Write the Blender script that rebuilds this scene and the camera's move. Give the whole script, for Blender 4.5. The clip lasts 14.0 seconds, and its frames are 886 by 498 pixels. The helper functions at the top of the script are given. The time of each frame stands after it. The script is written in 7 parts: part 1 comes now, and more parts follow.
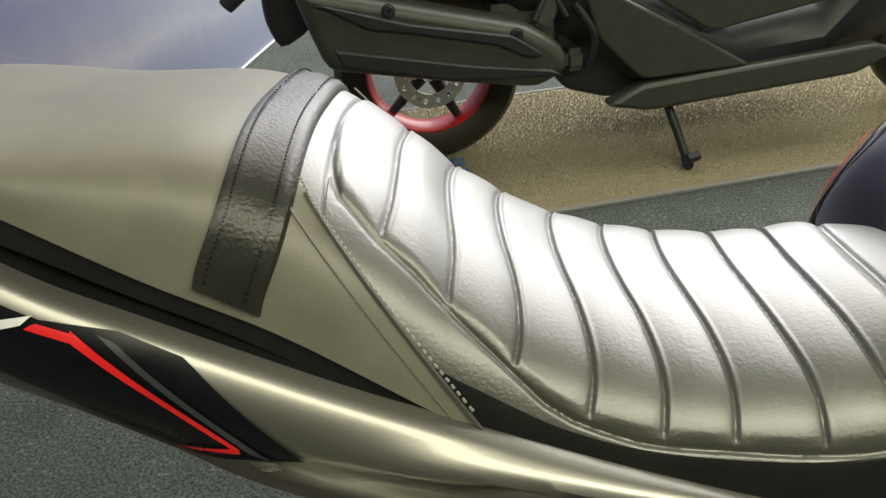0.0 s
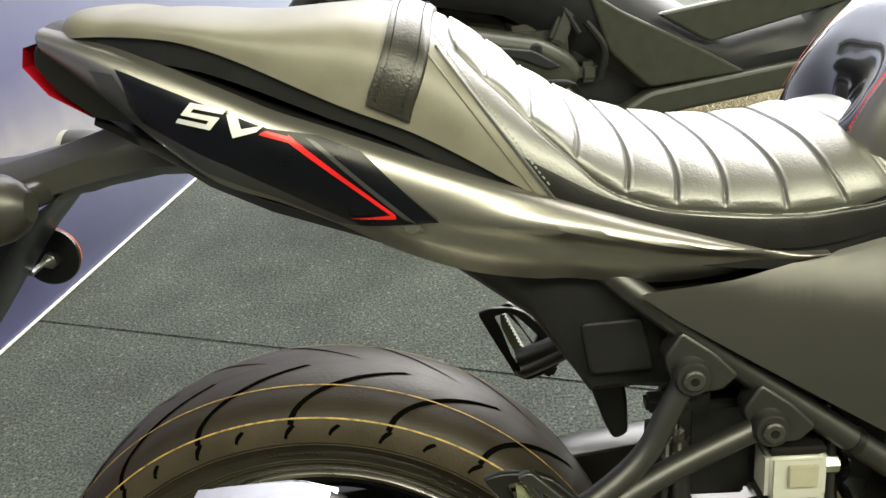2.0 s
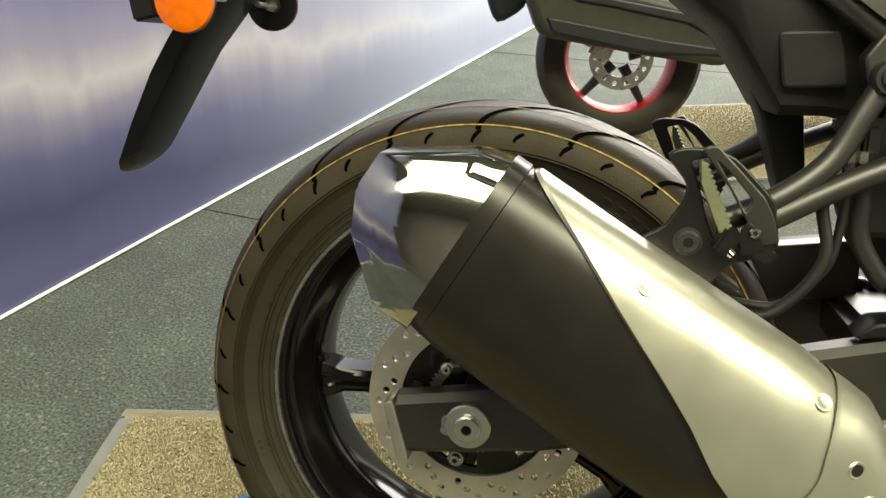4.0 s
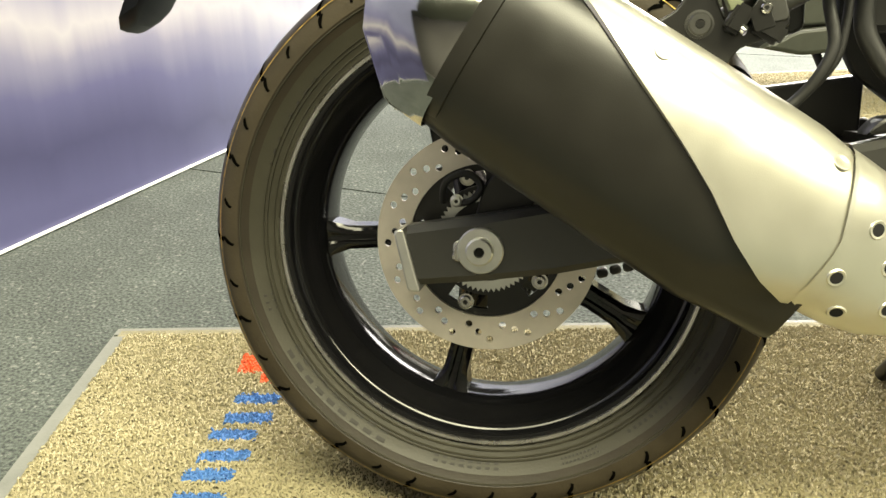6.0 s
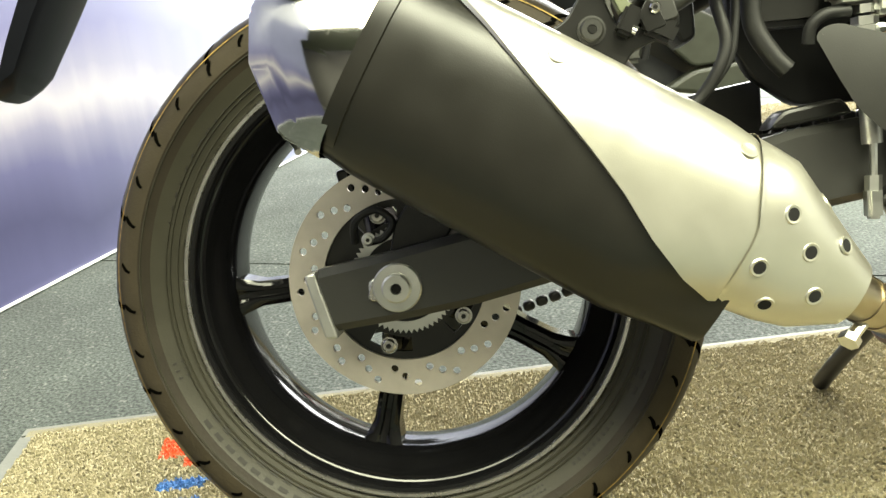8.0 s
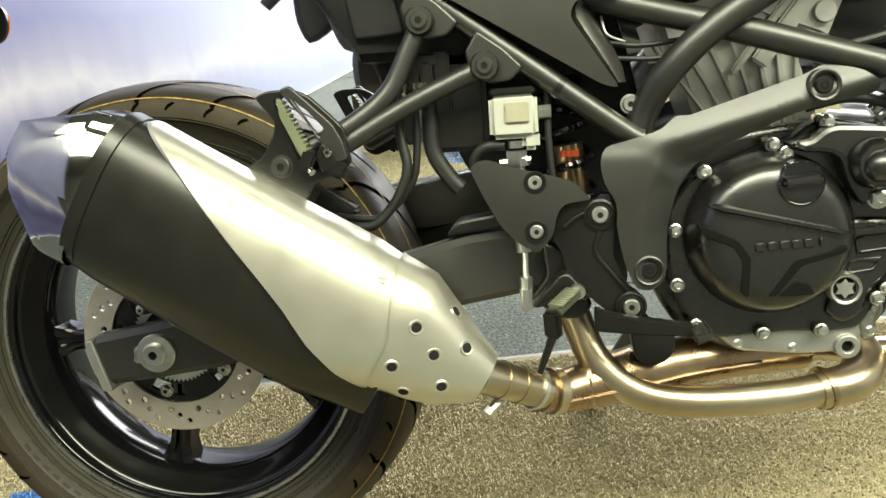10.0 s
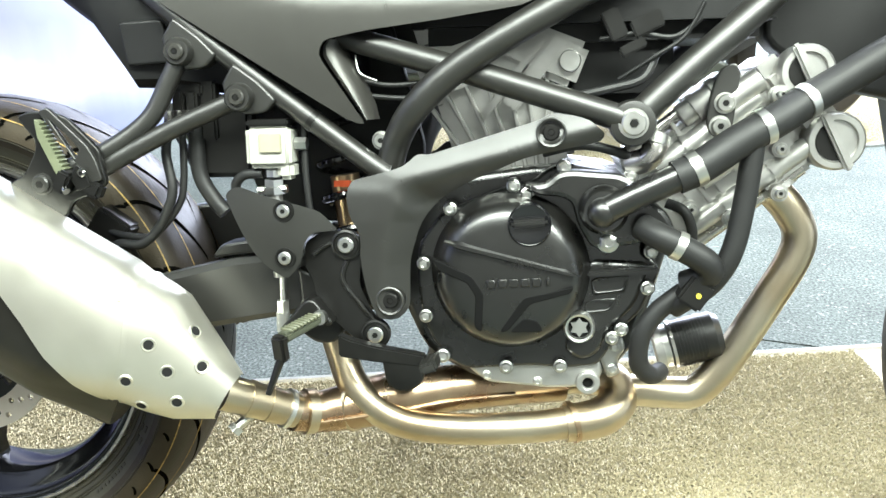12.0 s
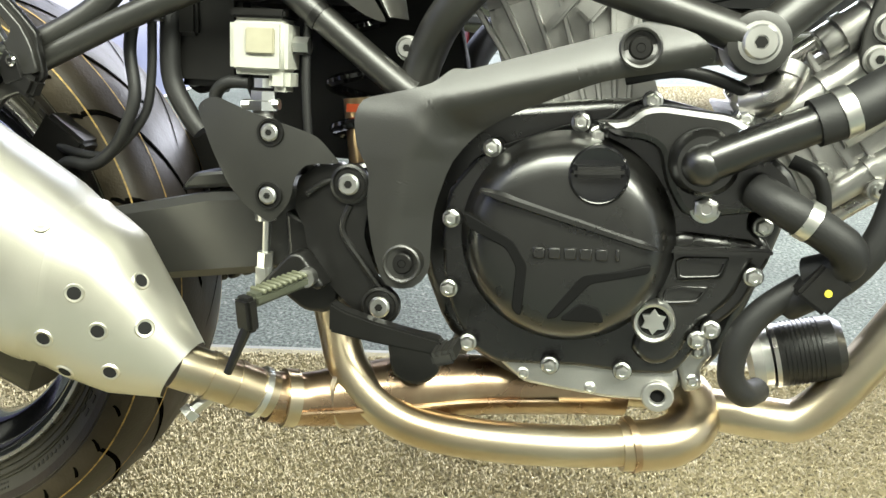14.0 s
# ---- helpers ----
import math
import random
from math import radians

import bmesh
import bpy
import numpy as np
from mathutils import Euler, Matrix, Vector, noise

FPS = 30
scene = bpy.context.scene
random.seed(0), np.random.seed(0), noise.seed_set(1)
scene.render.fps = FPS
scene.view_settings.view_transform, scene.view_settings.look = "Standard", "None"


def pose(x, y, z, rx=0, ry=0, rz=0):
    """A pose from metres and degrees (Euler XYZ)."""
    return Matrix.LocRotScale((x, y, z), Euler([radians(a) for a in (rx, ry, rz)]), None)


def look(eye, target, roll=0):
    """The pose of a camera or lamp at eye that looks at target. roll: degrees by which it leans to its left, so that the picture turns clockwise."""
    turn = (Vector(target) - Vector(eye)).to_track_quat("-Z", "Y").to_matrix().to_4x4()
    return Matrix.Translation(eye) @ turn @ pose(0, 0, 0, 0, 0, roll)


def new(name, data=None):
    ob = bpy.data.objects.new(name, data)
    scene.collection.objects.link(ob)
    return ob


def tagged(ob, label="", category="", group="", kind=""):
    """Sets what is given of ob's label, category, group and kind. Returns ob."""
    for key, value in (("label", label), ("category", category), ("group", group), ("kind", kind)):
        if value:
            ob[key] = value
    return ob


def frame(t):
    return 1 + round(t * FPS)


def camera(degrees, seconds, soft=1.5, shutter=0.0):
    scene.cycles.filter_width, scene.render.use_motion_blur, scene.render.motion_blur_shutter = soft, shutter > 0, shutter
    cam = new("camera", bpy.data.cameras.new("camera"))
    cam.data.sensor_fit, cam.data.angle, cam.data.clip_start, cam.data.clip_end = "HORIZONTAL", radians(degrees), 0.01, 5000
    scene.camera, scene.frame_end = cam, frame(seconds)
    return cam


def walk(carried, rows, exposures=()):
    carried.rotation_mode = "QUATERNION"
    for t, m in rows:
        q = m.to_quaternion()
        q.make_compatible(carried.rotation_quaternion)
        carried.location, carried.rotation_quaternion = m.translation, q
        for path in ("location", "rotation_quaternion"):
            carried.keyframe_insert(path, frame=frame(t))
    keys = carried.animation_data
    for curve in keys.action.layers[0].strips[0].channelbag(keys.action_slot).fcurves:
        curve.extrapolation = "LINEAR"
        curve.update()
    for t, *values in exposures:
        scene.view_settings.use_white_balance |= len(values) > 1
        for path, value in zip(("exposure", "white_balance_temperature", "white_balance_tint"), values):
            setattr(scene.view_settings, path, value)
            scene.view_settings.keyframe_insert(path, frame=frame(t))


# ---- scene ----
cam = camera(54.93, 14.0)
PATH = [
    (0, (0.2515, -0.2640, 1.2102), (0.2149, 0.5554, 0.6381), -3.06),
    (0.5, (0.2830, -0.3526, 1.2332), (0.2519, 0.4774, 0.6763), -3.41),
    (1, (0.2469, -0.4542, 1.2297), (0.2563, 0.3924, 0.6976), -3.14),
    (1.5, (0.2151, -0.5240, 1.2107), (0.2196, 0.3344, 0.6978), -3.81),
    (2, (0.1934, -0.5564, 1.1946), (0.1449, 0.3006, 0.6816), -5.23),
    (2.5, (0.1928, -0.5900, 1.1664), (0.0796, 0.2769, 0.6810), -1.73),
    (3, (0.1901, -0.6344, 1.1276), (0.0234, 0.2371, 0.6664), -1.31),
    (3.5, (0.1495, -0.6926, 1.0240), (-0.0376, 0.1800, 0.5729), -1.46),
    (4, (0.1305, -0.7706, 0.9120), (-0.0545, 0.1087, 0.4733), -1.40),
    (6.3, (0.0955, -0.8635, 0.6500), (-0.0555, 0.0474, 0.2661), -2.39),
    (6.5, (0.0629, -0.8479, 0.6093), (-0.0782, 0.0763, 0.2546), -4.16),
    (7, (0.0451, -0.8246, 0.5931), (-0.0438, 0.1207, 0.2792), -5.40),
    (7.2, (0.0507, -0.8254, 0.5939), (-0.0211, 0.1231, 0.2851), -5.40),
    (9.3, (0.3137, -0.8969, 0.8287), (0.1960, 0.0219, 0.4520), -6.37),
    (9.5, (0.3488, -0.9083, 0.8467), (0.2328, 0.0061, 0.4588), -5.95),
    (10, (0.4790, -0.9348, 0.8598), (0.3669, -0.0261, 0.4576), -5.80),
    (10.5, (0.6010, -0.9461, 0.8788), (0.4916, -0.0359, 0.4792), -5.80),
    (11, (0.7130, -0.9392, 0.8893), (0.6118, -0.0251, 0.4966), -5.33),
    (11.5, (0.7702, -0.9369, 0.8897), (0.6621, -0.0231, 0.4981), -3.98),
    (12, (0.7743, -0.9357, 0.8756), (0.6583, -0.0234, 0.4830), -3.03),
    (12.5, (0.7648, -0.9366, 0.8672), (0.6419, -0.0247, 0.4756), -2.20),
    (13, (0.7471, -0.9183, 0.8583), (0.6038, -0.0098, 0.4657), -1.60),
    (13.5, (0.7487, -0.8302, 0.8140), (0.5879, 0.0715, 0.4128), -0.68),
    (14, (0.7629, -0.7119, 0.7540), (0.5866, 0.1806, 0.3388), 0.24),
]
EXPOSURE = ((0, -1.2, 6800, 12), (0.5, -1.2, 6900, 12), (1.0, -1.0, 6900, 12), (1.5, -0.55, 6900, 12), (2.0, -0.35, 6900, 12), (3.0, 0.2, 6850, 12), (3.5, 0.3, 6900, 12), (4.0, -0.2, 7500, 9), (6.5, 0.7, 7500, 11), (7.2, 0.8, 7250, 9), (9.5, 0.2, 6850, 7), (10.0, 0.25, 6800, 9), (11.0, 0.95, 5750, 13), (12.5, 0.95, 5750, 14), (14.0, 0.65, 6200, 14))
walk(cam, [(t, look(eye, target, roll)) for t, eye, target, roll in PATH], EXPOSURE)

# ---- light ----
world = bpy.data.worlds.new("sky")
scene.world = world
world.use_nodes = True
wn = world.node_tree.nodes
sky = wn.new("ShaderNodeTexSky")
sky.sky_type, sky.sun_disc = "NISHITA", False
sky.sun_elevation, sky.sun_rotation = radians(50), radians(200)
world.node_tree.links.new(sky.outputs[0], wn["Background"].inputs[0])
wn["Background"].inputs[1].default_value = 0.14


def area(name, eye, target, sx, sy, watts, colour=(1, 1, 1)):
    data = bpy.data.lights.new(name, "AREA")
    data.shape, data.size, data.size_y, data.energy, data.color = "RECTANGLE", sx, sy, watts, colour
    ob = new(name, data)
    ob.matrix_world = look(eye, target)
    return ob


# one green-tinted translucent roof strip over the aisle, clearer ones to the north, and daylight from the wide north door
for lx, share in ((-1.5, 0.5), (0.6, 1.0), (2.7, 1.5)):
    for ly, depth, watts, tint in ((-1.45, 1.0, 122, (0.97, 1.0, 0.78)), (1.95, 1.8, 95, (0.98, 0.99, 0.94)), (3.75, 1.8, 190, (0.98, 0.99, 0.99))):
        area("roof_light", (lx, ly, 2.93), (lx, ly + 0.001, 0), 2.1, depth, watts * share, tint)
area("door_daylight", (2.3, 5.12, 1.75), (2.3, 0, 1.6), 5.2, 1.9, 480, (0.95, 0.97, 1.0))
# ---- materials ----


def pm(name, col, rough=0.5, metal=0.0, col2=None, scale=30.0, mix=0.35, bump=0.0, bscale=200.0, coat=0.0, rvar=0.08, spec=0.5, crough=0.03, cior=1.5):
    """A surface with two scales of noise in colour, gloss and relief."""
    m = bpy.data.materials.new(name)
    m.use_nodes = True
    nt, b = m.node_tree, m.node_tree.nodes["Principled BSDF"]
    L = nt.links.new
    tc = nt.nodes.new("ShaderNodeTexCoord")
    n1, n2 = nt.nodes.new("ShaderNodeTexNoise"), nt.nodes.new("ShaderNodeTexNoise")
    n1.inputs["Scale"].default_value, n2.inputs["Scale"].default_value = scale, bscale
    n1.inputs["Detail"].default_value = 4
    L(tc.outputs["Object"], n1.inputs["Vector"])
    L(tc.outputs["Object"], n2.inputs["Vector"])
    r = nt.nodes.new("ShaderNodeValToRGB")
    c2 = col2 or tuple(c * 0.75 for c in col)
    r.color_ramp.elements[0].color, r.color_ramp.elements[1].color = (*c2, 1), (*col, 1)
    r.color_ramp.elements[0].position, r.color_ramp.elements[1].position = 0.5 - mix, 0.5 + mix * 0.4
    L(n1.outputs["Fac"], r.inputs["Fac"])
    L(r.outputs["Color"], b.inputs["Base Color"])
    mr = nt.nodes.new("ShaderNodeMapRange")
    mr.inputs["To Min"].default_value, mr.inputs["To Max"].default_value = max(0.02, rough - rvar), min(1, rough + rvar)
    L(n1.outputs["Fac"], mr.inputs["Value"])
    L(mr.outputs["Result"], b.inputs["Roughness"])
    b.inputs["Metallic"].default_value = metal
    b.inputs["Coat Weight"].default_value, b.inputs["Coat Roughness"].default_value, b.inputs["Coat IOR"].default_value = coat, crough, cior
    b.inputs["Specular IOR Level"].default_value = spec
    if bump:
        bp = nt.nodes.new("ShaderNodeBump")
        bp.inputs["Strength"].default_value, bp.inputs["Distance"].default_value = bump, 0.002
        L(n2.outputs["Fac"], bp.inputs["Height"])
        L(bp.outputs["Normal"], b.inputs["Normal"])
    return m


RUBBER = pm("rubber", (0.024, 0.0185, 0.0115), 0.47, col2=(0.016, 0.0125, 0.0082), bump=0.15, bscale=300, spec=0.34)
# paler than the tread: dust, plus top light put into the colour
DUSTY_LIT_RUBBER = pm("dusty_lit_rubber", (0.044, 0.035, 0.022), 0.62, col2=(0.024, 0.019, 0.012), scale=22, bump=0.25, bscale=300, spec=0.2)
SIDEWALL = pm("sidewall", (0.040, 0.037, 0.026), 0.48, bump=0.1, bscale=350, spec=0.35)
GLOSS_BLACK = pm("gloss_black_paint", (0.008, 0.008, 0.009), 0.12, coat=0.6, rvar=0.04)
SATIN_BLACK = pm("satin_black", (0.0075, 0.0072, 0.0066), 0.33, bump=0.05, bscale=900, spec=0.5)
PLASTIC = pm("black_plastic", (0.010, 0.010, 0.010), 0.46, bump=0.2, bscale=1200, spec=0.32)
FRAME = pm("frame_paint", (0.013, 0.0125, 0.0105), 0.41, bump=0.06, bscale=900, spec=0.9, rvar=0.03)
GREY_PANEL = pm("grey_panel", (0.052, 0.0505, 0.0455), 0.40, metal=0.45, col2=(0.048, 0.0465, 0.042), bump=0.03, bscale=900, rvar=0.03, coat=0.2, crough=0.25)
ENGINE = pm("engine_black", (0.0065, 0.0063, 0.0057), 0.29, bump=0.06, bscale=900, spec=0.95, coat=0.15, crough=0.27)
ALU = pm("cast_aluminium", (0.54, 0.535, 0.515), 0.40, metal=0.9, bump=0.12, bscale=700)
STEEL = pm("steel", (0.62, 0.6, 0.57), 0.28, metal=1.0, bump=0.03, bscale=600)
DISC = pm("brake_disc_steel", (0.64, 0.585, 0.52), 0.38, metal=0.7, bump=0.08, bscale=900)
ZINC = pm("zinc_bolt", (0.74, 0.74, 0.71), 0.32, metal=1.0)
SILVER = pm("silver_paint", (0.262, 0.252, 0.228), 0.37, metal=0.85, col2=(0.240, 0.230, 0.208), scale=700, mix=0.3, coat=0.5, rvar=0.02)
SHIELD = pm("brushed_shield", (0.71, 0.69, 0.60), 0.36, metal=0.85, col2=(0.67, 0.65, 0.56), bump=0.04, bscale=900)
CHROME = pm("chrome", (0.56, 0.55, 0.53), 0.08, metal=1.0, rvar=0.02)
PIPE = pm("exhaust_steel", (0.57, 0.51, 0.39), 0.32, metal=1.0, col2=(0.45, 0.34, 0.20), scale=9, mix=0.3, bump=0.03, bscale=300)
PIPE_HOT = pm("heat_tinted_steel", (0.47, 0.36, 0.24), 0.28, metal=1.0, col2=(0.28, 0.155, 0.09), scale=16, mix=0.25, bump=0.06, bscale=120)
MUFFLER = pm("muffler_black", (0.0105, 0.0095, 0.0070), 0.33, bump=0.05, bscale=900, spec=0.6)
VINYL = pm("rider_vinyl", (0.044, 0.044, 0.033), 0.46, bump=0.30, bscale=420, spec=0.9, coat=0.8, crough=0.37, cior=1.75)
VINYL_TAN = pm("pillion_vinyl", (0.17, 0.16, 0.125), 0.42, bump=0.06, bscale=600)
STRAP = pm("strap_vinyl", (0.024, 0.023, 0.018), 0.34, bump=0.22, bscale=420)
# seat vinyl for the lower flank, its downward-facing shade put into the colour
VINYL_SHADED = pm("shaded_skirt_vinyl", (0.007, 0.007, 0.006), 0.36, bump=0.10, bscale=420)
THREAD = pm("thread", (0.32, 0.31, 0.28), 0.7)
RED = pm("red_decal", (0.75, 0.02, 0.02), 0.3)
WHITE = pm("white_decal", (0.75, 0.75, 0.75), 0.35)
DECAL = pm("black_decal", (0.004, 0.0045, 0.007), 0.30, spec=0.3)
DECAL_GREY = pm("grey_decal", (0.045, 0.045, 0.048), 0.32)
AMBER = pm("amber_lens", (0.80, 0.155, 0.004), 0.18, col2=(0.62, 0.10, 0.003), scale=90, coat=0.3)
REDLENS = pm("red_lens", (0.6, 0.01, 0.02), 0.12, coat=0.6)
CLEAR = pm("clear_plastic", (0.43, 0.43, 0.385), 0.40, col2=(0.39, 0.39, 0.34), scale=60)
HOSE = pm("hose_rubber", (0.011, 0.011, 0.011), 0.55, bump=0.1, bscale=600)
GOLD = pm("copper_tone", (0.55, 0.40, 0.24), 0.3, metal=1.0)
ORANGE = pm("orange_label", (0.8, 0.12, 0.03), 0.5)
# black that puts the shade of bores and recesses into the colour
RECESS_SHADE = pm("recess_shade_black", (0.003, 0.003, 0.003), 0.7, spec=0.15)
CHAIN = pm("chain_steel", (0.06, 0.06, 0.055), 0.4, metal=0.8)
SCOOT = pm("scooter_panel", (0.040, 0.043, 0.031), 0.38, spec=0.4, bump=0.05, bscale=700)
SCOOT_DARK = pm("scooter_dark_plastic", (0.020, 0.021, 0.0235), 0.40, spec=0.35, bump=0.05, bscale=700)
RIMRED = pm("red_rim", (0.45, 0.015, 0.02), 0.3)
PEG = pm("rider_peg_rubber", (0.06, 0.065, 0.045), 0.5, bump=0.2)
RIB = pm("worn_peg_rib", (0.12, 0.125, 0.08), 0.45)
GRIP_GREEN = pm("peg_alloy", (0.15, 0.165, 0.10), 0.45, bump=0.2)


# ---- mesh tools ----


def si(x, X, Y):
    """Smooth interpolation through (X, Y)."""
    x = min(max(float(x), X[0]), X[-1])
    i = min(max(int(np.searchsorted(X, x)) - 1, 0), len(X) - 2)
    h = X[i + 1] - X[i]

    def slope(k):
        if k == 0 or k == len(X) - 1:
            a = min(max(k, 0), len(X) - 2) if k == 0 else len(X) - 2
            return (Y[a + 1] - Y[a]) / (X[a + 1] - X[a])
        d0, d1 = (Y[k] - Y[k - 1]) / (X[k] - X[k - 1]), (Y[k + 1] - Y[k]) / (X[k + 1] - X[k])
        return (d0 * (X[k + 1] - X[k]) + d1 * (X[k] - X[k - 1])) / (X[k + 1] - X[k - 1])

    t = (x - X[i]) / h
    return (2 * t ** 3 - 3 * t * t + 1) * Y[i] + (t ** 3 - 2 * t * t + t) * h * slope(i) + (3 * t * t - 2 * t ** 3) * Y[i + 1] + (t ** 3 - t * t) * h * slope(i + 1)


def part(name, bm, material, parent=None, label="", smooth=True):
    me = bpy.data.meshes.new(name)
    if isinstance(bm, bmesh.types.BMesh):
        bmesh.ops.recalc_face_normals(bm, faces=bm.faces)
        bm.to_mesh(me)
        bm.free()
    else:
        me = bm
        me.name = name
    if smooth:
        me.shade_smooth()
        me.set_sharp_from_angle(angle=radians(38))
    me.materials.append(material)
    ob = new(name, me)
    if parent:
        ob.parent = parent
    if label:
        ob["label"] = label
    return ob


def thing(name, label, category, m=None, group="", kind=""):
    ob = new(name)
    ob.empty_display_size = 0.05
    if m:
        ob.matrix_world = m
    return tagged(ob, label, category, group, kind)


def curve_pts(pts, n=8, closed=False):
    """Catmull-Rom through pts."""
    P = [Vector(p) for p in pts]
    if len(P) == 2:
        return P
    out, N = [], len(P)
    for i in range(N if closed else N - 1):
        a, b, c, d = (P[(i + k - 1) % N] if closed else P[min(max(i + k - 1, 0), N - 1)] for k in range(4))
        for j in range(n):
            t = j / n
            out.append(0.5 * (2 * b + (c - a) * t + (2 * a - 5 * b + 4 * c - d) * t * t + (3 * b - a - 3 * c + d) * t ** 3))
    if not closed:
        out.append(P[-1])
    return out


def tube(bm, pts, r, seg=12, n=8, caps=True):
    """A swept round bar; r is a number or one radius for each of pts."""
    C = curve_pts(pts, n)
    K = len(C)
    rs = [r] * K if not isinstance(r, (list, tuple)) else list(np.interp(np.linspace(0, 1, K), np.linspace(0, 1, len(r)), r).tolist())
    T = [(C[min(i + 1, K - 1)] - C[max(i - 1, 0)]).normalized() for i in range(K)]
    up = T[0].orthogonal().normalized()
    rings = []
    for i in range(K):
        up = (up - T[i] * up.dot(T[i])).normalized()
        side = T[i].cross(up)
        rings.append([bm.verts.new(C[i] + rs[i] * (math.cos(a) * up + math.sin(a) * side)) for a in np.linspace(0, 2 * math.pi, seg, endpoint=False)])
    for i in range(K - 1):
        for j in range(seg):
            bm.faces.new((rings[i][j], rings[i][(j + 1) % seg], rings[i + 1][(j + 1) % seg], rings[i + 1][j]))
    if caps:
        bm.faces.new(rings[0][::-1])
        bm.faces.new(rings[-1])
    return bm


def lathe(bm, profile, x=0.0, z=0.0, seg=32, axis="y", closed=False, a0=0.0, a1=2 * math.pi):
    """Turns (radius, along) pairs round an axis through (x, z)."""
    full = abs(a1 - a0 - 2 * math.pi) < 1e-6
    A = np.linspace(a0, a1, seg, endpoint=not full)
    rows = []
    for rr, y in profile:
        rows.append([bm.verts.new((x + rr * math.cos(a), y, z + rr * math.sin(a))) for a in A])
    P = len(rows)
    for i in range(P if closed else P - 1):
        for j in range(seg if full else seg - 1):
            q = (rows[i][j], rows[i][(j + 1) % seg], rows[(i + 1) % P][(j + 1) % seg], rows[(i + 1) % P][j])
            bm.faces.new(q)
    if not closed:
        for row, rr in ((rows[0], profile[0][0]), (rows[-1], profile[-1][0])):
            if rr < 1e-5:
                bmesh.ops.remove_doubles(bm, verts=row, dist=1e-5)
    return bm


def loft(bm, rings, caps=True, closed=True):
    R = [[bm.verts.new(p) for p in ring] for ring in rings]
    n = len(R[0])
    for a, b in zip(R, R[1:]):
        for j in range(n if closed else n - 1):
            bm.faces.new((a[j], a[(j + 1) % n], b[(j + 1) % n], b[j]))
    if caps and closed:
        bm.faces.new(R[0][::-1])
        bm.faces.new(R[-1])
    return bm


def rnd(pts, r=0.006, n=3):
    """Rounds the corners of a closed outline."""
    out, N = [], len(pts)
    for i in range(N):
        p, a, b = Vector(pts[i]), Vector(pts[i - 1]), Vector(pts[(i + 1) % N])
        u, v = a - p, b - p
        q = min(r, 0.42 * u.length, 0.42 * v.length)
        s, e = p + u.normalized() * q, p + v.normalized() * q
        for t in np.linspace(0, 1, n):
            out.append(tuple((1 - t) ** 2 * s + 2 * t * (1 - t) * p + t * t * e))
    return out


def circle(x, z, r, n=16):
    return [(x + r * math.cos(a), z + r * math.sin(a)) for a in np.linspace(0, 2 * math.pi, n, endpoint=False)]


def plate(loops, y0, y1, bevel=0.002, res=1):
    """A flat piece in the x-z plane from y0 to y1; the loops after the first are holes."""
    cu = bpy.data.curves.new("outline", "CURVE")
    cu.dimensions, cu.fill_mode = "2D", "BOTH"
    for loop in loops:
        s = cu.splines.new("POLY")
        s.points.add(len(loop) - 1)
        for p, (x, z) in zip(s.points, loop):
            p.co = (x, z, 0, 1)
        s.use_cyclic_u = True
    bevel = min(bevel, abs(y1 - y0) * 0.45)
    cu.extrude, cu.bevel_depth, cu.bevel_resolution, cu.offset = abs(y1 - y0) / 2 - bevel, bevel, res, -bevel
    ob = bpy.data.objects.new("outline", cu)
    scene.collection.objects.link(ob)
    me = bpy.data.meshes.new_from_object(ob.evaluated_get(bpy.context.evaluated_depsgraph_get()))
    bpy.data.objects.remove(ob)
    bpy.data.curves.remove(cu)
    me.transform(Matrix(((1, 0, 0, 0), (0, 0, -1, (y0 + y1) / 2), (0, 1, 0, 0), (0, 0, 0, 1))))
    return me


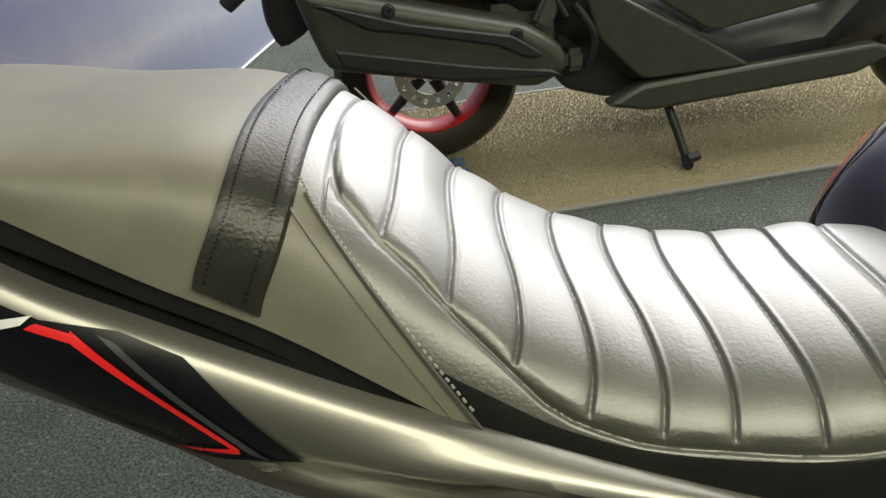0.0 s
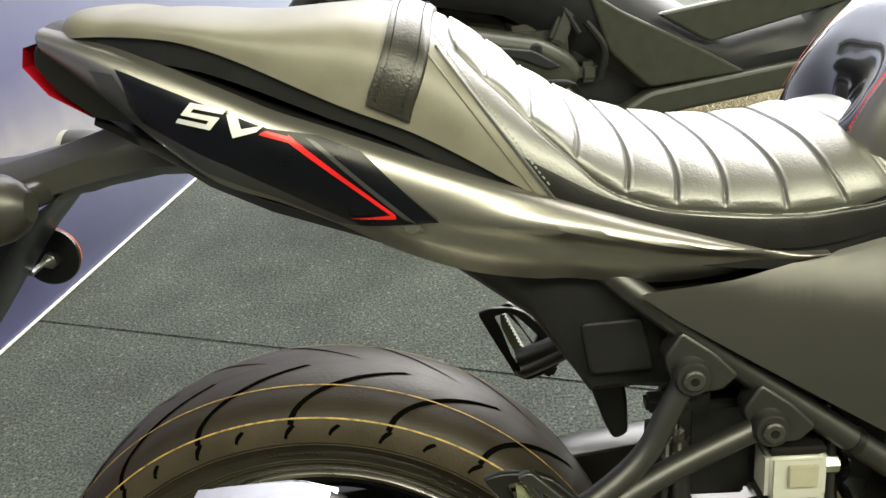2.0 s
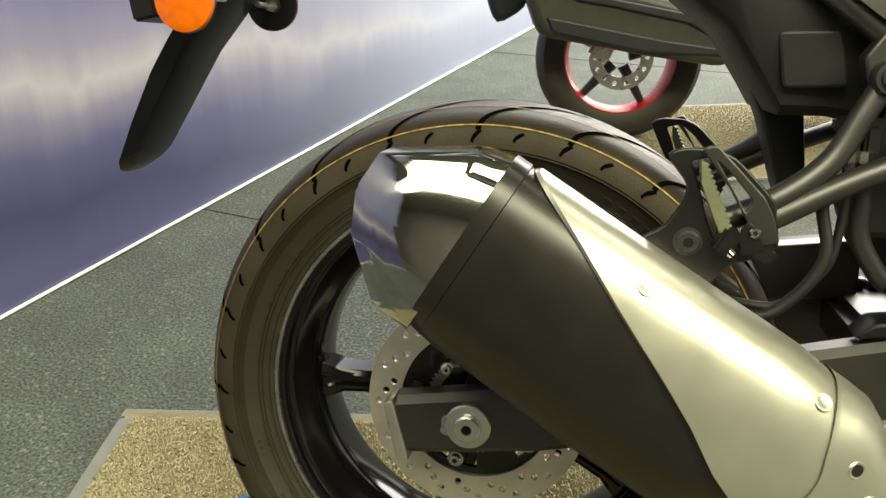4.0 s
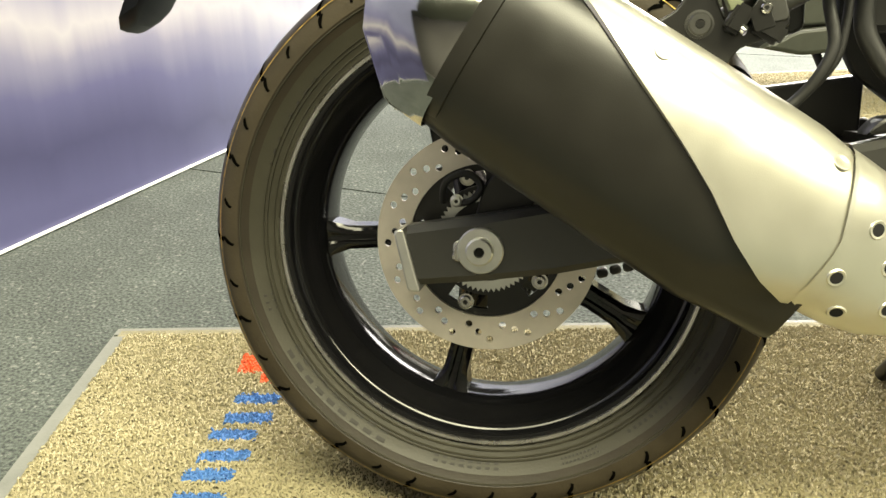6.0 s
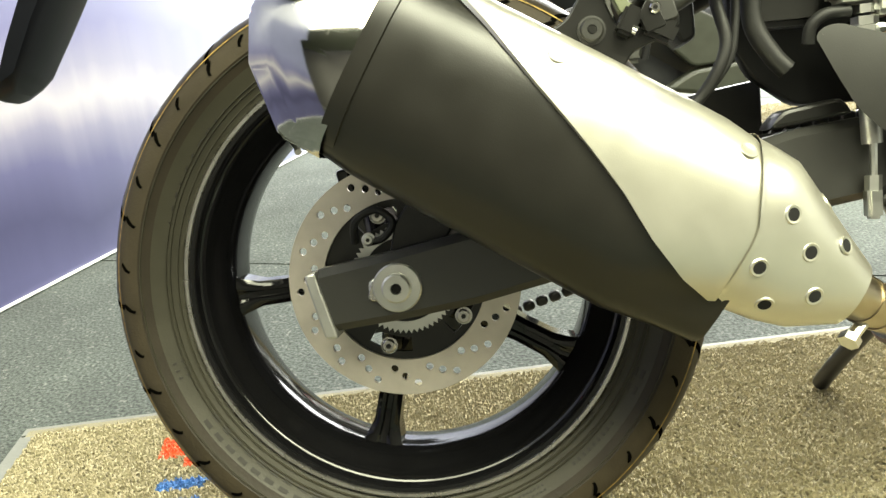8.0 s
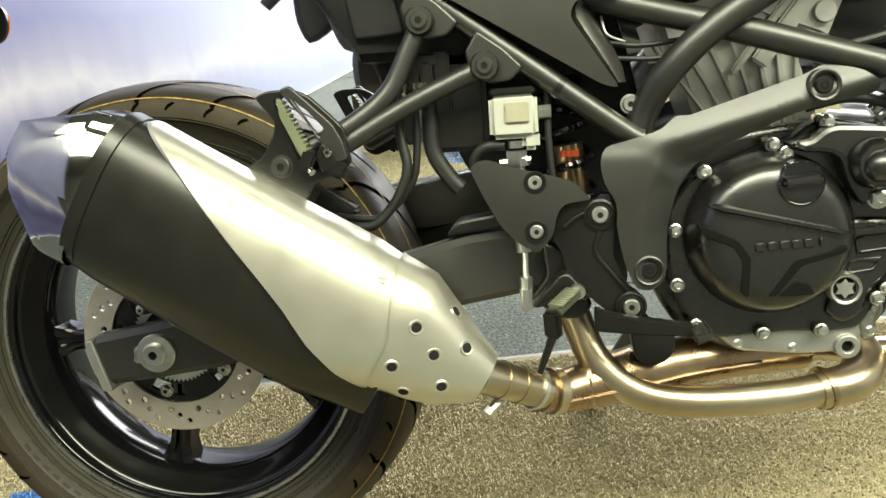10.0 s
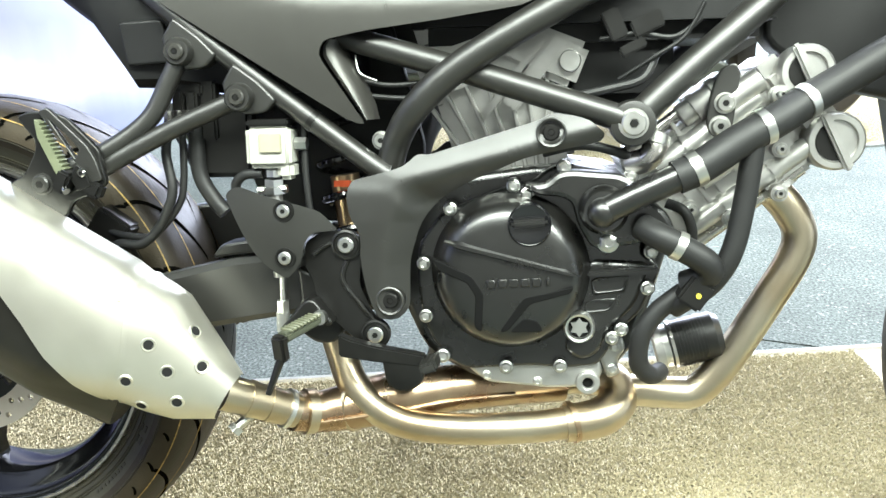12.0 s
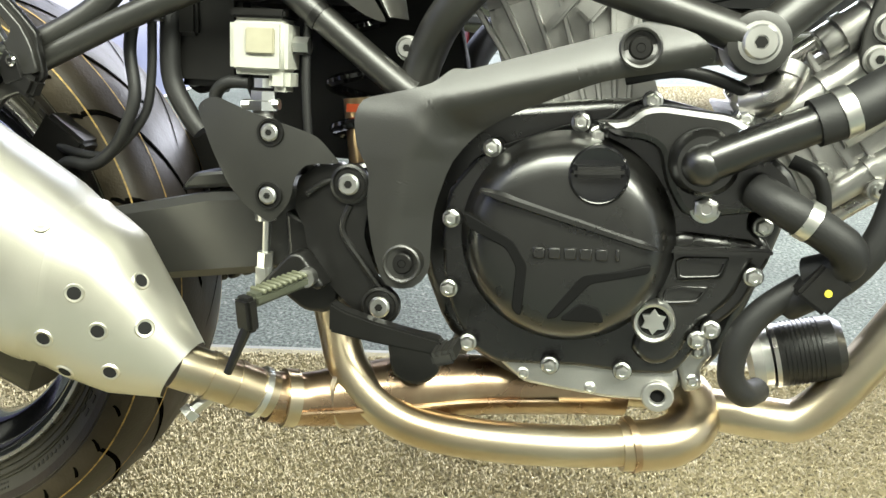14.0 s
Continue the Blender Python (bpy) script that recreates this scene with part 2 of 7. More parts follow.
def sculpt(outline, y0, y1, rim=0.010, f=None, cell=0.006, steps=4):
    """A cast piece with softly rounded edges from its back at y0 to its face at y1; f(x, z) lifts the face outwards."""
    P = [Vector(q) for q in outline]
    ring = []
    for a, b in zip(P, P[1:] + P[:1]):
        k = max(1, int((b - a).length / cell))
        ring += [a.lerp(b, j / k) for j in range(k)]
    N = len(ring)
    if sum(ring[i - 1].x * ring[i].y - ring[i].x * ring[i - 1].y for i in range(N)) < 0:
        ring.reverse()
    inward = []
    for i in range(N):
        d = (ring[(i + 2) % N] - ring[i - 2]).normalized()
        inward.append(Vector((-d.y, d.x)))
    sgn = -1 if y1 < y0 else 1
    lift = f or (lambda x, z: 0.0)
    bm = bmesh.new()
    rows = [[bm.verts.new((q.x, y0, q.y)) for q in ring]]
    for k in range(steps + 1):
        a = k / steps * math.pi / 2
        off, drop = rim * (1 - math.cos(a)), rim * (1 - math.sin(a))
        w = math.sin(a)
        row = []
        for q, n in zip(ring, inward):
            c = q + n * off
            row.append(bm.verts.new((c.x, y1 - sgn * drop + sgn * w * lift(c.x, c.y), c.y)))
        rows.append(row)
    for ra, rb in zip(rows, rows[1:]):
        for i in range(N):
            bm.faces.new((ra[i], ra[(i + 1) % N], rb[(i + 1) % N], rb[i]))
    old = set(bm.faces)
    edges = [bm.edges.get((rows[-1][i], rows[-1][(i + 1) % N])) for i in range(N)]
    bmesh.ops.triangle_fill(bm, use_beauty=True, use_dissolve=False, edges=edges)
    rimset = set(edges)
    for _ in range(6):
        inner = [e for e in {e for g in bm.faces if g not in old for e in g.edges} if e not in rimset and e.calc_length() > cell * 1.6]
        if not inner:
            break
        bmesh.ops.subdivide_edges(bm, edges=inner, cuts=1)
        bmesh.ops.triangulate(bm, faces=[g for g in bm.faces if g not in old and len(g.verts) > 3])
    edge_verts = {v for row in rows for v in row}
    for v in bm.verts:
        if v not in edge_verts:
            v.co.y = y1 + sgn * lift(v.co.x, v.co.z)
    return bm


def mesh_of(bm):
    me = bpy.data.meshes.new("piece")
    bmesh.ops.recalc_face_normals(bm, faces=bm.faces)
    bm.to_mesh(me)
    bm.free()
    return me


def flat(loops, y0, y1):
    """A flat piece like plate(), square-edged, for many holes."""
    bm = bmesh.new()
    edges = []
    for loop in loops:
        vs = [bm.verts.new((x, y0, z)) for x, z in loop]
        edges += [bm.edges.new((u, v)) for u, v in zip(vs, vs[1:] + vs[:1])]
    bmesh.ops.triangle_fill(bm, use_beauty=True, use_dissolve=False, edges=edges)
    g = bmesh.ops.extrude_face_region(bm, geom=bm.faces[:])
    bmesh.ops.translate(bm, vec=(0, y1 - y0, 0), verts=[v for v in g["geom"] if isinstance(v, bmesh.types.BMVert)])
    return bm


def bolt(name, x, z, y, r, parent, material=None, depth=0.006, washer=True):
    """An Allen bolt that faces the bike's right side, its seat at y."""
    bm = bmesh.new()
    pr = [(r * 1.22, y), (r * 1.22, y - 0.0014), (r, y - 0.0016), (r, y - depth + 0.0016), (r - 0.0016, y - depth), (r * 0.40, y - depth), (r * 0.38, y - depth + 0.0012), (0.0, y - depth + 0.0014)]
    lathe(bm, pr if washer else pr[2:], x, z, 20)
    ob = part(name, bm, material or ZINC, parent)
    # black hexagon in the head: the recess's shade put into the colour
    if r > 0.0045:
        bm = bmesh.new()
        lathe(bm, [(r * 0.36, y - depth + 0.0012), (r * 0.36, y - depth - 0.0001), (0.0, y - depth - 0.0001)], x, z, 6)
        part("socket_shade", bm, SATIN_BLACK, ob if parent and parent == moto else parent, smooth=False)
    return ob


def hex_bolt(name, x, z, y, r, parent, depth=0.007):
    """A plated flange bolt with a rounded hexagon head, its seat at y."""
    bm = bmesh.new()
    lathe(bm, [(r * 1.28, y), (r * 1.25, y - 0.0012), (r * 1.02, y - 0.0020), (r * 0.98, y - depth + 0.0016), (r * 0.80, y - depth + 0.0002), (r * 0.45, y - depth - 0.0002), (r * 0.40, y - depth + 0.0006), (0.0, y - depth + 0.0006)], x, z, 24)
    for v in bm.verts:
        d = Vector((v.co.x - x, v.co.z - z))
        if 0.5 * r < d.length < 1.1 * r:
            a = (math.atan2(d.y, d.x) + math.pi / 6) % (math.pi / 3) - math.pi / 6
            k = 0.93 / math.cos(a)
            v.co.x, v.co.z = x + d.x * k, z + d.y * k
    return part(name, bm, ZINC, parent)


def blob(bm, c, s, rot=None, bev=0.004, seg=2):
    """A bevelled block of size s round c."""
    g = bmesh.ops.create_cube(bm, size=1.0)
    m = Matrix.Translation(c) @ (rot or Matrix()) @ Matrix.Diagonal((*s, 1))
    bmesh.ops.transform(bm, matrix=m, verts=g["verts"])
    if bev:
        es = list({e for v in g["verts"] for e in v.link_edges})
        bmesh.ops.bevel(bm, geom=es, offset=bev, segments=seg, affect="EDGES", clamp_overlap=True)
    return bm


def mirrored(me):
    """The same piece for the bike's left side."""
    me = me.copy()
    me.transform(Matrix.Diagonal((1, -1, 1, 1)))
    me.flip_normals()
    return me

# ---- setting ----
WALL_O, WALL_D = Vector((-1.1, 0.7, 0)), Vector((0.2645, 1, 0)).normalized()
WALL_N = Vector((WALL_D.y, -WALL_D.x, 0))


def carpet_material():
    m = bpy.data.materials.new("carpet_felt")
    m.use_nodes = True
    nt, b = m.node_tree, m.node_tree.nodes["Principled BSDF"]
    L = nt.links.new
    tc = nt.nodes.new("ShaderNodeTexCoord")
    big, fine, fleck = (nt.nodes.new("ShaderNodeTexNoise") for _ in range(3))
    for n, s, d in ((big, 6, 3), (fine, 170, 4), (fleck, 110, 2)):
        n.inputs["Scale"].default_value, n.inputs["Detail"].default_value = s, d
        L(tc.outputs["Object"], n.inputs["Vector"])
    r = nt.nodes.new("ShaderNodeValToRGB")
    r.color_ramp.elements[0].position, r.color_ramp.elements[0].color = 0.34, (0.020, 0.027, 0.023, 1)
    r.color_ramp.elements[1].position, r.color_ramp.elements[1].color = 0.66, (0.125, 0.145, 0.125, 1)
    L(fine.outputs["Fac"], r.inputs["Fac"])
    r2 = nt.nodes.new("ShaderNodeValToRGB")
    r2.color_ramp.elements[0].position, r2.color_ramp.elements[1].position = 0.62, 0.72
    L(fleck.outputs["Fac"], r2.inputs["Fac"])
    mx = nt.nodes.new("ShaderNodeMixRGB")
    mx.inputs["Color2"].default_value = (0.19, 0.20, 0.175, 1)
    L(r2.outputs["Color"], mx.inputs["Fac"])
    L(r.outputs["Color"], mx.inputs["Color1"])
    m2 = nt.nodes.new("ShaderNodeMixRGB")
    m2.blend_type, m2.inputs["Fac"].default_value = "MULTIPLY", 0.65
    L(mx.outputs["Color"], m2.inputs["Color1"])
    L(big.outputs["Fac"], m2.inputs["Color2"])
    L(m2.outputs["Color"], b.inputs["Base Color"])
    b.inputs["Roughness"].default_value = 0.95
    bp = nt.nodes.new("ShaderNodeBump")
    bp.inputs["Strength"].default_value, bp.inputs["Distance"].default_value = 0.7, 0.003
    L(fine.outputs["Fac"], bp.inputs["Height"])
    L(bp.outputs["Normal"], b.inputs["Normal"])
    return m


def poster_material():
    m = bpy.data.materials.new("printed_backdrop")
    m.use_nodes = True
    nt, b = m.node_tree, m.node_tree.nodes["Principled BSDF"]
    L = nt.links.new
    tc, sp = nt.nodes.new("ShaderNodeTexCoord"), nt.nodes.new("ShaderNodeSeparateXYZ")
    L(tc.outputs["Object"], sp.inputs[0])

    def math_(op, p, q, r=None):
        n = nt.nodes.new("ShaderNodeMath")
        n.operation = op
        for k, v in enumerate((p, q, r)):
            if v is None:
                continue
            if isinstance(v, (int, float)):
                n.inputs[k].default_value = v
            else:
                L(v, n.inputs[k])
        return n.outputs[0]

    big, st = nt.nodes.new("ShaderNodeTexNoise"), nt.nodes.new("ShaderNodeTexNoise")
    big.inputs["Scale"].default_value, big.inputs["Detail"].default_value = 1.6, 2
    L(tc.outputs["Object"], big.inputs["Vector"])
    mp2 = nt.nodes.new("ShaderNodeMapping")
    mp2.inputs["Scale"].default_value = (8, 1, 0.7)
    L(tc.outputs["Object"], mp2.inputs["Vector"])
    L(mp2.outputs["Vector"], st.inputs["Vector"])
    st.inputs["Scale"].default_value, st.inputs["Detail"].default_value = 2.0, 3
    # a pale band that sinks along the wall, over dark violet
    v = math_("MULTIPLY_ADD", sp.outputs["X"], 0.10, sp.outputs["Z"])
    v = math_("MULTIPLY_ADD", big.outputs["Fac"], 0.22, v)
    v = math_("MULTIPLY_ADD", st.outputs["Fac"], 0.07, v)
    r = nt.nodes.new("ShaderNodeValToRGB")
    e = r.color_ramp.elements
    e[0].position, e[0].color = 0.20, (0.075, 0.075, 0.16, 1)
    e[1].position, e[1].color = 1.0, (0.15, 0.16, 0.27, 1)
    for at, c in ((0.32, (0.045, 0.045, 0.105, 1)), (0.45, (0.075, 0.075, 0.16, 1)), (0.54, (0.17, 0.165, 0.24, 1)), (0.61, (0.33, 0.315, 0.35, 1)), (0.68, (0.20, 0.195, 0.27, 1)), (0.80, (0.115, 0.115, 0.225, 1))):
        e.new(at).color = c
    L(v, r.inputs["Fac"])
    # the print pales along the wall
    pale = nt.nodes.new("ShaderNodeMapRange")
    pale.interpolation_type = "SMOOTHSTEP"
    pale.inputs["From Min"].default_value, pale.inputs["From Max"].default_value = 0.3, 2.3
    pale.inputs["To Max"].default_value = 0.6
    L(sp.outputs["X"], pale.inputs["Value"])
    mx = nt.nodes.new("ShaderNodeMixRGB")
    mx.inputs["Color2"].default_value = (0.34, 0.38, 0.47, 1)
    L(pale.outputs["Result"], mx.inputs["Fac"])
    L(r.outputs["Color"], mx.inputs["Color1"])
    L(mx.outputs["Color"], b.inputs["Base Color"])
    b.inputs["Roughness"].default_value = 0.42
    return m


CARPET, POSTER = carpet_material(), poster_material()
WHITEWALL = pm("white_paint", (0.8, 0.8, 0.78), 0.7, bump=0.1, bscale=150)
CONCRETE = pm("concrete", (0.3, 0.3, 0.29), 0.8)

bm = bmesh.new()
blob(bm, (1.0, 0.9, -0.066), (12, 8.8, 0.1), bev=0)
floor = tagged(part("floor", bm, CONCRETE), "concrete hall floor under green-grey carpet", "floor", kind="structure")
CAR = Vector((1, -0.2645, 0)).normalized()
CARN = Vector((-CAR.y, CAR.x, 0))
base = Vector((-0.96, 1.216, 0))
for k, (a, b_) in enumerate(((-4.6, -0.0012), (0.0012, 1.998), (2.002, 4.2))):
    bm = bmesh.new()
    M = Matrix(((CAR.x, CARN.x, 0, base.x), (CAR.y, CARN.y, 0, base.y), (0, 0, 1, 0), (0, 0, 0, 1)))
    blob(bm, (2.9, (a + b_) / 2, -0.012), (8.0, b_ - a, 0.012), bev=0.0025)
    bmesh.ops.transform(bm, matrix=M, verts=bm.verts)
    part("carpet_strip", bm, CARPET, floor, "speckled green-grey needle-felt carpet strip")

# the printed exhibition wall, with its white foot rail
M = Matrix(((WALL_D.x, -WALL_N.x, 0, WALL_O.x), (WALL_D.y, -WALL_N.y, 0, WALL_O.y), (0, 0, 1, 0), (0, 0, 0, 1)))
bm = bmesh.new()
blob(bm, (1.0, 0.03, 1.495), (7.2, 0.06, 2.992), bev=0)
wall = tagged(part("wall_west", bm, POSTER), "exhibition wall with blue-violet streaked print", "wall", kind="structure")
wall.matrix_world = M
bm = bmesh.new()
blob(bm, (1.0, -0.004, 0.0), (7.2, 0.008, 0.0055), bev=0.001)
tr = tagged(part("trim", bm, WHITEWALL), "thin white rail at the foot of the wall", "trim", kind="structure")
tr.matrix_world = M


def text_mesh(s, size, shear=0.0, offset=0.0, extrude=0.0006):
    cu = bpy.data.curves.new("text", "FONT")
    cu.body, cu.size, cu.shear, cu.offset, cu.extrude = s, size, shear, offset, extrude
    ob = bpy.data.objects.new("text", cu)
    scene.collection.objects.link(ob)
    me = bpy.data.meshes.new_from_object(ob.evaluated_get(bpy.context.evaluated_depsgraph_get()))
    bpy.data.objects.remove(ob)
    bpy.data.curves.remove(cu)
    return me


sign = thing("wall_lettering", "dark slanted letters on a white band on the printed wall", "lettering", M @ pose(0.20, -0.002, 0.715, 90, 0, 0))
part("letters", text_mesh("ABS", 0.085, 0.35, 0.001), pm("print_black", (0.03, 0.03, 0.035), 0.5), sign, smooth=False).location = (0.03, 0.006, 0.0016)
bm = bmesh.new()
blob(bm, (0.10, 0.036, 0.0006), (0.36, 0.078, 0.001), bev=0)
part("white_band", bm, WHITE, sign, smooth=False)

# added out of view: walls and ceiling close the hall and shape its reflections
me = plate([[(-5, 0), (7, 0), (7, 3), (-5, 3)], [(-0.3, 0.8), (4.9, 0.8), (4.9, 2.7), (-0.3, 2.7)]], 5.15, 5.30, 0.002)
tagged(part("wall_north", me, WHITEWALL), "plain white wall with a wide opening, added out of view", "wall", kind="structure")
me = plate([[(-5, 0), (7, 0), (7, 3), (-5, 3)]], -3.55, -3.40, 0.002)
GREYWALL = pm("grey_wall_paint", (0.10, 0.098, 0.085), 0.8, bump=0.1, bscale=150)
tagged(part("wall_south", me, GREYWALL), "plain dark grey wall, added unseen to darken reflections", "wall", kind="structure")
CANOPY = pm("canopy_cloth", (0.16, 0.18, 0.12), 0.85, bump=0.1, bscale=150)
PALEWALL = pm("pale_wall_paint", (0.34, 0.35, 0.35), 0.8, bump=0.1, bscale=150)
for nm, c, s in (("wall_east", (5.2, 0.9, 1.5), (0.1, 8.4, 3.0)), ("wall_far_west", (-4.95, 0.9, 1.5), (0.1, 8.6, 3.0)), ("ceiling", (1, 0.9, 3.05), (12, 8.6, 0.1))):
    bm = bmesh.new()
    blob(bm, c, s, bev=0)
    tagged(part(nm, bm, CANOPY if nm == "ceiling" else PALEWALL if nm == "wall_east" else GREYWALL), ("unseen dull green cloth " if nm == "ceiling" else "plain grey added unseen ") + nm.split("_")[0], nm.split("_")[0], kind="structure")

# ---- the motorcycle, leaning on its side stand; x runs forward, y to its left, z up its own middle plane ----
moto = thing("motorcycle", "silver and black naked sports motorcycle leaning on a beige mat", "motorcycle", pose(0, 0, 0, -13.34, 0, 0))
AX, AZ = 0.003, 0.3285


def rear_wheel():
    hub = part("rear_wheel", lathe(bmesh.new(), [(0.018, -0.075), (0.045, -0.07), (0.05, -0.05), (0.042, -0.02), (0.042, 0.03), (0.055, 0.06), (0.055, 0.075), (0.018, 0.08)], AX, AZ, 32, closed=True), GLOSS_BLACK, moto, "gloss black cast five-spoke rear wheel")
    # tyre carcass
    ARC_R = (0.332, 0.3303, 0.3262, 0.3190, 0.3125, 0.3050, 0.2960, 0.2870)
    ARC_Y = (0.0, 0.03, 0.05, 0.07, 0.0795, 0.0855, 0.0885, 0.0895)
    ARC_V = (0.0, 0.27, 0.455, 0.645, 0.75, 0.835, 0.918, 1.0)

    def tread(v):
        """Radius and offset of the tread, v from -1 to 1 across it."""
        return si(abs(v), ARC_V, ARC_R), math.copysign(si(abs(v), ARC_V, ARC_Y), v)

    bm = bmesh.new()
    lathe(bm, [tread(v) for v in np.linspace(-0.80, 0.80, 41)], AX, AZ, 192)
    tyre = part("tyre", bm, RUBBER, hub, "black rubber tyre with curved tread grooves and yellow lines")
    SIDE = ((0.2870, 0.0895), (0.2850, 0.0883), (0.2835, 0.0872), (0.275, 0.0838), (0.262, 0.0768), (0.250, 0.0705), (0.240, 0.066), (0.236, 0.060))
    for sgn in (-1, 1):
        part("unworn_band", lathe(bmesh.new(), [tread(sgn * v) for v in np.linspace(0.797, 1.0, 7)], AX, AZ, 192), DUSTY_LIT_RUBBER, tyre, "dusty unworn edge of the tread, paler with painted top light")
        part("shoulder", lathe(bmesh.new(), [(r, sgn * y) for r, y in SIDE[:4] + ((0.2745, 0.0835),)], AX, AZ, 160), RUBBER, tyre)
        part("sidewall", lathe(bmesh.new(), [(r, sgn * y) for r, y in ((0.2752, 0.0840),) + SIDE[3:]], AX, AZ, 160), SIDEWALL, tyre, "olive-grey rubber sidewall")
    # raised ring on the sidewall
    for rr, yy, w in ((0.2845, 0.0872, 0.0010), (0.2605, 0.0756, 0.0008), (0.257, 0.0738, 0.0010), (0.250, 0.0702, 0.0012)):
        for sgn in (-1, 1):
            bm = bmesh.new()
            lathe(bm, [(rr - w, sgn * (yy - 0.001)), (rr - w * 0.4, sgn * (yy + 0.0022)), (rr + w * 0.4, sgn * (yy + 0.0022)), (rr + w, sgn * (yy - 0.001))], AX, AZ, 128)
            part("sidewall_ring", bm, SIDEWALL, tyre)

    R = 0.332

    def crown(a, v, lift):
        """A place on the tread: a round the wheel, v across (-1..1)."""
        r, y = tread(v)
        return Vector((AX + (r + lift * 0.8) * math.cos(a), y + lift * 1.2 * v, AZ + (r + lift * 0.8) * math.sin(a)))

    # curved sipes: near-black strips on the tread, their shade put into the colour
    sipe_shade = pm("groove_shade", (0.0025, 0.0023, 0.002), 0.9, spec=0.0)
    N = 20
    bend = 0.34
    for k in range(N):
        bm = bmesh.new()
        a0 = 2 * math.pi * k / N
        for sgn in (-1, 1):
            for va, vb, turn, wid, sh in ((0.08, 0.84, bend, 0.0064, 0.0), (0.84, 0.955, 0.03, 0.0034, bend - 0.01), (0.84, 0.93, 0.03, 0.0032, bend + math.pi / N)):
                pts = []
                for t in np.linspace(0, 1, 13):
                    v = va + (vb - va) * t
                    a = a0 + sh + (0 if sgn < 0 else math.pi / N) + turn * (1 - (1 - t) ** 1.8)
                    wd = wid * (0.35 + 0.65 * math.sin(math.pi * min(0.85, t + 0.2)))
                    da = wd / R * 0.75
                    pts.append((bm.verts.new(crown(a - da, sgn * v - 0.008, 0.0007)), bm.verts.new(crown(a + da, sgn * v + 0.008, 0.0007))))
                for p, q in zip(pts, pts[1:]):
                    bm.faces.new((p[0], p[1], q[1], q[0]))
        part("groove_shade", bm, sipe_shade, tyre)
    yel = pm("yellow_tyre_line", (0.40, 0.26, 0.07), 0.7, col2=(0.10, 0.07, 0.03), scale=120, mix=0.22)
    for v in (-0.785, -0.42, 0.5):
        bm = bmesh.new()
        for i in range(180):
            q = [bm.verts.new(crown(2 * math.pi * (i + e) / 180, v + w * 0.0075, 0.0009)) for e, w in ((0, -1), (1.0, -1), (1.0, 1), (0, 1))]
            bm.faces.new(q)
        part("yellow_line", bm, yel, tyre)
    # raised lettering on the sidewall: plain bars in place of the maker's words, and the tyre size
    dim = pm("moulded_rubber", (0.016, 0.014, 0.010), 0.6)
    for a0, n, wid, hgt, rad, step in ((212, 9, 0.013, 0.014, 0.2655, 3.9), (258, 8, 0.0065, 0.008, 0.2655, 2.2), (196, 3, 0.003, 0.012, 0.2655, 1.8), (290, 10, 0.003, 0.0022, 0.2705, 1.0), (290, 10, 0.003, 0.0022, 0.2655, 1.0), (308, 9, 0.004, 0.004, 0.2665, 1.6), (330, 2, 0.011, 0.010, 0.2655, 4.0), (86, 12, 0.003, 0.003, 0.270, 1.0), (40, 7, 0.010, 0.013, 0.2655, 3.6)):
        for i in range(n):
            a = radians(a0 + i * step)
            for dr in ((-hgt * 0.33, hgt * 0.33) if hgt > 0.007 else (0,)):
                q = rad + dr
                yy = -float(np.interp(q, (0.250, 0.262, 0.275, 0.2835), (0.0705, 0.0768, 0.0838, 0.0872))) - 0.0003
                c = Vector((AX + q * math.cos(a), yy, AZ + q * math.sin(a)))
                bm = bmesh.new()
                blob(bm, c, (hgt * 0.34 if hgt > 0.007 else hgt, 0.0014, wid * 0.85), Matrix.Rotation(-a, 4, "Y") @ Matrix.Rotation(-0.48, 4, "Z"), bev=0)
                part("moulded_mark", bm, dim, tyre, smooth=False)
    for i, ch in enumerate("160/60ZR17"):
        a = radians(163 - 3.35 * i)
        me = text_mesh(ch, 0.0135, 0, 0.0003, 0.0007)
        o = part("size_mark", me, dim, tyre, smooth=False)
        o.matrix_local = Matrix.Translation((AX + 0.2605 * math.cos(a), -0.0775, AZ + 0.2605 * math.sin(a))) @ Matrix.Rotation(-(a - math.pi / 2), 4, "Y") @ Matrix.Rotation(math.pi / 2 - 0.48, 4, "X")
    # rim: flange, well and inner barrel
    bm = bmesh.new()
    lathe(bm, [(0.238, -0.0705), (0.242, -0.066), (0.240, -0.060), (0.232, -0.0585), (0.226, -0.050), (0.212, -0.038), (0.207, -0.015), (0.207, 0.02), (0.214, 0.04), (0.228, 0.052), (0.232, 0.0585), (0.240, 0.060), (0.242, 0.066), (0.238, 0.0705), (0.232, 0.068), (0.222, 0.054), (0.204, 0.042), (0.199, 0.02), (0.199, -0.015), (0.2025, -0.034), (0.2065, -0.0405), (0.2135, -0.0455), (0.2150, -0.0480), (0.2235, -0.0545), (0.2255, -0.0590), (0.2290, -0.0610), (0.2300, -0.0675), (0.2325, -0.0700)], AX, AZ, 128, closed=True)
    rim_black = pm("rim_black", (0.005, 0.005, 0.0055), 0.11, spec=0.45, rvar=0.04)
    rim = part("rim", bm, rim_black, hub, "gloss black rim with polished flange")
    bm = bmesh.new()
    lathe(bm, [(0.2368, -0.0700), (0.2378, -0.0726), (0.2416, -0.0730), (0.2440, -0.0702), (0.2446, -0.066)], AX, AZ, 128)
    part("rim_edge", bm, STEEL, rim)
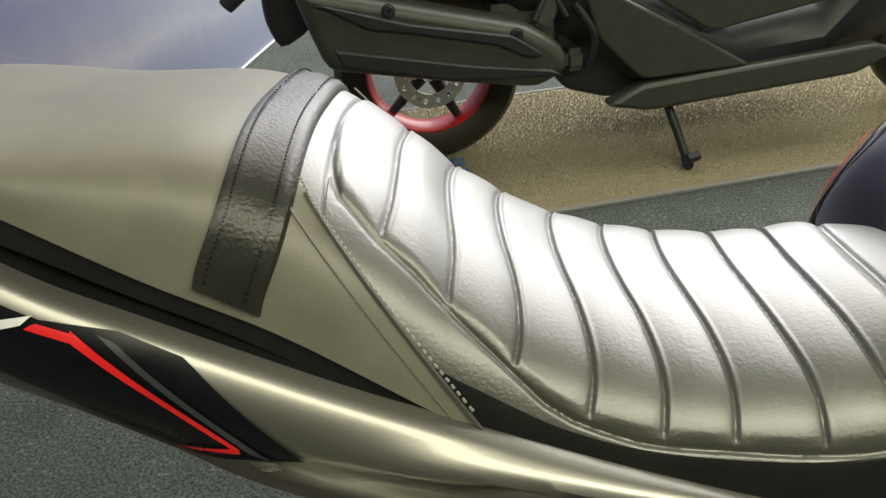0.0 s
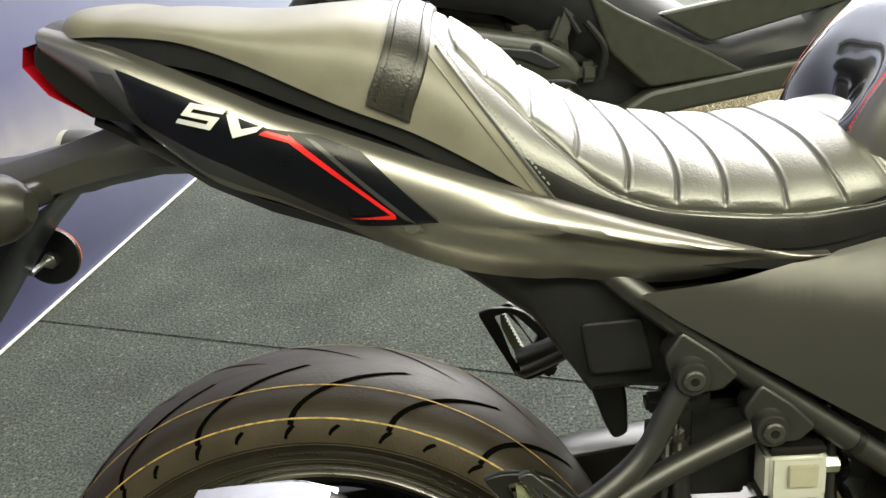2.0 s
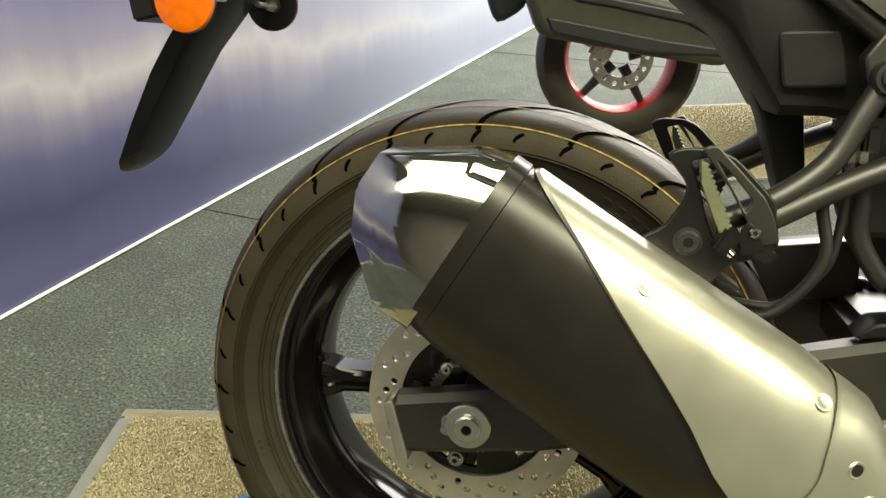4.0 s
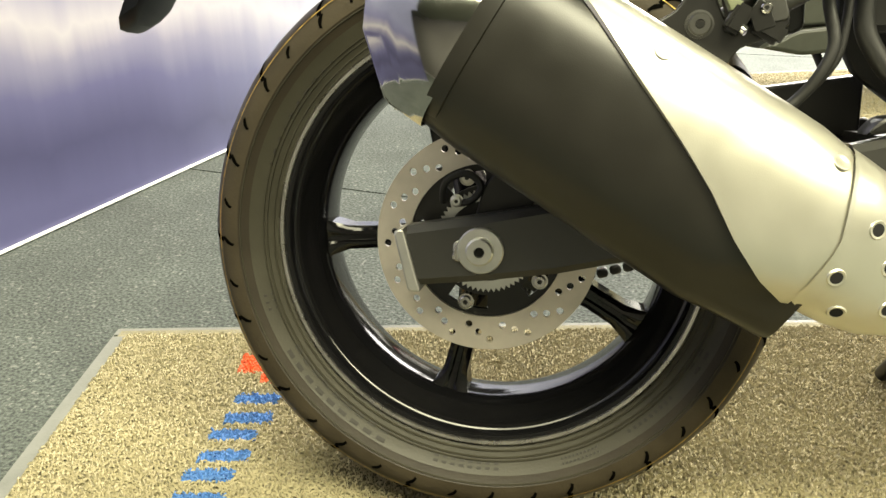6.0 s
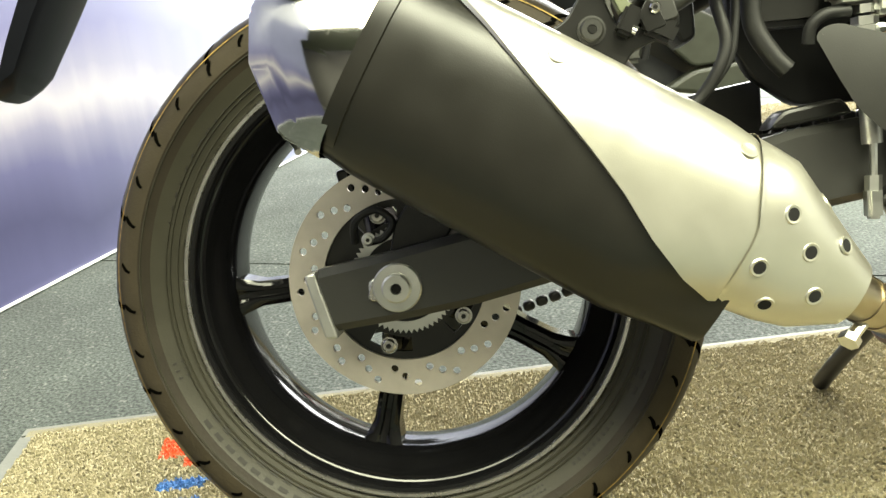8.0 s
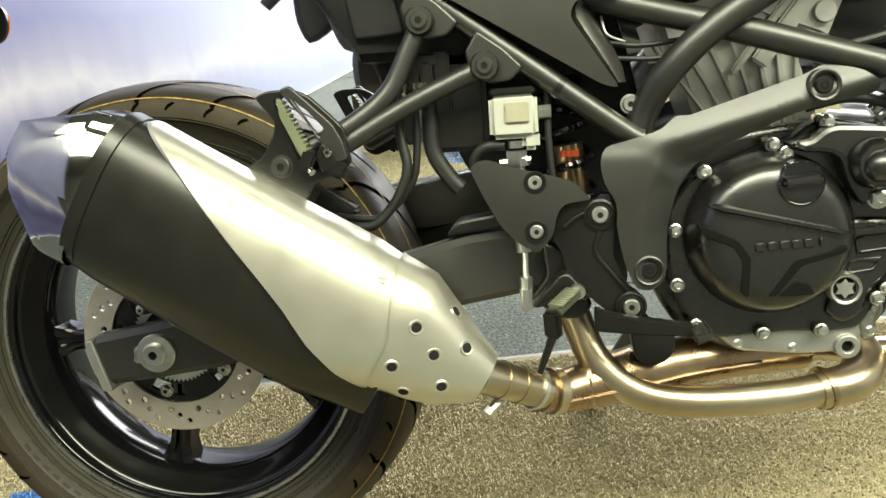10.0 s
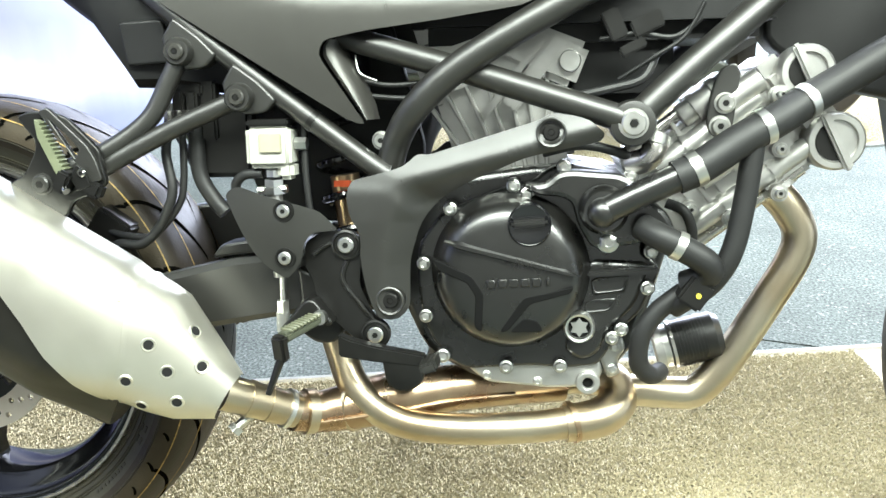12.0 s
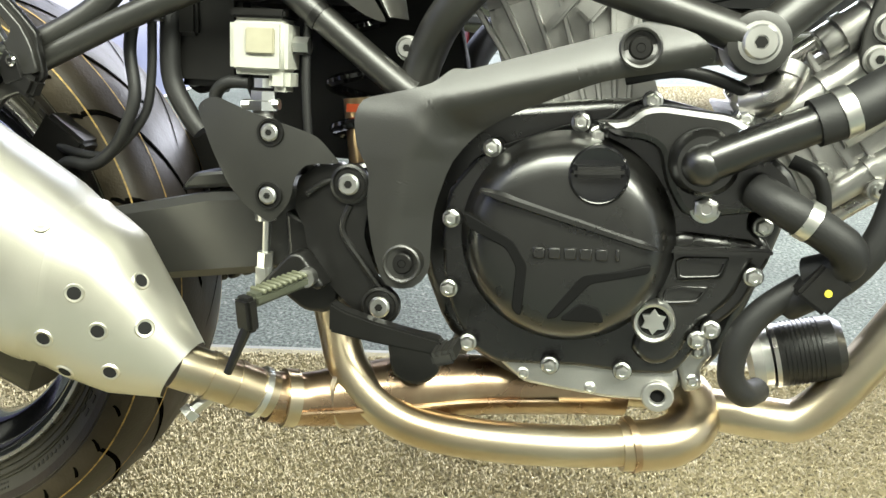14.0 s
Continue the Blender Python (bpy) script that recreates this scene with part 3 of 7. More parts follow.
    # spokes
    for k in range(5):
        a = radians(184 + 72 * k)
        bm = bmesh.new()
        rings = []
        for r, w, d0, d1 in ((0.040, 0.024, -0.05, 0.03), (0.09, 0.017, -0.036, 0.016), (0.14, 0.0135, -0.027, 0.014), (0.175, 0.0145, -0.024, 0.016), (0.197, 0.021, -0.024, 0.02), (0.207, 0.030, -0.026, 0.024)):
            ring = []
            for sx, y in ((-1, d0 + 0.006), (-0.6, d0), (-0.32, d0), (-0.2, d0 + 0.007), (0.2, d0 + 0.007), (0.32, d0), (0.6, d0), (1, d0 + 0.006), (1, d1), (-1, d1)):
                if r < 0.08 or r > 0.18:
                    y = min(y, d0 + 0.002) if y < 0 else y
                ring.append((AX + r * math.cos(a) - sx * w * math.sin(a), y, AZ + r * math.sin(a) + sx * w * math.cos(a)))
            rings.append(ring)
        loft(bm, rings)
        part("spoke", bm, rim_black, hub)
    # brake disc with drilled holes
    holes = []
    for k in range(16):
        for i, rr in enumerate((0.0966, 0.1040, 0.1117)):
            aa = radians(22.5 * k - 101 + 6.9 * i)
            holes.append(circle(AX + rr * math.cos(aa), AZ + rr * math.sin(aa), 0.0042, 10))
    disc = part("brake_disc", flat([circle(AX, AZ, 0.1235, 96), circle(AX, AZ, 0.086, 64)] + holes, -0.0775, -0.0825), DISC, hub, "drilled steel brake disc", smooth=True)
    scal = []
    for i in range(100):
        a = 2 * math.pi * i / 100
        r = 0.0865
        scal.append((AX + r * math.cos(a), AZ + r * math.sin(a)))
    wins = []
    for k in range(5):
        a = radians(20 + 72 * k)
        wins.append([(AX + r * math.cos(b), AZ + r * math.sin(b)) for r, b in [(0.062, a + t) for t in np.linspace(0, 0.62, 6)] + [(0.078, a + t) for t in np.linspace(0.62, 0, 6)]])
    car = part("disc_carrier", flat([scal, circle(AX, AZ, 0.03, 24)] + wins, -0.071, -0.0773), SATIN_BLACK, hub)
    for k in range(5):
        a = radians(108 + 72 * k)
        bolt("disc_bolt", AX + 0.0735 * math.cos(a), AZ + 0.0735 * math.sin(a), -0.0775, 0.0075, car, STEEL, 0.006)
    teeth = []
    for i in range(120):
        a = 2 * math.pi * i / 120
        r = 0.058 if i % 2 else 0.0535
        teeth.append((AX + r * math.cos(a), AZ + r * math.sin(a)))
    part("tone_ring", flat([teeth, circle(AX, AZ, 0.045, 40)], -0.0785, -0.081), ZINC, hub)
    # valve
    bm = bmesh.new()
    a = radians(128)
    p = lambda r, y: (AX + r * math.cos(a), y, AZ + r * math.sin(a))
    tube(bm, [p(0.207, -0.01), p(0.193, -0.012), p(0.183, -0.03)], 0.004, 8)
    part("valve", bm, STEEL, hub)
    # chain sprocket, far side
    teeth = []
    for i in range(88):
        a = 2 * math.pi * i / 88
        r = 0.108 if i % 2 else 0.101
        teeth.append((AX + r * math.cos(a), AZ + r * math.sin(a)))
    part("sprocket", flat([teeth, circle(AX, AZ, 0.075, 40)], 0.082, 0.090), CHAIN, hub)


rear_wheel()


def swingarm():
    # right arm, boxed, with the open end capped in alloy
    bm = bmesh.new()
    rings = []
    for x, zb, zt in ((-0.076, 0.286, 0.351), (0.0, 0.294, 0.3635), (0.08, 0.305, 0.379), (0.17, 0.325, 0.394), (0.28, 0.352, 0.425), (0.40, 0.370, 0.452), (0.50, 0.385, 0.462), (0.58, 0.385, 0.462)):
        y0, y1 = -0.137 + max(0, x - 0.2) * 0.05, -0.100 + max(0, x - 0.2) * 0.06
        e = 0.008
        rings.append([(x, y0, zb + e), (x, y0, zt - e), (x, y0 + e, zt), (x, y1 - e, zt), (x, y1, zt - e), (x, y1, zb + e), (x, y1 - e, zb), (x, y0 + e, zb)])
    loft(bm, rings)
    arm = part("swingarm", bm, FRAME, moto, "satin black box-section swingarm")
    part("swingarm_left", mirrored(arm.data), FRAME, moto)
    part("end_cap", plate([rnd([(-0.079, 0.350), (-0.090, 0.346), (-0.074, 0.281), (-0.060, 0.281)], 0.004)], -0.100, -0.140, 0.0025), ALU, arm, "bare alloy end cap")
    bm = bmesh.new()
    blob(bm, (0.44, 0, 0.42), (0.10, 0.20, 0.06), bev=0.012)
    part("cross_member", bm, FRAME, arm)
    part("axle_plate", plate([rnd([(-0.028, 0.318), (-0.022, 0.338), (0.0, 0.345), (0.0, 0.312)], 0.006)], -0.137, -0.141, 0.001), STEEL, arm)
    bm = bmesh.new()
    lathe(bm, [(0.0245, -0.137), (0.0245, -0.1405), (0.0232, -0.142), (0.0150, -0.1422), (0.0145, -0.149), (0.0128, -0.1505), (0.0055, -0.1505), (0.0050, -0.143), (0.0, -0.143)], AX, AZ, 36)
    nut = part("axle_nut", bm, ZINC, arm, "bright axle nut and washer")
    # black plug: the shade down the axle hole, as colour
    bm = bmesh.new()
    lathe(bm, [(0.0049, -0.1425), (0.0049, -0.1475), (0.0, -0.1475)], AX, AZ, 16)
    part("axle_bore_shade", bm, RECESS_SHADE, arm)
    part("washer_tab", plate([rnd([(AX - 0.0285, AZ - 0.010), (AX - 0.0285, AZ + 0.008), (AX - 0.018, AZ + 0.012), (AX - 0.018, AZ - 0.014)], 0.004)], -0.137, -0.1405, 0.001), ZINC, arm)
    # chain guard bracket and alloy pad on top of the arm
    part("guide_pad", plate([rnd([(0.37, 0.452), (0.385, 0.470), (0.44, 0.478), (0.452, 0.462)], 0.006)], -0.125, -0.085, 0.004), SATIN_BLACK, arm)
    # caliper bracket, caliper and hose
    part("caliper_bracket", plate([rnd([(0.03, 0.335), (0.09, 0.43), (0.05, 0.455), (0.0, 0.39), (-0.01, 0.35)], 0.008)], -0.085, -0.098, 0.002), SATIN_BLACK, moto)
    bm = bmesh.new()
    blob(bm, (0.085, -0.09, 0.425), (0.10, 0.055, 0.055), Matrix.Rotation(radians(35), 4, "Y"), 0.008)
    blob(bm, (0.10, -0.115, 0.44), (0.05, 0.03, 0.045), Matrix.Rotation(radians(35), 4, "Y"), 0.01)
    part("brake_caliper", bm, SATIN_BLACK, moto)
    bm = bmesh.new()
    tube(bm, [(-0.045, -0.088, 0.372), (-0.040, -0.10, 0.395), (-0.018, -0.10, 0.405), (-0.002, -0.10, 0.392), (-0.012, -0.10, 0.376), (-0.03, -0.10, 0.372)], 0.0042, 8)
    sens = part("sensor_lead", bm, HOSE, moto)
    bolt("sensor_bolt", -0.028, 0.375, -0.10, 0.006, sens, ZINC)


swingarm()

# muffler frame: s along it from tip to front, n across it
MD, MN, M0 = Vector((0.852, 0, -0.526)), Vector((0.526, 0, 0.852)), Vector((-0.010, -0.2, 0.552))


def muf(s, th, grow=0.0, hn=None, hy=0.058, cn=None, belly=False):
    """A place on the muffler's skin."""
    hn = float(np.interp(s, (-0.085, 0.0, 0.30, 0.385, 0.45, 0.495), (0.075, 0.089, 0.089, 0.069, 0.040, 0.022))) if hn is None else hn
    hy = float(np.interp(s, (-0.085, 0.0, 0.30, 0.385, 0.45, 0.495), (0.050, 0.060, 0.062, 0.056, 0.038, 0.022)))
    cn = float(np.interp(s, (0.0, 0.30, 0.385, 0.495), (0.0, 0.0, 0.018, 0.012))) if cn is None else cn
    e = float(np.interp(s, (0.3, 0.45, 0.495), (0.78, 0.8, 1.0)))
    c, q = math.cos(th), math.sin(th)
    if q < 0:
        hn += float(np.interp(s, (0.385, 0.42, 0.45, 0.495), (0.0, 0.010, 0.014, 0.004)))
    if belly and q < 0:
        w = max(0.0, min(1.0, (-q - 0.72) / 0.26))
        hn += w * w * (3 - 2 * w) * float(np.interp(s, (0.0, 0.05, 0.30, 0.34, 0.385, 0.395), (0.002, 0.009, 0.012, 0.024, 0.040, 0.034)))
    n = cn + (hn + grow) * math.copysign(abs(q) ** e, q)
    y = -(hy + grow) * math.copysign(abs(c) ** e, c)
    lean = float(np.interp(s, (-0.1, 0.2, 0.5), (0.0, -0.012, 0.0)))
    return M0 + MD * s + MN * n + Vector((0, y + lean - 0.10 * max(0.0, n) * 0.0, 0))


def muffler():
    A = np.linspace(0, 2 * math.pi, 48, endpoint=False)
    body = part("muffler", loft(bmesh.new(), [[muf(s + 0.010 * max(0.0, math.sin(a) + 0.6) * (s > 0.38), a, belly=True) for a in A] for s in list(np.linspace(0.016, 0.376, 24)) + [0.384, 0.388]]), MUFFLER, moto, "satin black muffler with silver heat shield")
    # seam band behind the tip
    part("band", loft(bmesh.new(), [[muf(s, a, g) for a in A] for s, g in ((0.014, 0.0), (0.014, 0.002), (0.030, 0.002), (0.031, 0.0))], caps=False), MUFFLER, body)
    # faceted chrome tip, cut back towards the wheel
    A_ = ((0.020, 0.066), (-0.012, 0.060), (-0.056, 0.030), (-0.064, -0.006), (-0.046, -0.046), (-0.006, -0.078), (0.020, -0.080))
    B_ = ((0.020, 0.088), (-0.016, 0.078), (-0.083, 0.031), (-0.090, -0.010), (-0.068, -0.053), (-0.020, -0.095), (0.020, -0.096))

    def tip_at(sn, y):
        return M0 + MD * sn[0] + MN * sn[1] + Vector((0, y, 0))

    bm = bmesh.new()
    YA = (0.045, 0.047, 0.045, 0.060, 0.052, 0.049, 0.051)
    rows = [[bm.verts.new(tip_at(q, k * y)) for q, y in zip(poly, ys)] for poly, ys, k in ((A_, YA, -1), (B_, [0.030] * 7, -1), (B_, [0.030] * 7, 1), (A_, YA, 1))]
    for row, k in ((rows[0], -1), (rows[3], 1)):
        fold = bm.verts.new(tip_at((0.020, -0.018), k * 0.066))
        bm.faces.new((row[0], row[1], row[2], row[3], fold))
        bm.faces.new((fold, row[3], row[4], row[5], row[6]))
    for a, b, skip in ((0, 1, ()), (1, 2, (2, 3)), (2, 3, ())):
        for i in range(6):
            if i not in skip:
                bm.faces.new((rows[a][i], rows[b][i], rows[b][i + 1], rows[a][i + 1]))
    bmesh.ops.recalc_face_normals(bm, faces=bm.faces)
    bmesh.ops.bevel(bm, geom=[e for e in bm.edges if len(e.link_faces) == 2], offset=0.0035, segments=2, affect="EDGES")
    part("tip", bm, CHROME, body, "faceted chrome end cap")
    bm = bmesh.new()
    lathe(bm, [(0.034, 0.0), (0.036, 0.002), (0.036, 0.055), (0.030, 0.055), (0.030, 0.004)], 0, 0, 28, closed=True)
    o = part("outlet", bm, STEEL, body)
    o.matrix_local = Matrix.Translation(M0 + MD * -0.055) @ Matrix(((MD.x * 0, MD.x, MN.x, 0), (1, 0, 0, 0), (0, MD.z, MN.z, 0), (0, 0, 0, 1)))

    # heat shield: its rear edge sweeps down in an S
    def edge(n):
        return float(np.interp(n, (-0.09, -0.050, -0.042, -0.027, -0.002, 0.018, 0.041, 0.065, 0.09), (0.41, 0.384, 0.340, 0.302, 0.258, 0.213, 0.156, 0.100, 0.032)))

    def front(n):
        return 0.378 - 0.22 * max(0.0, n - 0.0) * 1.6

    bm = bmesh.new()
    th = np.linspace(radians(-57), radians(118), 48)
    rows = []
    for a in th:
        n = 0.089 * math.copysign(abs(math.sin(a)) ** 0.78, math.sin(a))
        if a > radians(90):
            n = 0.089
        s0, s1 = 0.25, front(n)
        for _ in range(14):
            s0 = 0.5 * s0 + 0.5 * min(s1 - 0.002, edge((muf(s0, a) - M0).dot(MN)))
        rows.append([muf(s0 + (s1 - s0) * t, a, 0.0045 if 0 < t < 1 else 0.0015) for t in (0, 0.012, 0.1, 0.2, 0.3, 0.4, 0.5, 0.6, 0.7, 0.8, 0.9, 1)])
    loft(bm, rows, caps=False, closed=False)
    sh = part("heat_shield", bm, SHIELD, body, "bright brushed metal heat shield")
    for s, n in ((0.165, 0.068), (0.338, 0.070)):
        a = math.asin((n / 0.09) ** (1 / 0.78))
        c = muf(s, a, 0.004)
        nrm = (muf(s, a, 0.01) - muf(s, a, 0.0)).normalized()
        bm = bmesh.new()
        lathe(bm, [(0.0085, 0), (0.0080, -0.0006), (0.006, -0.0008), (0.005, -0.0003), (0.0, -0.0003)], 0, 0, 20)
        r = part("rivet", bm, SHIELD, sh)
        r.matrix_local = Matrix.Translation(c) @ nrm.to_track_quat("-Y", "Z").to_matrix().to_4x4()
    # front cone of the shield with seven drilled holes
    bm = bmesh.new()
    rows = []
    for a in np.linspace(radians(-80), radians(140), 36):
        n = 0.089 * math.copysign(abs(math.sin(a)) ** 0.78, math.sin(a))
        s0 = front(n) - 0.003 + 0.014 * max(0.0, min(1.0, (-math.sin(a) - 0.75) / 0.15))
        rows.append([muf(s0 + (0.489 - s0) * t, a, 0.0045 - 0.0012 * min(1, t * 30)) for t in (0, 0.02, 0.05, 0.15, 0.3, 0.45, 0.6, 0.75, 0.9, 1)])
    loft(bm, rows, caps=False, closed=False)
    cone = part("cone", bm, SHIELD, body, "drilled silver front cone")
    # black discs on the cone's skin paint the shade inside the holes
    dark = pm("hole_shade", (0.004, 0.004, 0.004), 0.9)
    for x, z in ((0.347, 0.382), (0.386, 0.388), (0.318, 0.341), (0.362, 0.349), (0.396, 0.351), (0.328, 0.312), (0.369, 0.315)):
        rel = Vector((x, 0, z)) - Vector((M0.x, 0, M0.z))
        s, n = rel.dot(MD), rel.dot(MN)
        hn = float(np.interp(s, (0.30, 0.385, 0.45, 0.495), (0.089, 0.069, 0.040, 0.022))) + 0.0035
        cn = float(np.interp(s, (0.0, 0.30, 0.385, 0.495), (0.0, 0.0, 0.018, 0.012)))
        q = max(-0.98, min(0.98, (n - cn) / hn))
        a = math.asin(math.copysign(abs(q) ** (1 / 0.79), q))
        c = muf(s, a, 0.0036)
        nrm = (muf(s, a + 0.05, 0.0036) - muf(s, a - 0.05, 0.0036)).cross(muf(s + 0.006, a, 0.0036) - muf(s - 0.006, a, 0.0036)).normalized()
        if nrm.y > 0:
            nrm = -nrm
        mt = Matrix.Translation(c) @ nrm.to_track_quat("-Y", "Z").to_matrix().to_4x4()
        bm = bmesh.new()
        lathe(bm, [(0.0085, 0.0008), (0.0075, -0.0006), (0.0055, -0.0002), (0.0055, 0.0)], 0, 0, 18)
        ring = part("hole_rim", bm, SHIELD, cone)
        ring.matrix_local = mt
        bm = bmesh.new()
        lathe(bm, [(0.0057, -0.0003), (0.0, -0.0003)], 0, 0, 16)
        h = part("hole", bm, dark, cone)
        h.matrix_local = mt
    # neck, clamp
    p0, p1 = M0 + MD * 0.48 + MN * 0.010, Vector((0.475, -0.150, 0.268))
    bm = bmesh.new()
    tube(bm, [p0, p0.lerp(p1, 0.5), p1], 0.0215, 20)
    neck = part("neck", bm, PIPE, body)
    for t in (0.35, 0.62, 0.88):
        bm = bmesh.new()
        a, b = p0.lerp(p1, t - 0.03), p0.lerp(p1, t + 0.03)
        tube(bm, [a, b], 0.0245 if t > 0.8 else 0.0228, 20)
        part("clamp", bm, ZINC if t > 0.8 else PIPE, neck)
    bm = bmesh.new()
    tube(bm, [(0.432, -0.180, 0.275), (0.416, -0.190, 0.262)], 0.006, 8)
    tube(bm, [(0.416, -0.190, 0.262), (0.411, -0.194, 0.257)], 0.0095, 6)
    part("clamp_bolt", bm, ZINC, neck)


muffler()


def exhaust():
    bm = bmesh.new()
    tube(bm, [(0.470, -0.148, 0.266), (0.50, -0.125, 0.258), (0.55, -0.105, 0.262), (0.60, -0.09, 0.268), (0.66, -0.07, 0.272), (0.74, -0.055, 0.274), (0.80, -0.04, 0.272)], [0.024, 0.026, 0.031, 0.034, 0.030, 0.027, 0.025], 20)
    ex = part("exhaust_collector", bm, PIPE_HOT, moto, "heat-tinted steel exhaust collector under the engine")
    bm = bmesh.new()
    tube(bm, [(0.505, -0.151, 0.254), (0.55, -0.1385, 0.257), (0.60, -0.1255, 0.262), (0.66, -0.102, 0.266), (0.74, -0.084, 0.270)], 0.0028, 8)
    part("seam", bm, PIPE_HOT, ex)
    for c, d in (((0.487, -0.136, 0.262), (0.02, 0.014, -0.004)), ((0.54, -0.108, 0.262), (0.01, -0.003, 0.001)), ((0.585, -0.094, 0.266), (0.01, -0.003, 0.001))):
        c, d = Vector(c), Vector(d)
        bm = bmesh.new()
        tube(bm, [c - d * 0.25, c + d * 0.25], 0.0345 if c.x > 0.5 else 0.028, 20)
        part("weld_ring", bm, PIPE, ex)
    bm = bmesh.new()
    tube(bm, [(0.50, -0.085, 0.40), (0.522, -0.10, 0.330), (0.543, -0.115, 0.286), (0.590, -0.122, 0.250), (0.66, -0.118, 0.236), (0.76, -0.105, 0.235), (0.825, -0.09, 0.240)], 0.0195, 20)
    part("rear_header_pipe", bm, PIPE, moto, "bright steel pipe curving under the engine")
    bm = bmesh.new()
    tube(bm, [(0.800, -0.094, 0.236), (0.845, -0.082, 0.241), (0.868, -0.06, 0.255), (0.862, -0.04, 0.274), (0.83, -0.035, 0.280), (0.77, -0.05, 0.282)], [0.0235, 0.0245, 0.025, 0.025, 0.025, 0.024], 20)
    j = part("pipe_joint", bm, PIPE, moto)
    bm = bmesh.new()
    tube(bm, [(0.807, -0.092, 0.237), (0.813, -0.090, 0.238)], 0.0265, 20)
    part("weld_ring", bm, PIPE_HOT, j)
    bm = bmesh.new()
    tube(bm, [(0.86, -0.04, 0.265), (0.935, -0.048, 0.263), (0.968, -0.05, 0.268), (1.002, -0.05, 0.306), (1.050, -0.05, 0.386), (1.078, -0.05, 0.438), (1.083, -0.05, 0.470), (1.068, -0.05, 0.500), (1.045, -0.05, 0.525)], 0.0205, 20)
    fp = part("front_header_pipe", bm, PIPE, moto, "bright steel header pipe rising to the front cylinder")
    part("flange", loft(bmesh.new(), [[Vector((1.05, -0.05, 0.522)) + 0.034 * (math.cos(a) * Vector((0.8, 0, 0.45)) + math.sin(a) * Vector((0, 1, 0))) + k * Vector((-0.45, 0, 0.8)) for a in np.linspace(0, 2 * math.pi, 24, endpoint=False)] for k in (0, 0.008)]), ALU, fp)


exhaust()

# ---- seat ----
SX = (-0.165, -0.155, -0.10, -0.01, 0.124, 0.155, 0.187, 0.22, 0.236, 0.267, 0.29, 0.315, 0.34, 0.37, 0.41, 0.446, 0.5, 0.545, 0.60)
SZ = (1.016, 1.026, 1.028, 1.020, 1.016, 1.008, 0.989, 0.965, 0.950, 0.930, 0.916, 0.906, 0.898, 0.892, 0.888, 0.888, 0.896, 0.903, 0.906)
BX = (-0.165, -0.10, -0.048, 0.099, 0.134, 0.245, 0.3, 0.386, 0.474, 0.539, 0.60)
BZ = (1.010, 1.009, 1.003, 0.938, 0.923, 0.858, 0.829, 0.809, 0.803, 0.815, 0.850)
WX = (-0.165, -0.15, -0.10, -0.03, 0.1, 0.25, 0.40, 0.48, 0.54, 0.60)
WY = (0.055, 0.085, 0.112, 0.130, 0.141, 0.145, 0.145, 0.138, 0.122, 0.095)
SEAM_V = (-0.15, 0.0, 0.15, 0.3, 0.57, 0.83, 1.0)
SEAMS = ((0.2058, 0.2048, 0.2058, 0.2055, 0.2000, 0.194, 0.190), (0.2366, 0.2350, 0.2366, 0.2388, 0.2365, 0.232, 0.229), (0.2688, 0.2668, 0.2688, 0.2732, 0.2745, 0.266, 0.261), (0.3052, 0.3028, 0.3052, 0.3102, 0.3150, 0.310, 0.306), (0.3425, 0.3398, 0.3425, 0.3482, 0.3540, 0.351, 0.348), (0.3818, 0.3792, 0.3818, 0.3868, 0.3925, 0.391, 0.390), (0.4250, 0.4227, 0.4250, 0.4295, 0.439, 0.4415, 0.442), (0.4640, 0.4620, 0.4640, 0.4685, 0.478, 0.491, 0.498), (0.5030, 0.5010, 0.5030, 0.508, 0.5195, 0.535, 0.545))


def seam_lines(v):
    """Where the nine cross seams lie at v across the seat; the last one closes the quilted pad."""
    return [si(abs(v), SEAM_V, q) for q in SEAMS]


SEAM_AT = {}


def pad_edge(x):
    """How far out the quilted pad reaches on either side of the seat."""
    return float(np.interp(x, (0.1700, 0.1715, 0.1727, 0.176, 0.180, 0.20, 0.218, 0.237, 0.2685, 0.287, 0.303, 0.341, 0.392, 0.44, 0.49, 0.53, 0.545), (-0.06, 0.0, 0.27, 0.37, 0.43, 0.525, 0.56, 0.61, 0.72, 0.785, 0.812, 0.833, 0.825, 0.832, 0.85, 0.885, 0.90)))


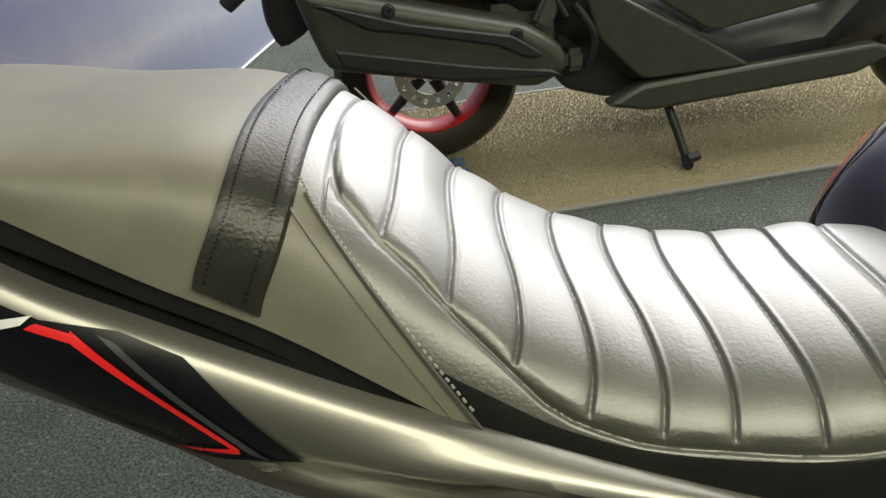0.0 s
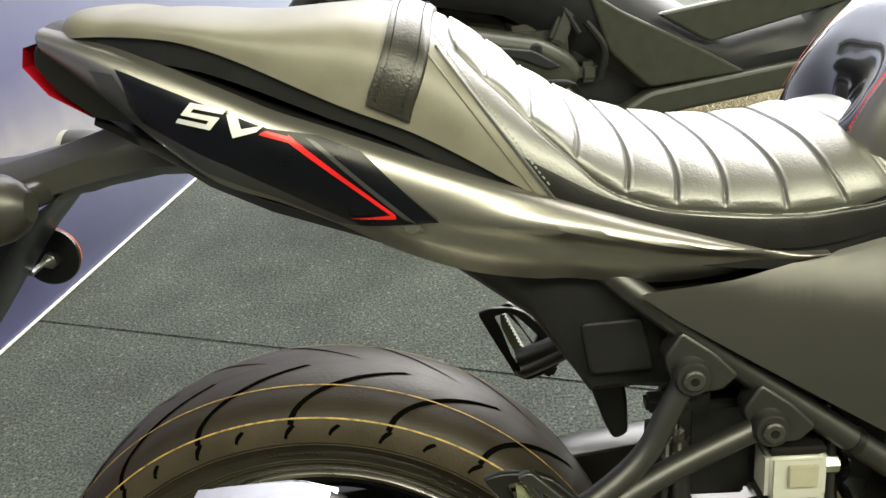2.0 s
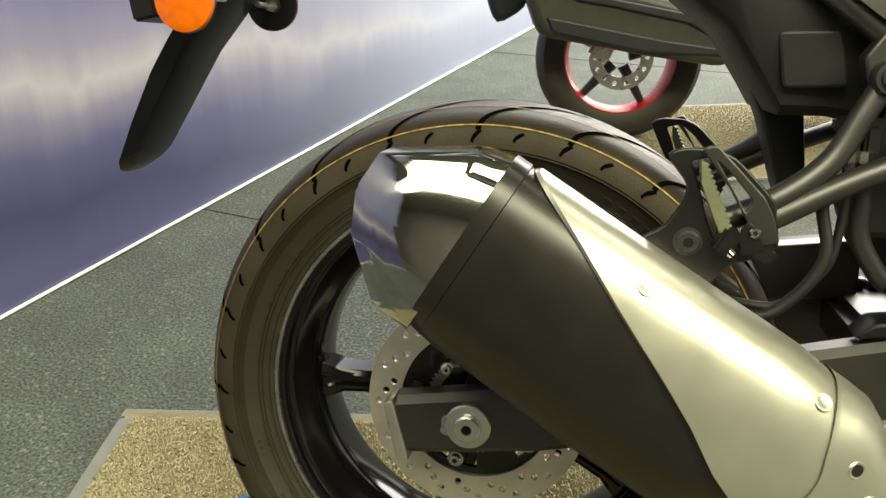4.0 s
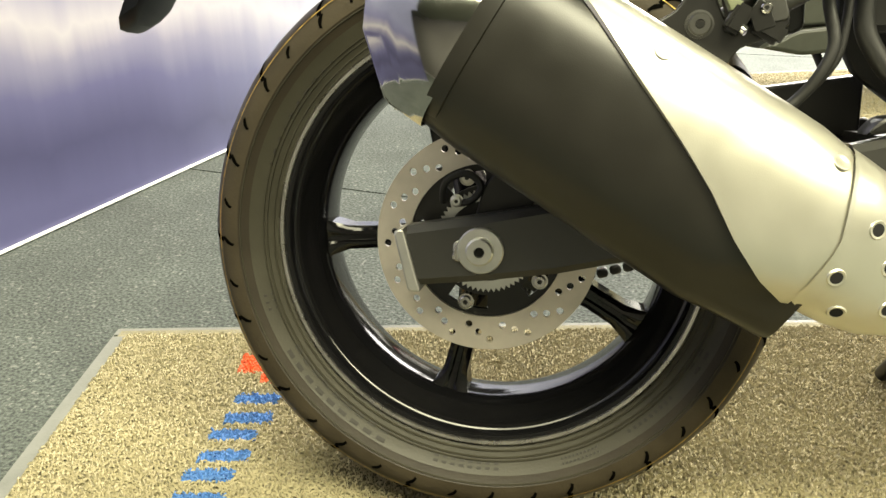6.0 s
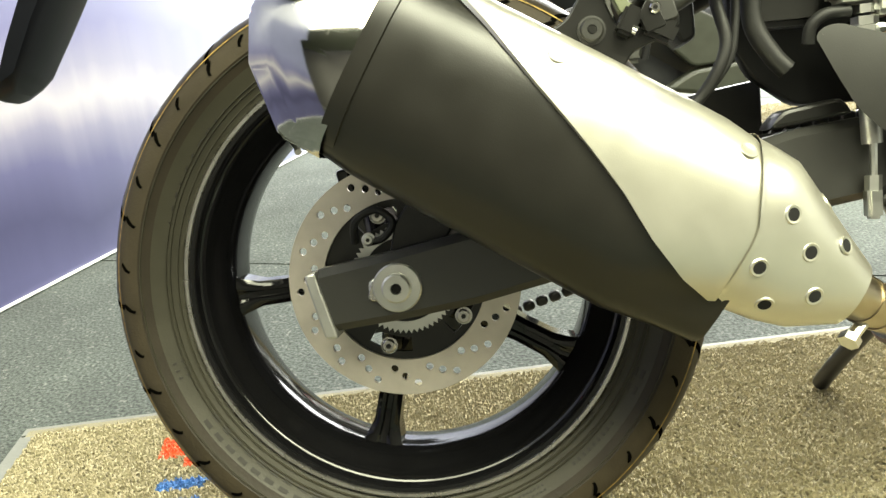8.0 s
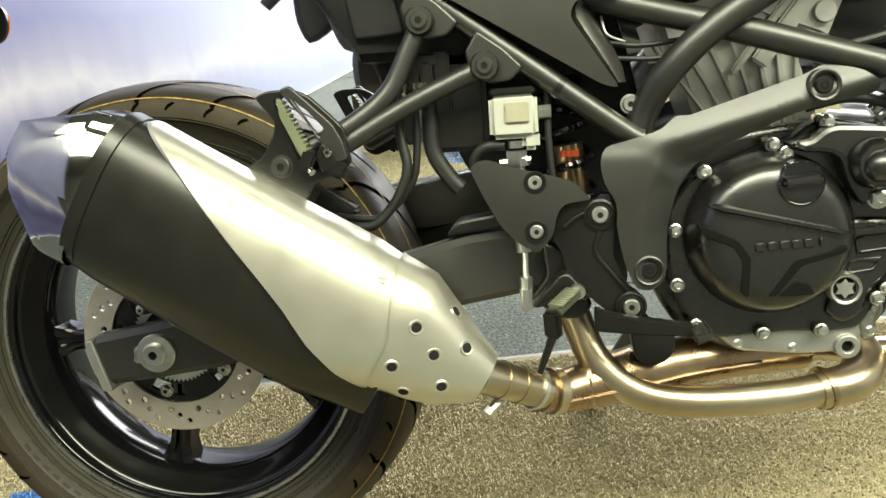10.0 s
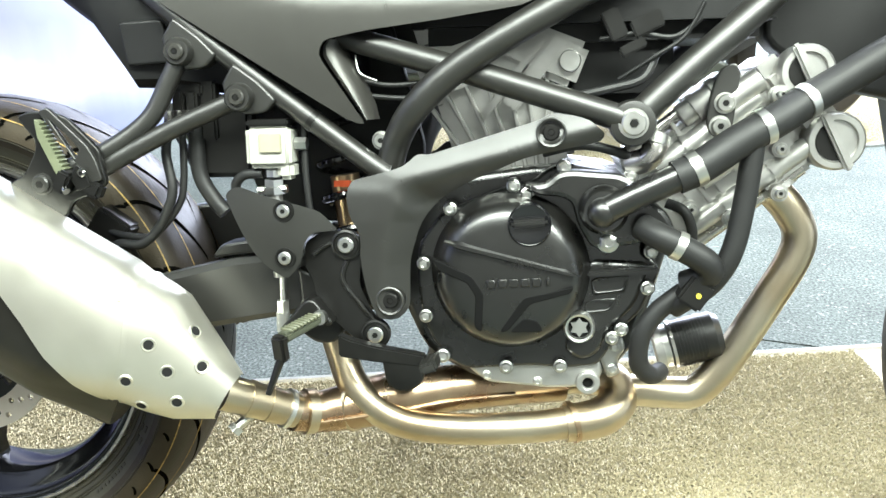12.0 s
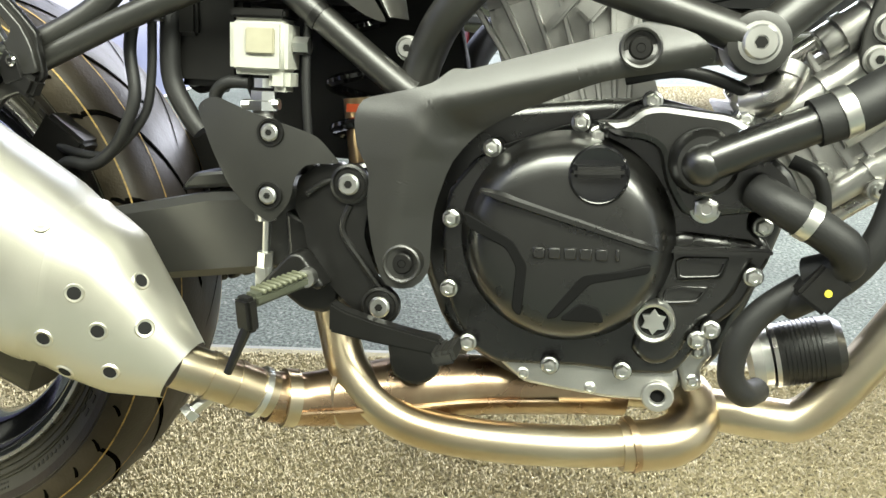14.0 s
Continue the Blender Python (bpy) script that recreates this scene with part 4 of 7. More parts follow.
def seat_at(x, v, lift=0.0, tuck=True):
    """A place on the seat: x along it, v from -1 (right edge) over the middle to 1."""
    zt, zb, hw = (si(x, a, b) for a, b in ((SX, SZ), (BX, BZ), (WX, WY)))
    e = float(np.interp(x, (0.1, 0.22), (0.56, 0.80)))
    th = abs(v) * math.pi / 2
    y, z = hw * math.sin(th) ** e, zb + (zt - zb) * max(0.0, math.cos(th)) ** e
    p = 0.0
    if tuck and x > 0.165:
        lim = pad_edge(x)
        slope = (pad_edge(x + 0.0015) - pad_edge(x - 0.0015)) / 0.003
        gap = (lim - abs(v)) * 0.15 / math.sqrt(1 + (slope * 0.15) ** 2)
        key = round(abs(v), 5)
        if key not in SEAM_AT:
            SEAM_AT[key] = seam_lines(v)
        seams = SEAM_AT[key]
        gap = min(gap, seams[-1] - x)
        inside = max(0.0, min(1.0, gap / 0.011))
        inside = inside * inside * (3 - 2 * inside)
        line = math.exp(-((gap / 0.0024) ** 2))
        d = min(abs(x - q) for q in seams)
        welt = min(abs(x - q - 0.0030) for q in seams)
        p = inside * (0.0028 * (1 - math.exp(-((d / 0.0075) ** 1.1))) - 0.0010 * math.exp(-((d / 0.0014) ** 2)) + 0.0009 * math.exp(-((welt / 0.0014) ** 2))) - 0.0022 * line
    p += lift
    return Vector((x, (y + p * math.sin(th) * 0.8) * (1 if v > 0 else -1), z + p * (0.35 + 0.65 * math.cos(th))))


def split_x(z):
    """Where the stitched joint between rider's and passenger's covering lies."""
    return 0.156 + max(0.0, 0.995 - z) * 0.70


def seat():
    xs = list(np.linspace(-0.165, 0.165, 70)) + list(np.linspace(0.1665, 0.599, 560))
    half = np.linspace(0.002, 1, 150)
    vs = np.concatenate([-half[::-1], half])
    P = []
    for x in xs:
        row = [seat_at(x, v) for v in half]
        P.append([Vector((q.x, -q.y, q.z)) for q in row[::-1]] + row)
    bms = {0: bmesh.new(), 1: bmesh.new(), 2: bmesh.new()}

    def zone(c, v):
        if c.x <= split_x(c.z):
            return 0
        return 2 if abs(v) > 0.862 else 1

    for rider, bm in bms.items():
        V = {}

        def vert(i, j):
            if (i, j) not in V:
                V[i, j] = bm.verts.new(P[i][j])
            return V[i, j]

        for i in range(len(xs) - 1):
            for j in range(len(vs) - 1):
                c = (P[i][j] + P[i + 1][j + 1]) / 2
                if zone(c, (vs[j] + vs[j + 1]) / 2) == rider:
                    bm.faces.new((vert(i, j), vert(i + 1, j), vert(i + 1, j + 1), vert(i, j + 1)))
    saddle = part("saddle", bms[0], VINYL_TAN, moto, "smooth grey-beige vinyl passenger seat")
    part("rider_seat", bms[1], VINYL, saddle, "grey ribbed and stitched vinyl rider seat")
    part("seat_skirt", bms[2], VINYL_SHADED, saddle, "black smooth vinyl skirt, darker with painted shade")
    base = bmesh.new()
    loft(base, [[seat_at(x, s * 0.99, -0.006, False) + Vector((0, 0, dz)) for s, dz in ((-1, 0), (1, 0), (1, -0.02), (-1, -0.02))] for x in np.linspace(-0.15, 0.58, 30)])
    part("seat_base", base, PLASTIC, saddle)
    # strap over the joint
    rows = []
    for v in np.linspace(-0.99, 0.99, 61):
        xa = 0.1275 - 0.022 * abs(v) ** 4
        rows.append([seat_at(xa + 0.034 * t, v, l, False) for t, l in ((0, 0.0), (0.03, 0.004), (0.15, 0.0055), (0.24, 0.0045), (0.5, 0.006), (0.76, 0.0045), (0.85, 0.0055), (0.97, 0.004), (1, 0.0))])
    strap = part("strap", loft(bmesh.new(), rows, caps=False, closed=False), STRAP, saddle, "dark grained vinyl strap with double stitching")
    for t in (0.2, 0.8):
        bm = bmesh.new()
        for v in np.linspace(-0.97, 0.97, 110):
            xa = 0.1275 - 0.022 * abs(v) ** 4 + 0.034 * t
            a, b = seat_at(xa, v - 0.0035, 0.0062, False), seat_at(xa, v + 0.0035, 0.0062, False)
            tube(bm, [a, b], 0.0006, 4)
        part("stitches", bm, SATIN_BLACK, strap)
    # piping along the joint, with stitches
    for sgn in (-1, 1):
        for dx, rad, mat_, nm in ((0.0, 0.0016, VINYL, "piping"), (-0.010, 0.0008, VINYL_TAN, "piping")):
            bm = bmesh.new()
            pts = []
            for v in np.linspace(0.50, 0.995, 18):
                x = 0.2
                for _ in range(8):
                    x = split_x(seat_at(x, sgn * v, 0, False).z) + dx
                pts.append(seat_at(x, sgn * v, 0.0008, False))
            tube(bm, pts, rad, 6, 2)
            part(nm, bm, mat_, saddle)
        bm = bmesh.new()
        C = curve_pts(pts, 10)
        for i in range(4, len(C) - 3, 4):
            a, b = C[i] + Vector((0.0135, sgn * 0.001, 0.001)), C[i + 2] + Vector((0.0135, sgn * 0.001, 0.001))
            tube(bm, [a + Vector((0, sgn * 0.0015, 0.0015)), b + Vector((0, sgn * 0.0015, 0.0015))], 0.0008, 4)
        part("stitches", bm, THREAD, saddle)


seat()

# ---- tail cowl ----
CTX, CTZ = (-0.17, -0.130, -0.0927, -0.0496, -0.006, 0.0319, 0.0656, 0.132, 0.1657, 0.1996, 0.260, 0.350, 0.4635, 0.478), (1.020, 1.010, 0.998, 0.981, 0.9615, 0.9435, 0.9305, 0.9045, 0.891, 0.878, 0.857, 0.8275, 0.798, 0.797)
CBX, CBZ = (-0.17, -0.123, -0.099, -0.058, -0.033, 0.029, 0.074, 0.128, 0.165, 0.259, 0.344, 0.446, 0.478), (0.992, 0.960, 0.940, 0.907, 0.889, 0.865, 0.845, 0.817, 0.802, 0.784, 0.773, 0.783, 0.790)
CWX, CWY = (-0.17, -0.12, -0.05, 0.1, 0.3, 0.42, 0.478), (0.095, 0.118, 0.140, 0.158, 0.160, 0.152, 0.140)


def cowl_y(x, z):
    zt, zb = si(x, CTX, CTZ), si(x, CBX, CBZ)
    t = max(0.0, min(1.0, (zt - z) / max(0.004, zt - zb)))
    w = si(x, CWX, CWY)
    bulge = si(t, (0, 0.06, 0.16, 0.32, 0.5, 0.75, 1.0), (-0.018, -0.0095, -0.0035, 0.0, -0.002, -0.008, -0.022))
    # a folded step opens on the flank and runs forward under the upper face
    def ramp(q):
        q = max(0.0, min(1.0, q))
        return q * q * (3 - 2 * q)

    zc = si(x, (0.10, 0.174, 0.2137, 0.2637, 0.2965, 0.3377, 0.3794, 0.4213, 0.4631), (0.8620, 0.8480, 0.8410, 0.8336, 0.8269, 0.8180, 0.8113, 0.8060, 0.8030))
    bulge -= (0.0035 + 0.0085 * ramp((x - 0.235) / 0.035)) * ramp((zc - z) / 0.011) * ramp((x - 0.10) / 0.07) * ramp((0.475 - x) / 0.06)
    # the upper face slopes outwards to that step
    bulge += 0.004 * ramp((x - 0.15) / 0.1) * ramp((0.475 - x) / 0.08) * math.exp(-(((z - zc - 0.004) / 0.010) ** 2))
    return -(w + bulge)


def skin(outline, off, nx=26, nz=10):
    """A thin piece that follows the cowl, cut to an outline that is convex along z."""
    xs = [p[0] for p in outline]
    bm = bmesh.new()
    rows = []
    x0, x1 = min(xs) + 1e-4, max(xs) - 1e-4
    for x in np.linspace(x0, x1, nx):
        cut = []
        for (xa, za), (xb, zb) in zip(outline, outline[1:] + outline[:1]):
            if (xa - x) * (xb - x) <= 0 and xa != xb:
                cut.append(za + (zb - za) * (x - xa) / (xb - xa))
        lo, hi = min(cut), max(cut)
        rows.append([(x, cowl_y(x, z) - off, z) for z in np.linspace(lo, hi, nz)])
    loft(bm, rows, caps=False, closed=False)
    return bm


def cowl():
    bm = bmesh.new()
    rows, inner = [], []
    for x in np.linspace(-0.17, 0.478, 110):
        zt, zb = si(x, CTX, CTZ), si(x, CBX, CBZ)
        w = si(x, CWX, CWY)
        inner.append([(x, -(w - 0.075), zt + 0.002), (x, -(w - 0.055), zt + 0.004), (x, -(w - 0.036), zt + 0.003), (x, cowl_y(x, zt) + 0.0005, zt - 0.0003)])
        row = [(x, cowl_y(x, zt - (zt - zb) * t), zt - (zt - zb) * t) for t in (0.0, 0.02, 0.04, 0.07, 0.1, 0.14, 0.18, 0.24, 0.3, 0.36, 0.42, 0.5, 0.58, 0.66, 0.74, 0.82, 0.9, 0.95, 1.0)]
        row += [(x, -(w - 0.055), zb + 0.003)]
        rows.append(row)
    loft(bm, rows, caps=False, closed=False)
    c = part("tail_cowl", bm, SILVER, moto, "metallic silver tail cowl with black, red and white graphics")
    part("tail_cowl_left", mirrored(c.data), SILVER, moto)
    # black strip: dark reflection on the cowl's rolled top put into the colour
    g = part("ledge_shade", loft(bmesh.new(), inner, caps=False, closed=False), PLASTIC, c)
    part("ledge_shade", mirrored(g.data), PLASTIC, moto)
    part("graphic_black", skin([(-0.0945, 0.9846), (-0.0424, 0.9626), (0.0272, 0.9319), (0.0667, 0.9238), (0.1011, 0.9088), (0.1586, 0.8481), (0.0946, 0.8451), (0.0595, 0.8632), (-0.0091, 0.9016), (-0.0327, 0.9124), (-0.0849, 0.9411)], 0.0012, 40), DECAL, c)
    part("graphic_grey_edge", skin([(-0.1200, 0.984), (-0.0965, 0.980), (-0.0849, 0.9411), (-0.0091, 0.9016), (0.0595, 0.8632), (0.0946, 0.8451), (0.072, 0.848), (0.029, 0.8695), (-0.033, 0.8945), (-0.058, 0.9115), (-0.099, 0.9445), (-0.114, 0.957)], 0.0010, 40), DECAL_GREY, c)
    part("graphic_grey_stripe", skin([(0.0576, 0.9231), (0.0662, 0.9193), (0.1432, 0.8453), (0.1299, 0.8524)], 0.0022), DECAL_GREY, c)
    red = skin([(0.0212, 0.9278), (0.0270, 0.9306), (0.0478, 0.9237), (0.0500, 0.9215), (0.0446, 0.9199)], 0.0026, 14, 4)
    loft(red, [[(x, cowl_y(x, z) - 0.0026, z) for z in (lo, (lo + hi) / 2, hi)] for x, lo, hi in [(0.0446 + 0.0789 * t, 0.9199 - 0.0668 * t, 0.9262 - 0.0691 * t) for t in np.linspace(0, 1, 16)]], caps=False, closed=False)
    loft(red, [[(x, cowl_y(x, z) - 0.0026, z) for z in (lo, hi)] for x, lo, hi in [(0.0861 + 0.038 * t, 0.8527 - 0.0002 * t, 0.8532 + 0.0035 * t) for t in np.linspace(0, 1, 6)]], caps=False, closed=False)
    part("graphic_red", red, RED, c)
    # two slanted letters in white strokes
    w = bmesh.new()
    so, su, sd = Vector((-0.0315, 0.9556)), Vector((0.0293, -0.0069)), Vector((-0.0157, -0.0154))
    stroke = lambda f0, f1, g0, g1: [so + su * f + sd * g for f, g in ((f0, g0), (f1, g0), (f1, g1), (f0, g1))]
    quads = [stroke(0, 1, 0, 0.23), stroke(0, 0.2, 0.23, 0.39), stroke(0, 1, 0.39, 0.61), stroke(0.8, 1, 0.61, 0.77), stroke(0, 1, 0.77, 1)]
    quads += [((-0.0030, 0.9450), (0.0055, 0.9430), (0.0080, 0.9330), (0.0000, 0.9262)), ((0.0000, 0.9262), (0.0080, 0.9330), (0.0262, 0.9345), (0.0200, 0.9300))]
    for quad in quads:
        a, b, c_, d = (Vector(q) for q in quad)
        rows = []
        for u in np.linspace(0, 1, 7):
            pts = [a.lerp(b, u).lerp(d.lerp(c_, u), v) for v in np.linspace(0, 1, 4)]
            rows.append([(q.x, cowl_y(q.x, q.y) - 0.0030, q.y) for q in pts])
        loft(w, rows, caps=False, closed=False)
    part("graphic_white", w, WHITE, c, smooth=False)
    chip = skin([(0.128, 0.846), (0.142, 0.847), (0.146, 0.841), (0.134, 0.838)], 0.0026, 6, 3)
    part("foil_label", chip, STEEL, c)
    # tail lamp
    bm = bmesh.new()
    loft(bm, [[(x, y * s, z) for y in np.linspace(-1, 1, 13)] for x, z, s in ((-0.170, 1.010, 0.07), (-0.190, 1.004, 0.080), (-0.192, 0.988, 0.084), (-0.174, 0.963, 0.084), (-0.140, 0.941, 0.082))], caps=False, closed=False)
    lamp = part("tail_lamp", bm, REDLENS, moto, "red tail lamp lens")
    for y0, y1 in ((-0.079, -0.0865), (0.0865, 0.079)):
        part("lamp_bezel", plate([rnd([(-0.164, 1.009), (-0.178, 1.003), (-0.180, 0.988), (-0.163, 0.964), (-0.136, 0.941), (-0.09, 0.93), (-0.09, 1.0)], 0.004)], y0, y1, 0.0015), SATIN_BLACK, lamp)
    bm = bmesh.new()
    loft(bm, [[(x, y * w, z + 0.012 * (1 - abs(y))) for y in np.linspace(-1, 1, 9)] for x, z, w in ((-0.18, 1.004, 0.08), (-0.12, 1.002, 0.105), (-0.05, 0.975, 0.12), (0.1, 0.92, 0.12))], caps=False, closed=False)
    part("tail_deck", bm, PLASTIC, moto)
    # undertray, drawn up towards the tail
    bm = bmesh.new()
    U = ((-0.140, 0.935, 0.935, 0.075), (-0.048, 0.900, 0.872, 0.09), (0.007, 0.880, 0.848, 0.10), (0.088, 0.85, 0.820, 0.105), (0.168, 0.83, 0.788, 0.11), (0.232, 0.82, 0.738, 0.11), (0.268, 0.80, 0.684, 0.11), (0.283, 0.80, 0.660, 0.11), (0.325, 0.80, 0.660, 0.105), (0.395, 0.79, 0.650, 0.10), (0.45, 0.79, 0.66, 0.10))
    loft(bm, [[(x, -w, zt), (x, -w - 0.008, (zt + zb) / 2), (x, -w, zb + 0.01), (x, -w + 0.012, zb), (x, w - 0.012, zb), (x, w, zb + 0.01), (x, w + 0.008, (zt + zb) / 2), (x, w, zt)] for x, zt, zb, w in U])
    u = part("undertray", bm, PLASTIC, moto, "matt black plastic undertray")
    part("panel_rib", plate([rnd([(0.2725, 0.7366), (0.3281, 0.7385), (0.3392, 0.688), (0.2810, 0.685)], 0.006)], -0.112, -0.1195, 0.003), PLASTIC, u)
    part("lower_leg", plate([rnd([(0.262, 0.70), (0.284, 0.65), (0.308, 0.575), (0.318, 0.553), (0.334, 0.56), (0.333, 0.60), (0.325, 0.66), (0.31, 0.70)], 0.006)], -0.01, 0.05, 0.004), PLASTIC, u)
    bm = bmesh.new()
    blob(bm, (0.395, -0.1, 0.60), (0.065, 0.03, 0.10), bev=0.006)
    part("relay_box", bm, SATIN_BLACK, u)


cowl()


def fender():
    """The number-plate carrier with its lamps."""
    bm = bmesh.new()
    S = ((-0.05, 0.905, 0.045, 0.032), (-0.11, 0.905, 0.045, 0.03), (-0.17, 0.893, 0.05, 0.026), (-0.22, 0.880, 0.055, 0.024), (-0.27, 0.868, 0.055, 0.026), (-0.33, 0.868, 0.06, 0.022), (-0.375, 0.872, 0.05, 0.013), (-0.405, 0.868, 0.03, 0.011))
    loft(bm, [[(x, -w, z - h * 0.6), (x, -w * 0.95, z + h * 0.3), (x, -w * 0.55, z + h), (x, w * 0.55, z + h), (x, w * 0.95, z + h * 0.3), (x, w, z - h * 0.6), (x, w * 0.5, z - h), (x, -w * 0.5, z - h)] for x, z, w, h in S])
    arm = part("plate_carrier", bm, GREY_PANEL, moto, "grey-black plastic number-plate carrier")
    bm = bmesh.new()
    S = ((-0.20, 0.868, 0.045, 0.03), (-0.25, 0.838, 0.05, 0.045), (-0.30, 0.79, 0.052, 0.05), (-0.342, 0.735, 0.052, 0.042), (-0.374, 0.69, 0.05, 0.033), (-0.406, 0.63, 0.048, 0.026), (-0.432, 0.58, 0.042, 0.021), (-0.4385, 0.569, 0.034, 0.016), (-0.442, 0.563, 0.020, 0.009))
    d = Vector((0.86, 0, 0.5))
    rings = []
    for x, z, w, h in S:
        c = Vector((x, 0, z))
        rings.append([c + d * (h * a) + Vector((0, w * b, 0)) for a, b in ((-1, -0.7), (-0.6, -1), (0.7, -1), (1, -0.8), (1, 0.8), (0.7, 1), (-0.6, 1), (-1, 0.7))])
    loft(bm, rings)
    flap = part("mudguard_flap", bm, DECAL, arm, "gloss-worn black mudguard flap")
    part("bracket", plate([rnd([(-0.372, 0.885), (-0.27, 0.885), (-0.283, 0.845), (-0.305, 0.80), (-0.322, 0.765), (-0.350, 0.772), (-0.347, 0.81), (-0.358, 0.85)], 0.008)], -0.055, 0.055, 0.006), GREY_PANEL, arm)
    bm = bmesh.new()
    blob(bm, (-0.396, 0, 0.758), (0.030, 0.11, 0.040), Matrix.Rotation(radians(-12), 4, "Y"), 0.003)
    part("plate_holder", bm, SATIN_BLACK, arm)
    bm = bmesh.new()
    blob(bm, (-0.352, 0, 0.815), (0.012, 0.05, 0.035), bev=0.003)
    part("plate_lamp", bm, REDLENS, arm)
    for sgn in (-1, 1):
        # turn signal: a pod on a short stalk
        bm = bmesh.new()
        tube(bm, [(-0.215, sgn * 0.04, 0.872), (-0.228, sgn * 0.085, 0.871)], 0.012, 12)
        stalk = part("signal_stalk", bm, GREY_PANEL, arm)
        bm = bmesh.new()
        rings = []
        for t, r in ((0, 0.013), (0.008, 0.022), (0.022, 0.030), (0.040, 0.0345), (0.058, 0.036)):
            rings.append([(-0.200 - t * 0.95, sgn * 0.105 + r * 0.95 * math.cos(a), 0.8705 + r * math.sin(a)) for a in np.linspace(0, 2 * math.pi, 24, endpoint=False)])
        loft(bm, rings)
        pod = part("turn_signal", bm, GREY_PANEL, arm, "bullet-shaped turn signal")
        bm = bmesh.new()
        loft(bm, [[(-0.255 - t, sgn * 0.105 + r * 0.95 * math.cos(a), 0.8705 + r * math.sin(a)) for a in np.linspace(0, 2 * math.pi, 24, endpoint=False)] for t, r in ((0, 0.0362), (0.006, 0.0362), (0.010, 0.030))])
        part("signal_lens", bm, CLEAR, pod)
        bolt("screw", -0.237, 0.868, sgn * 0.105 - 0.0335, 0.0055, pod, SATIN_BLACK, 0.002, False)
        # round side reflector
        bm = bmesh.new()
        y = sgn * 0.10
        lathe(bm, [(0.0, y - sgn * 0.006), (0.030, y - sgn * 0.006), (0.0335, y - sgn * 0.004), (0.0335, y), (0.030, y + sgn * 0.002)], -0.318 if sgn < 0 else -0.302, 0.757 if sgn < 0 else 0.765, 36)
        shell = part("reflector_housing", bm, SATIN_BLACK, arm)
        bm = bmesh.new()
        lathe(bm, [(0.0335, y + sgn * 0.001), (0.0325, y + sgn * 0.005), (0.026, y + sgn * 0.007), (0.0, y + sgn * 0.008)], -0.318 if sgn < 0 else -0.302, 0.757 if sgn < 0 else 0.765, 36)
        part("reflector_lens", bm, AMBER, shell, "round amber side reflector")
        bm = bmesh.new()
        tube(bm, [(-0.30, sgn * 0.045, 0.762), (-0.305, sgn * 0.094, 0.762)], 0.0035, 10)
        tube(bm, [(-0.298, sgn * 0.083, 0.763), (-0.298, sgn * 0.094, 0.763)], 0.009, 6)
        part("reflector_stud", bm, ZINC, shell)


fender()


def tank():
    T = ((0.499, 0.872, 0.888, 0.045), (0.505, 0.868, 0.918, 0.080), (0.514, 0.864, 0.944, 0.098), (0.530, 0.860, 0.972, 0.112), (0.556, 0.858, 1.002, 0.126), (0.595, 0.857, 1.034, 0.140), (0.65, 0.852, 1.064, 0.152), (0.75, 0.84, 1.088, 0.165), (0.87, 0.83, 1.088, 0.172), (0.97, 0.83, 1.04, 0.165), (1.04, 0.85, 0.96, 0.12))
    EX, EZ = (0.499, 0.5065, 0.5110, 0.5170, 0.530, 0.546, 0.580, 0.64, 0.72, 0.85, 1.1), (0.874, 0.884, 0.905, 0.923, 0.944, 0.958, 0.980, 1.010, 1.038, 1.060, 1.075)

    def at(x, v):
        # the rear wraps round the nose of the seat: its middle starts further forward than the flanks
        zb, zt, w = (si(x, [t[0] for t in T], [t[k] for t in T]) for k in (1, 2, 3))
        th = abs(v) * math.pi / 2
        return Vector((x + 0.032 * math.cos(th) ** 2, math.copysign(w * math.sin(th) ** 0.62, v), zb + (zt - zb) * max(0, math.cos(th)) ** 0.75))

    xs, vs = np.concatenate([np.linspace(0.499, 0.60, 110), np.linspace(0.603, 1.04, 90)]), np.linspace(-1, 1, 161)
    P = [[at(x, v) for v in vs] for x in xs]
    bms = {True: bmesh.new(), False: bmesh.new()}
    for k, bm in bms.items():
        V = {}
        for i in range(len(xs) - 1):
            edge = si((xs[i] + xs[i + 1]) / 2, EX, EZ)
            for j in range(len(vs) - 1):
                c = (P[i][j] + P[i + 1][j + 1]) / 2
                if (c.z < edge) == k:
                    q = []
                    for ij in ((i, j), (i + 1, j), (i + 1, j + 1), (i, j + 1)):
                        if ij not in V:
                            V[ij] = bm.verts.new(P[ij[0]][ij[1]])
                        q.append(V[ij])
                    bm.faces.new(q)
    tk = part("fuel_tank", bms[False], GLOSS_BLACK, moto, "gloss black and silver fuel tank with red stripe")
    part("side_panel", bms[True], SILVER, tk, "metallic silver tank flank")
    for sgn in (-1, 1):
        bm = bmesh.new()
        rows = []
        for x in np.concatenate([np.linspace(0.507, 0.60, 90), np.linspace(0.605, 0.97, 50)]):
            z = si(x, EX, EZ)
            lo, hi = 0.0, 1.0
            for _ in range(18):
                m_ = (lo + hi) / 2
                lo, hi = (m_, hi) if at(x, m_).z > z else (lo, m_)
            row = []
            for dv in (-0.016, 0, 0.016):
                p = at(x, sgn * min(1, lo + dv))
                row.append(p + Vector((-0.0015, sgn * 0.0022, 0.0012)))
            rows.append(row)
        loft(bm, rows, caps=False, closed=False)
        part("red_stripe", bm, RED, tk)


tank()


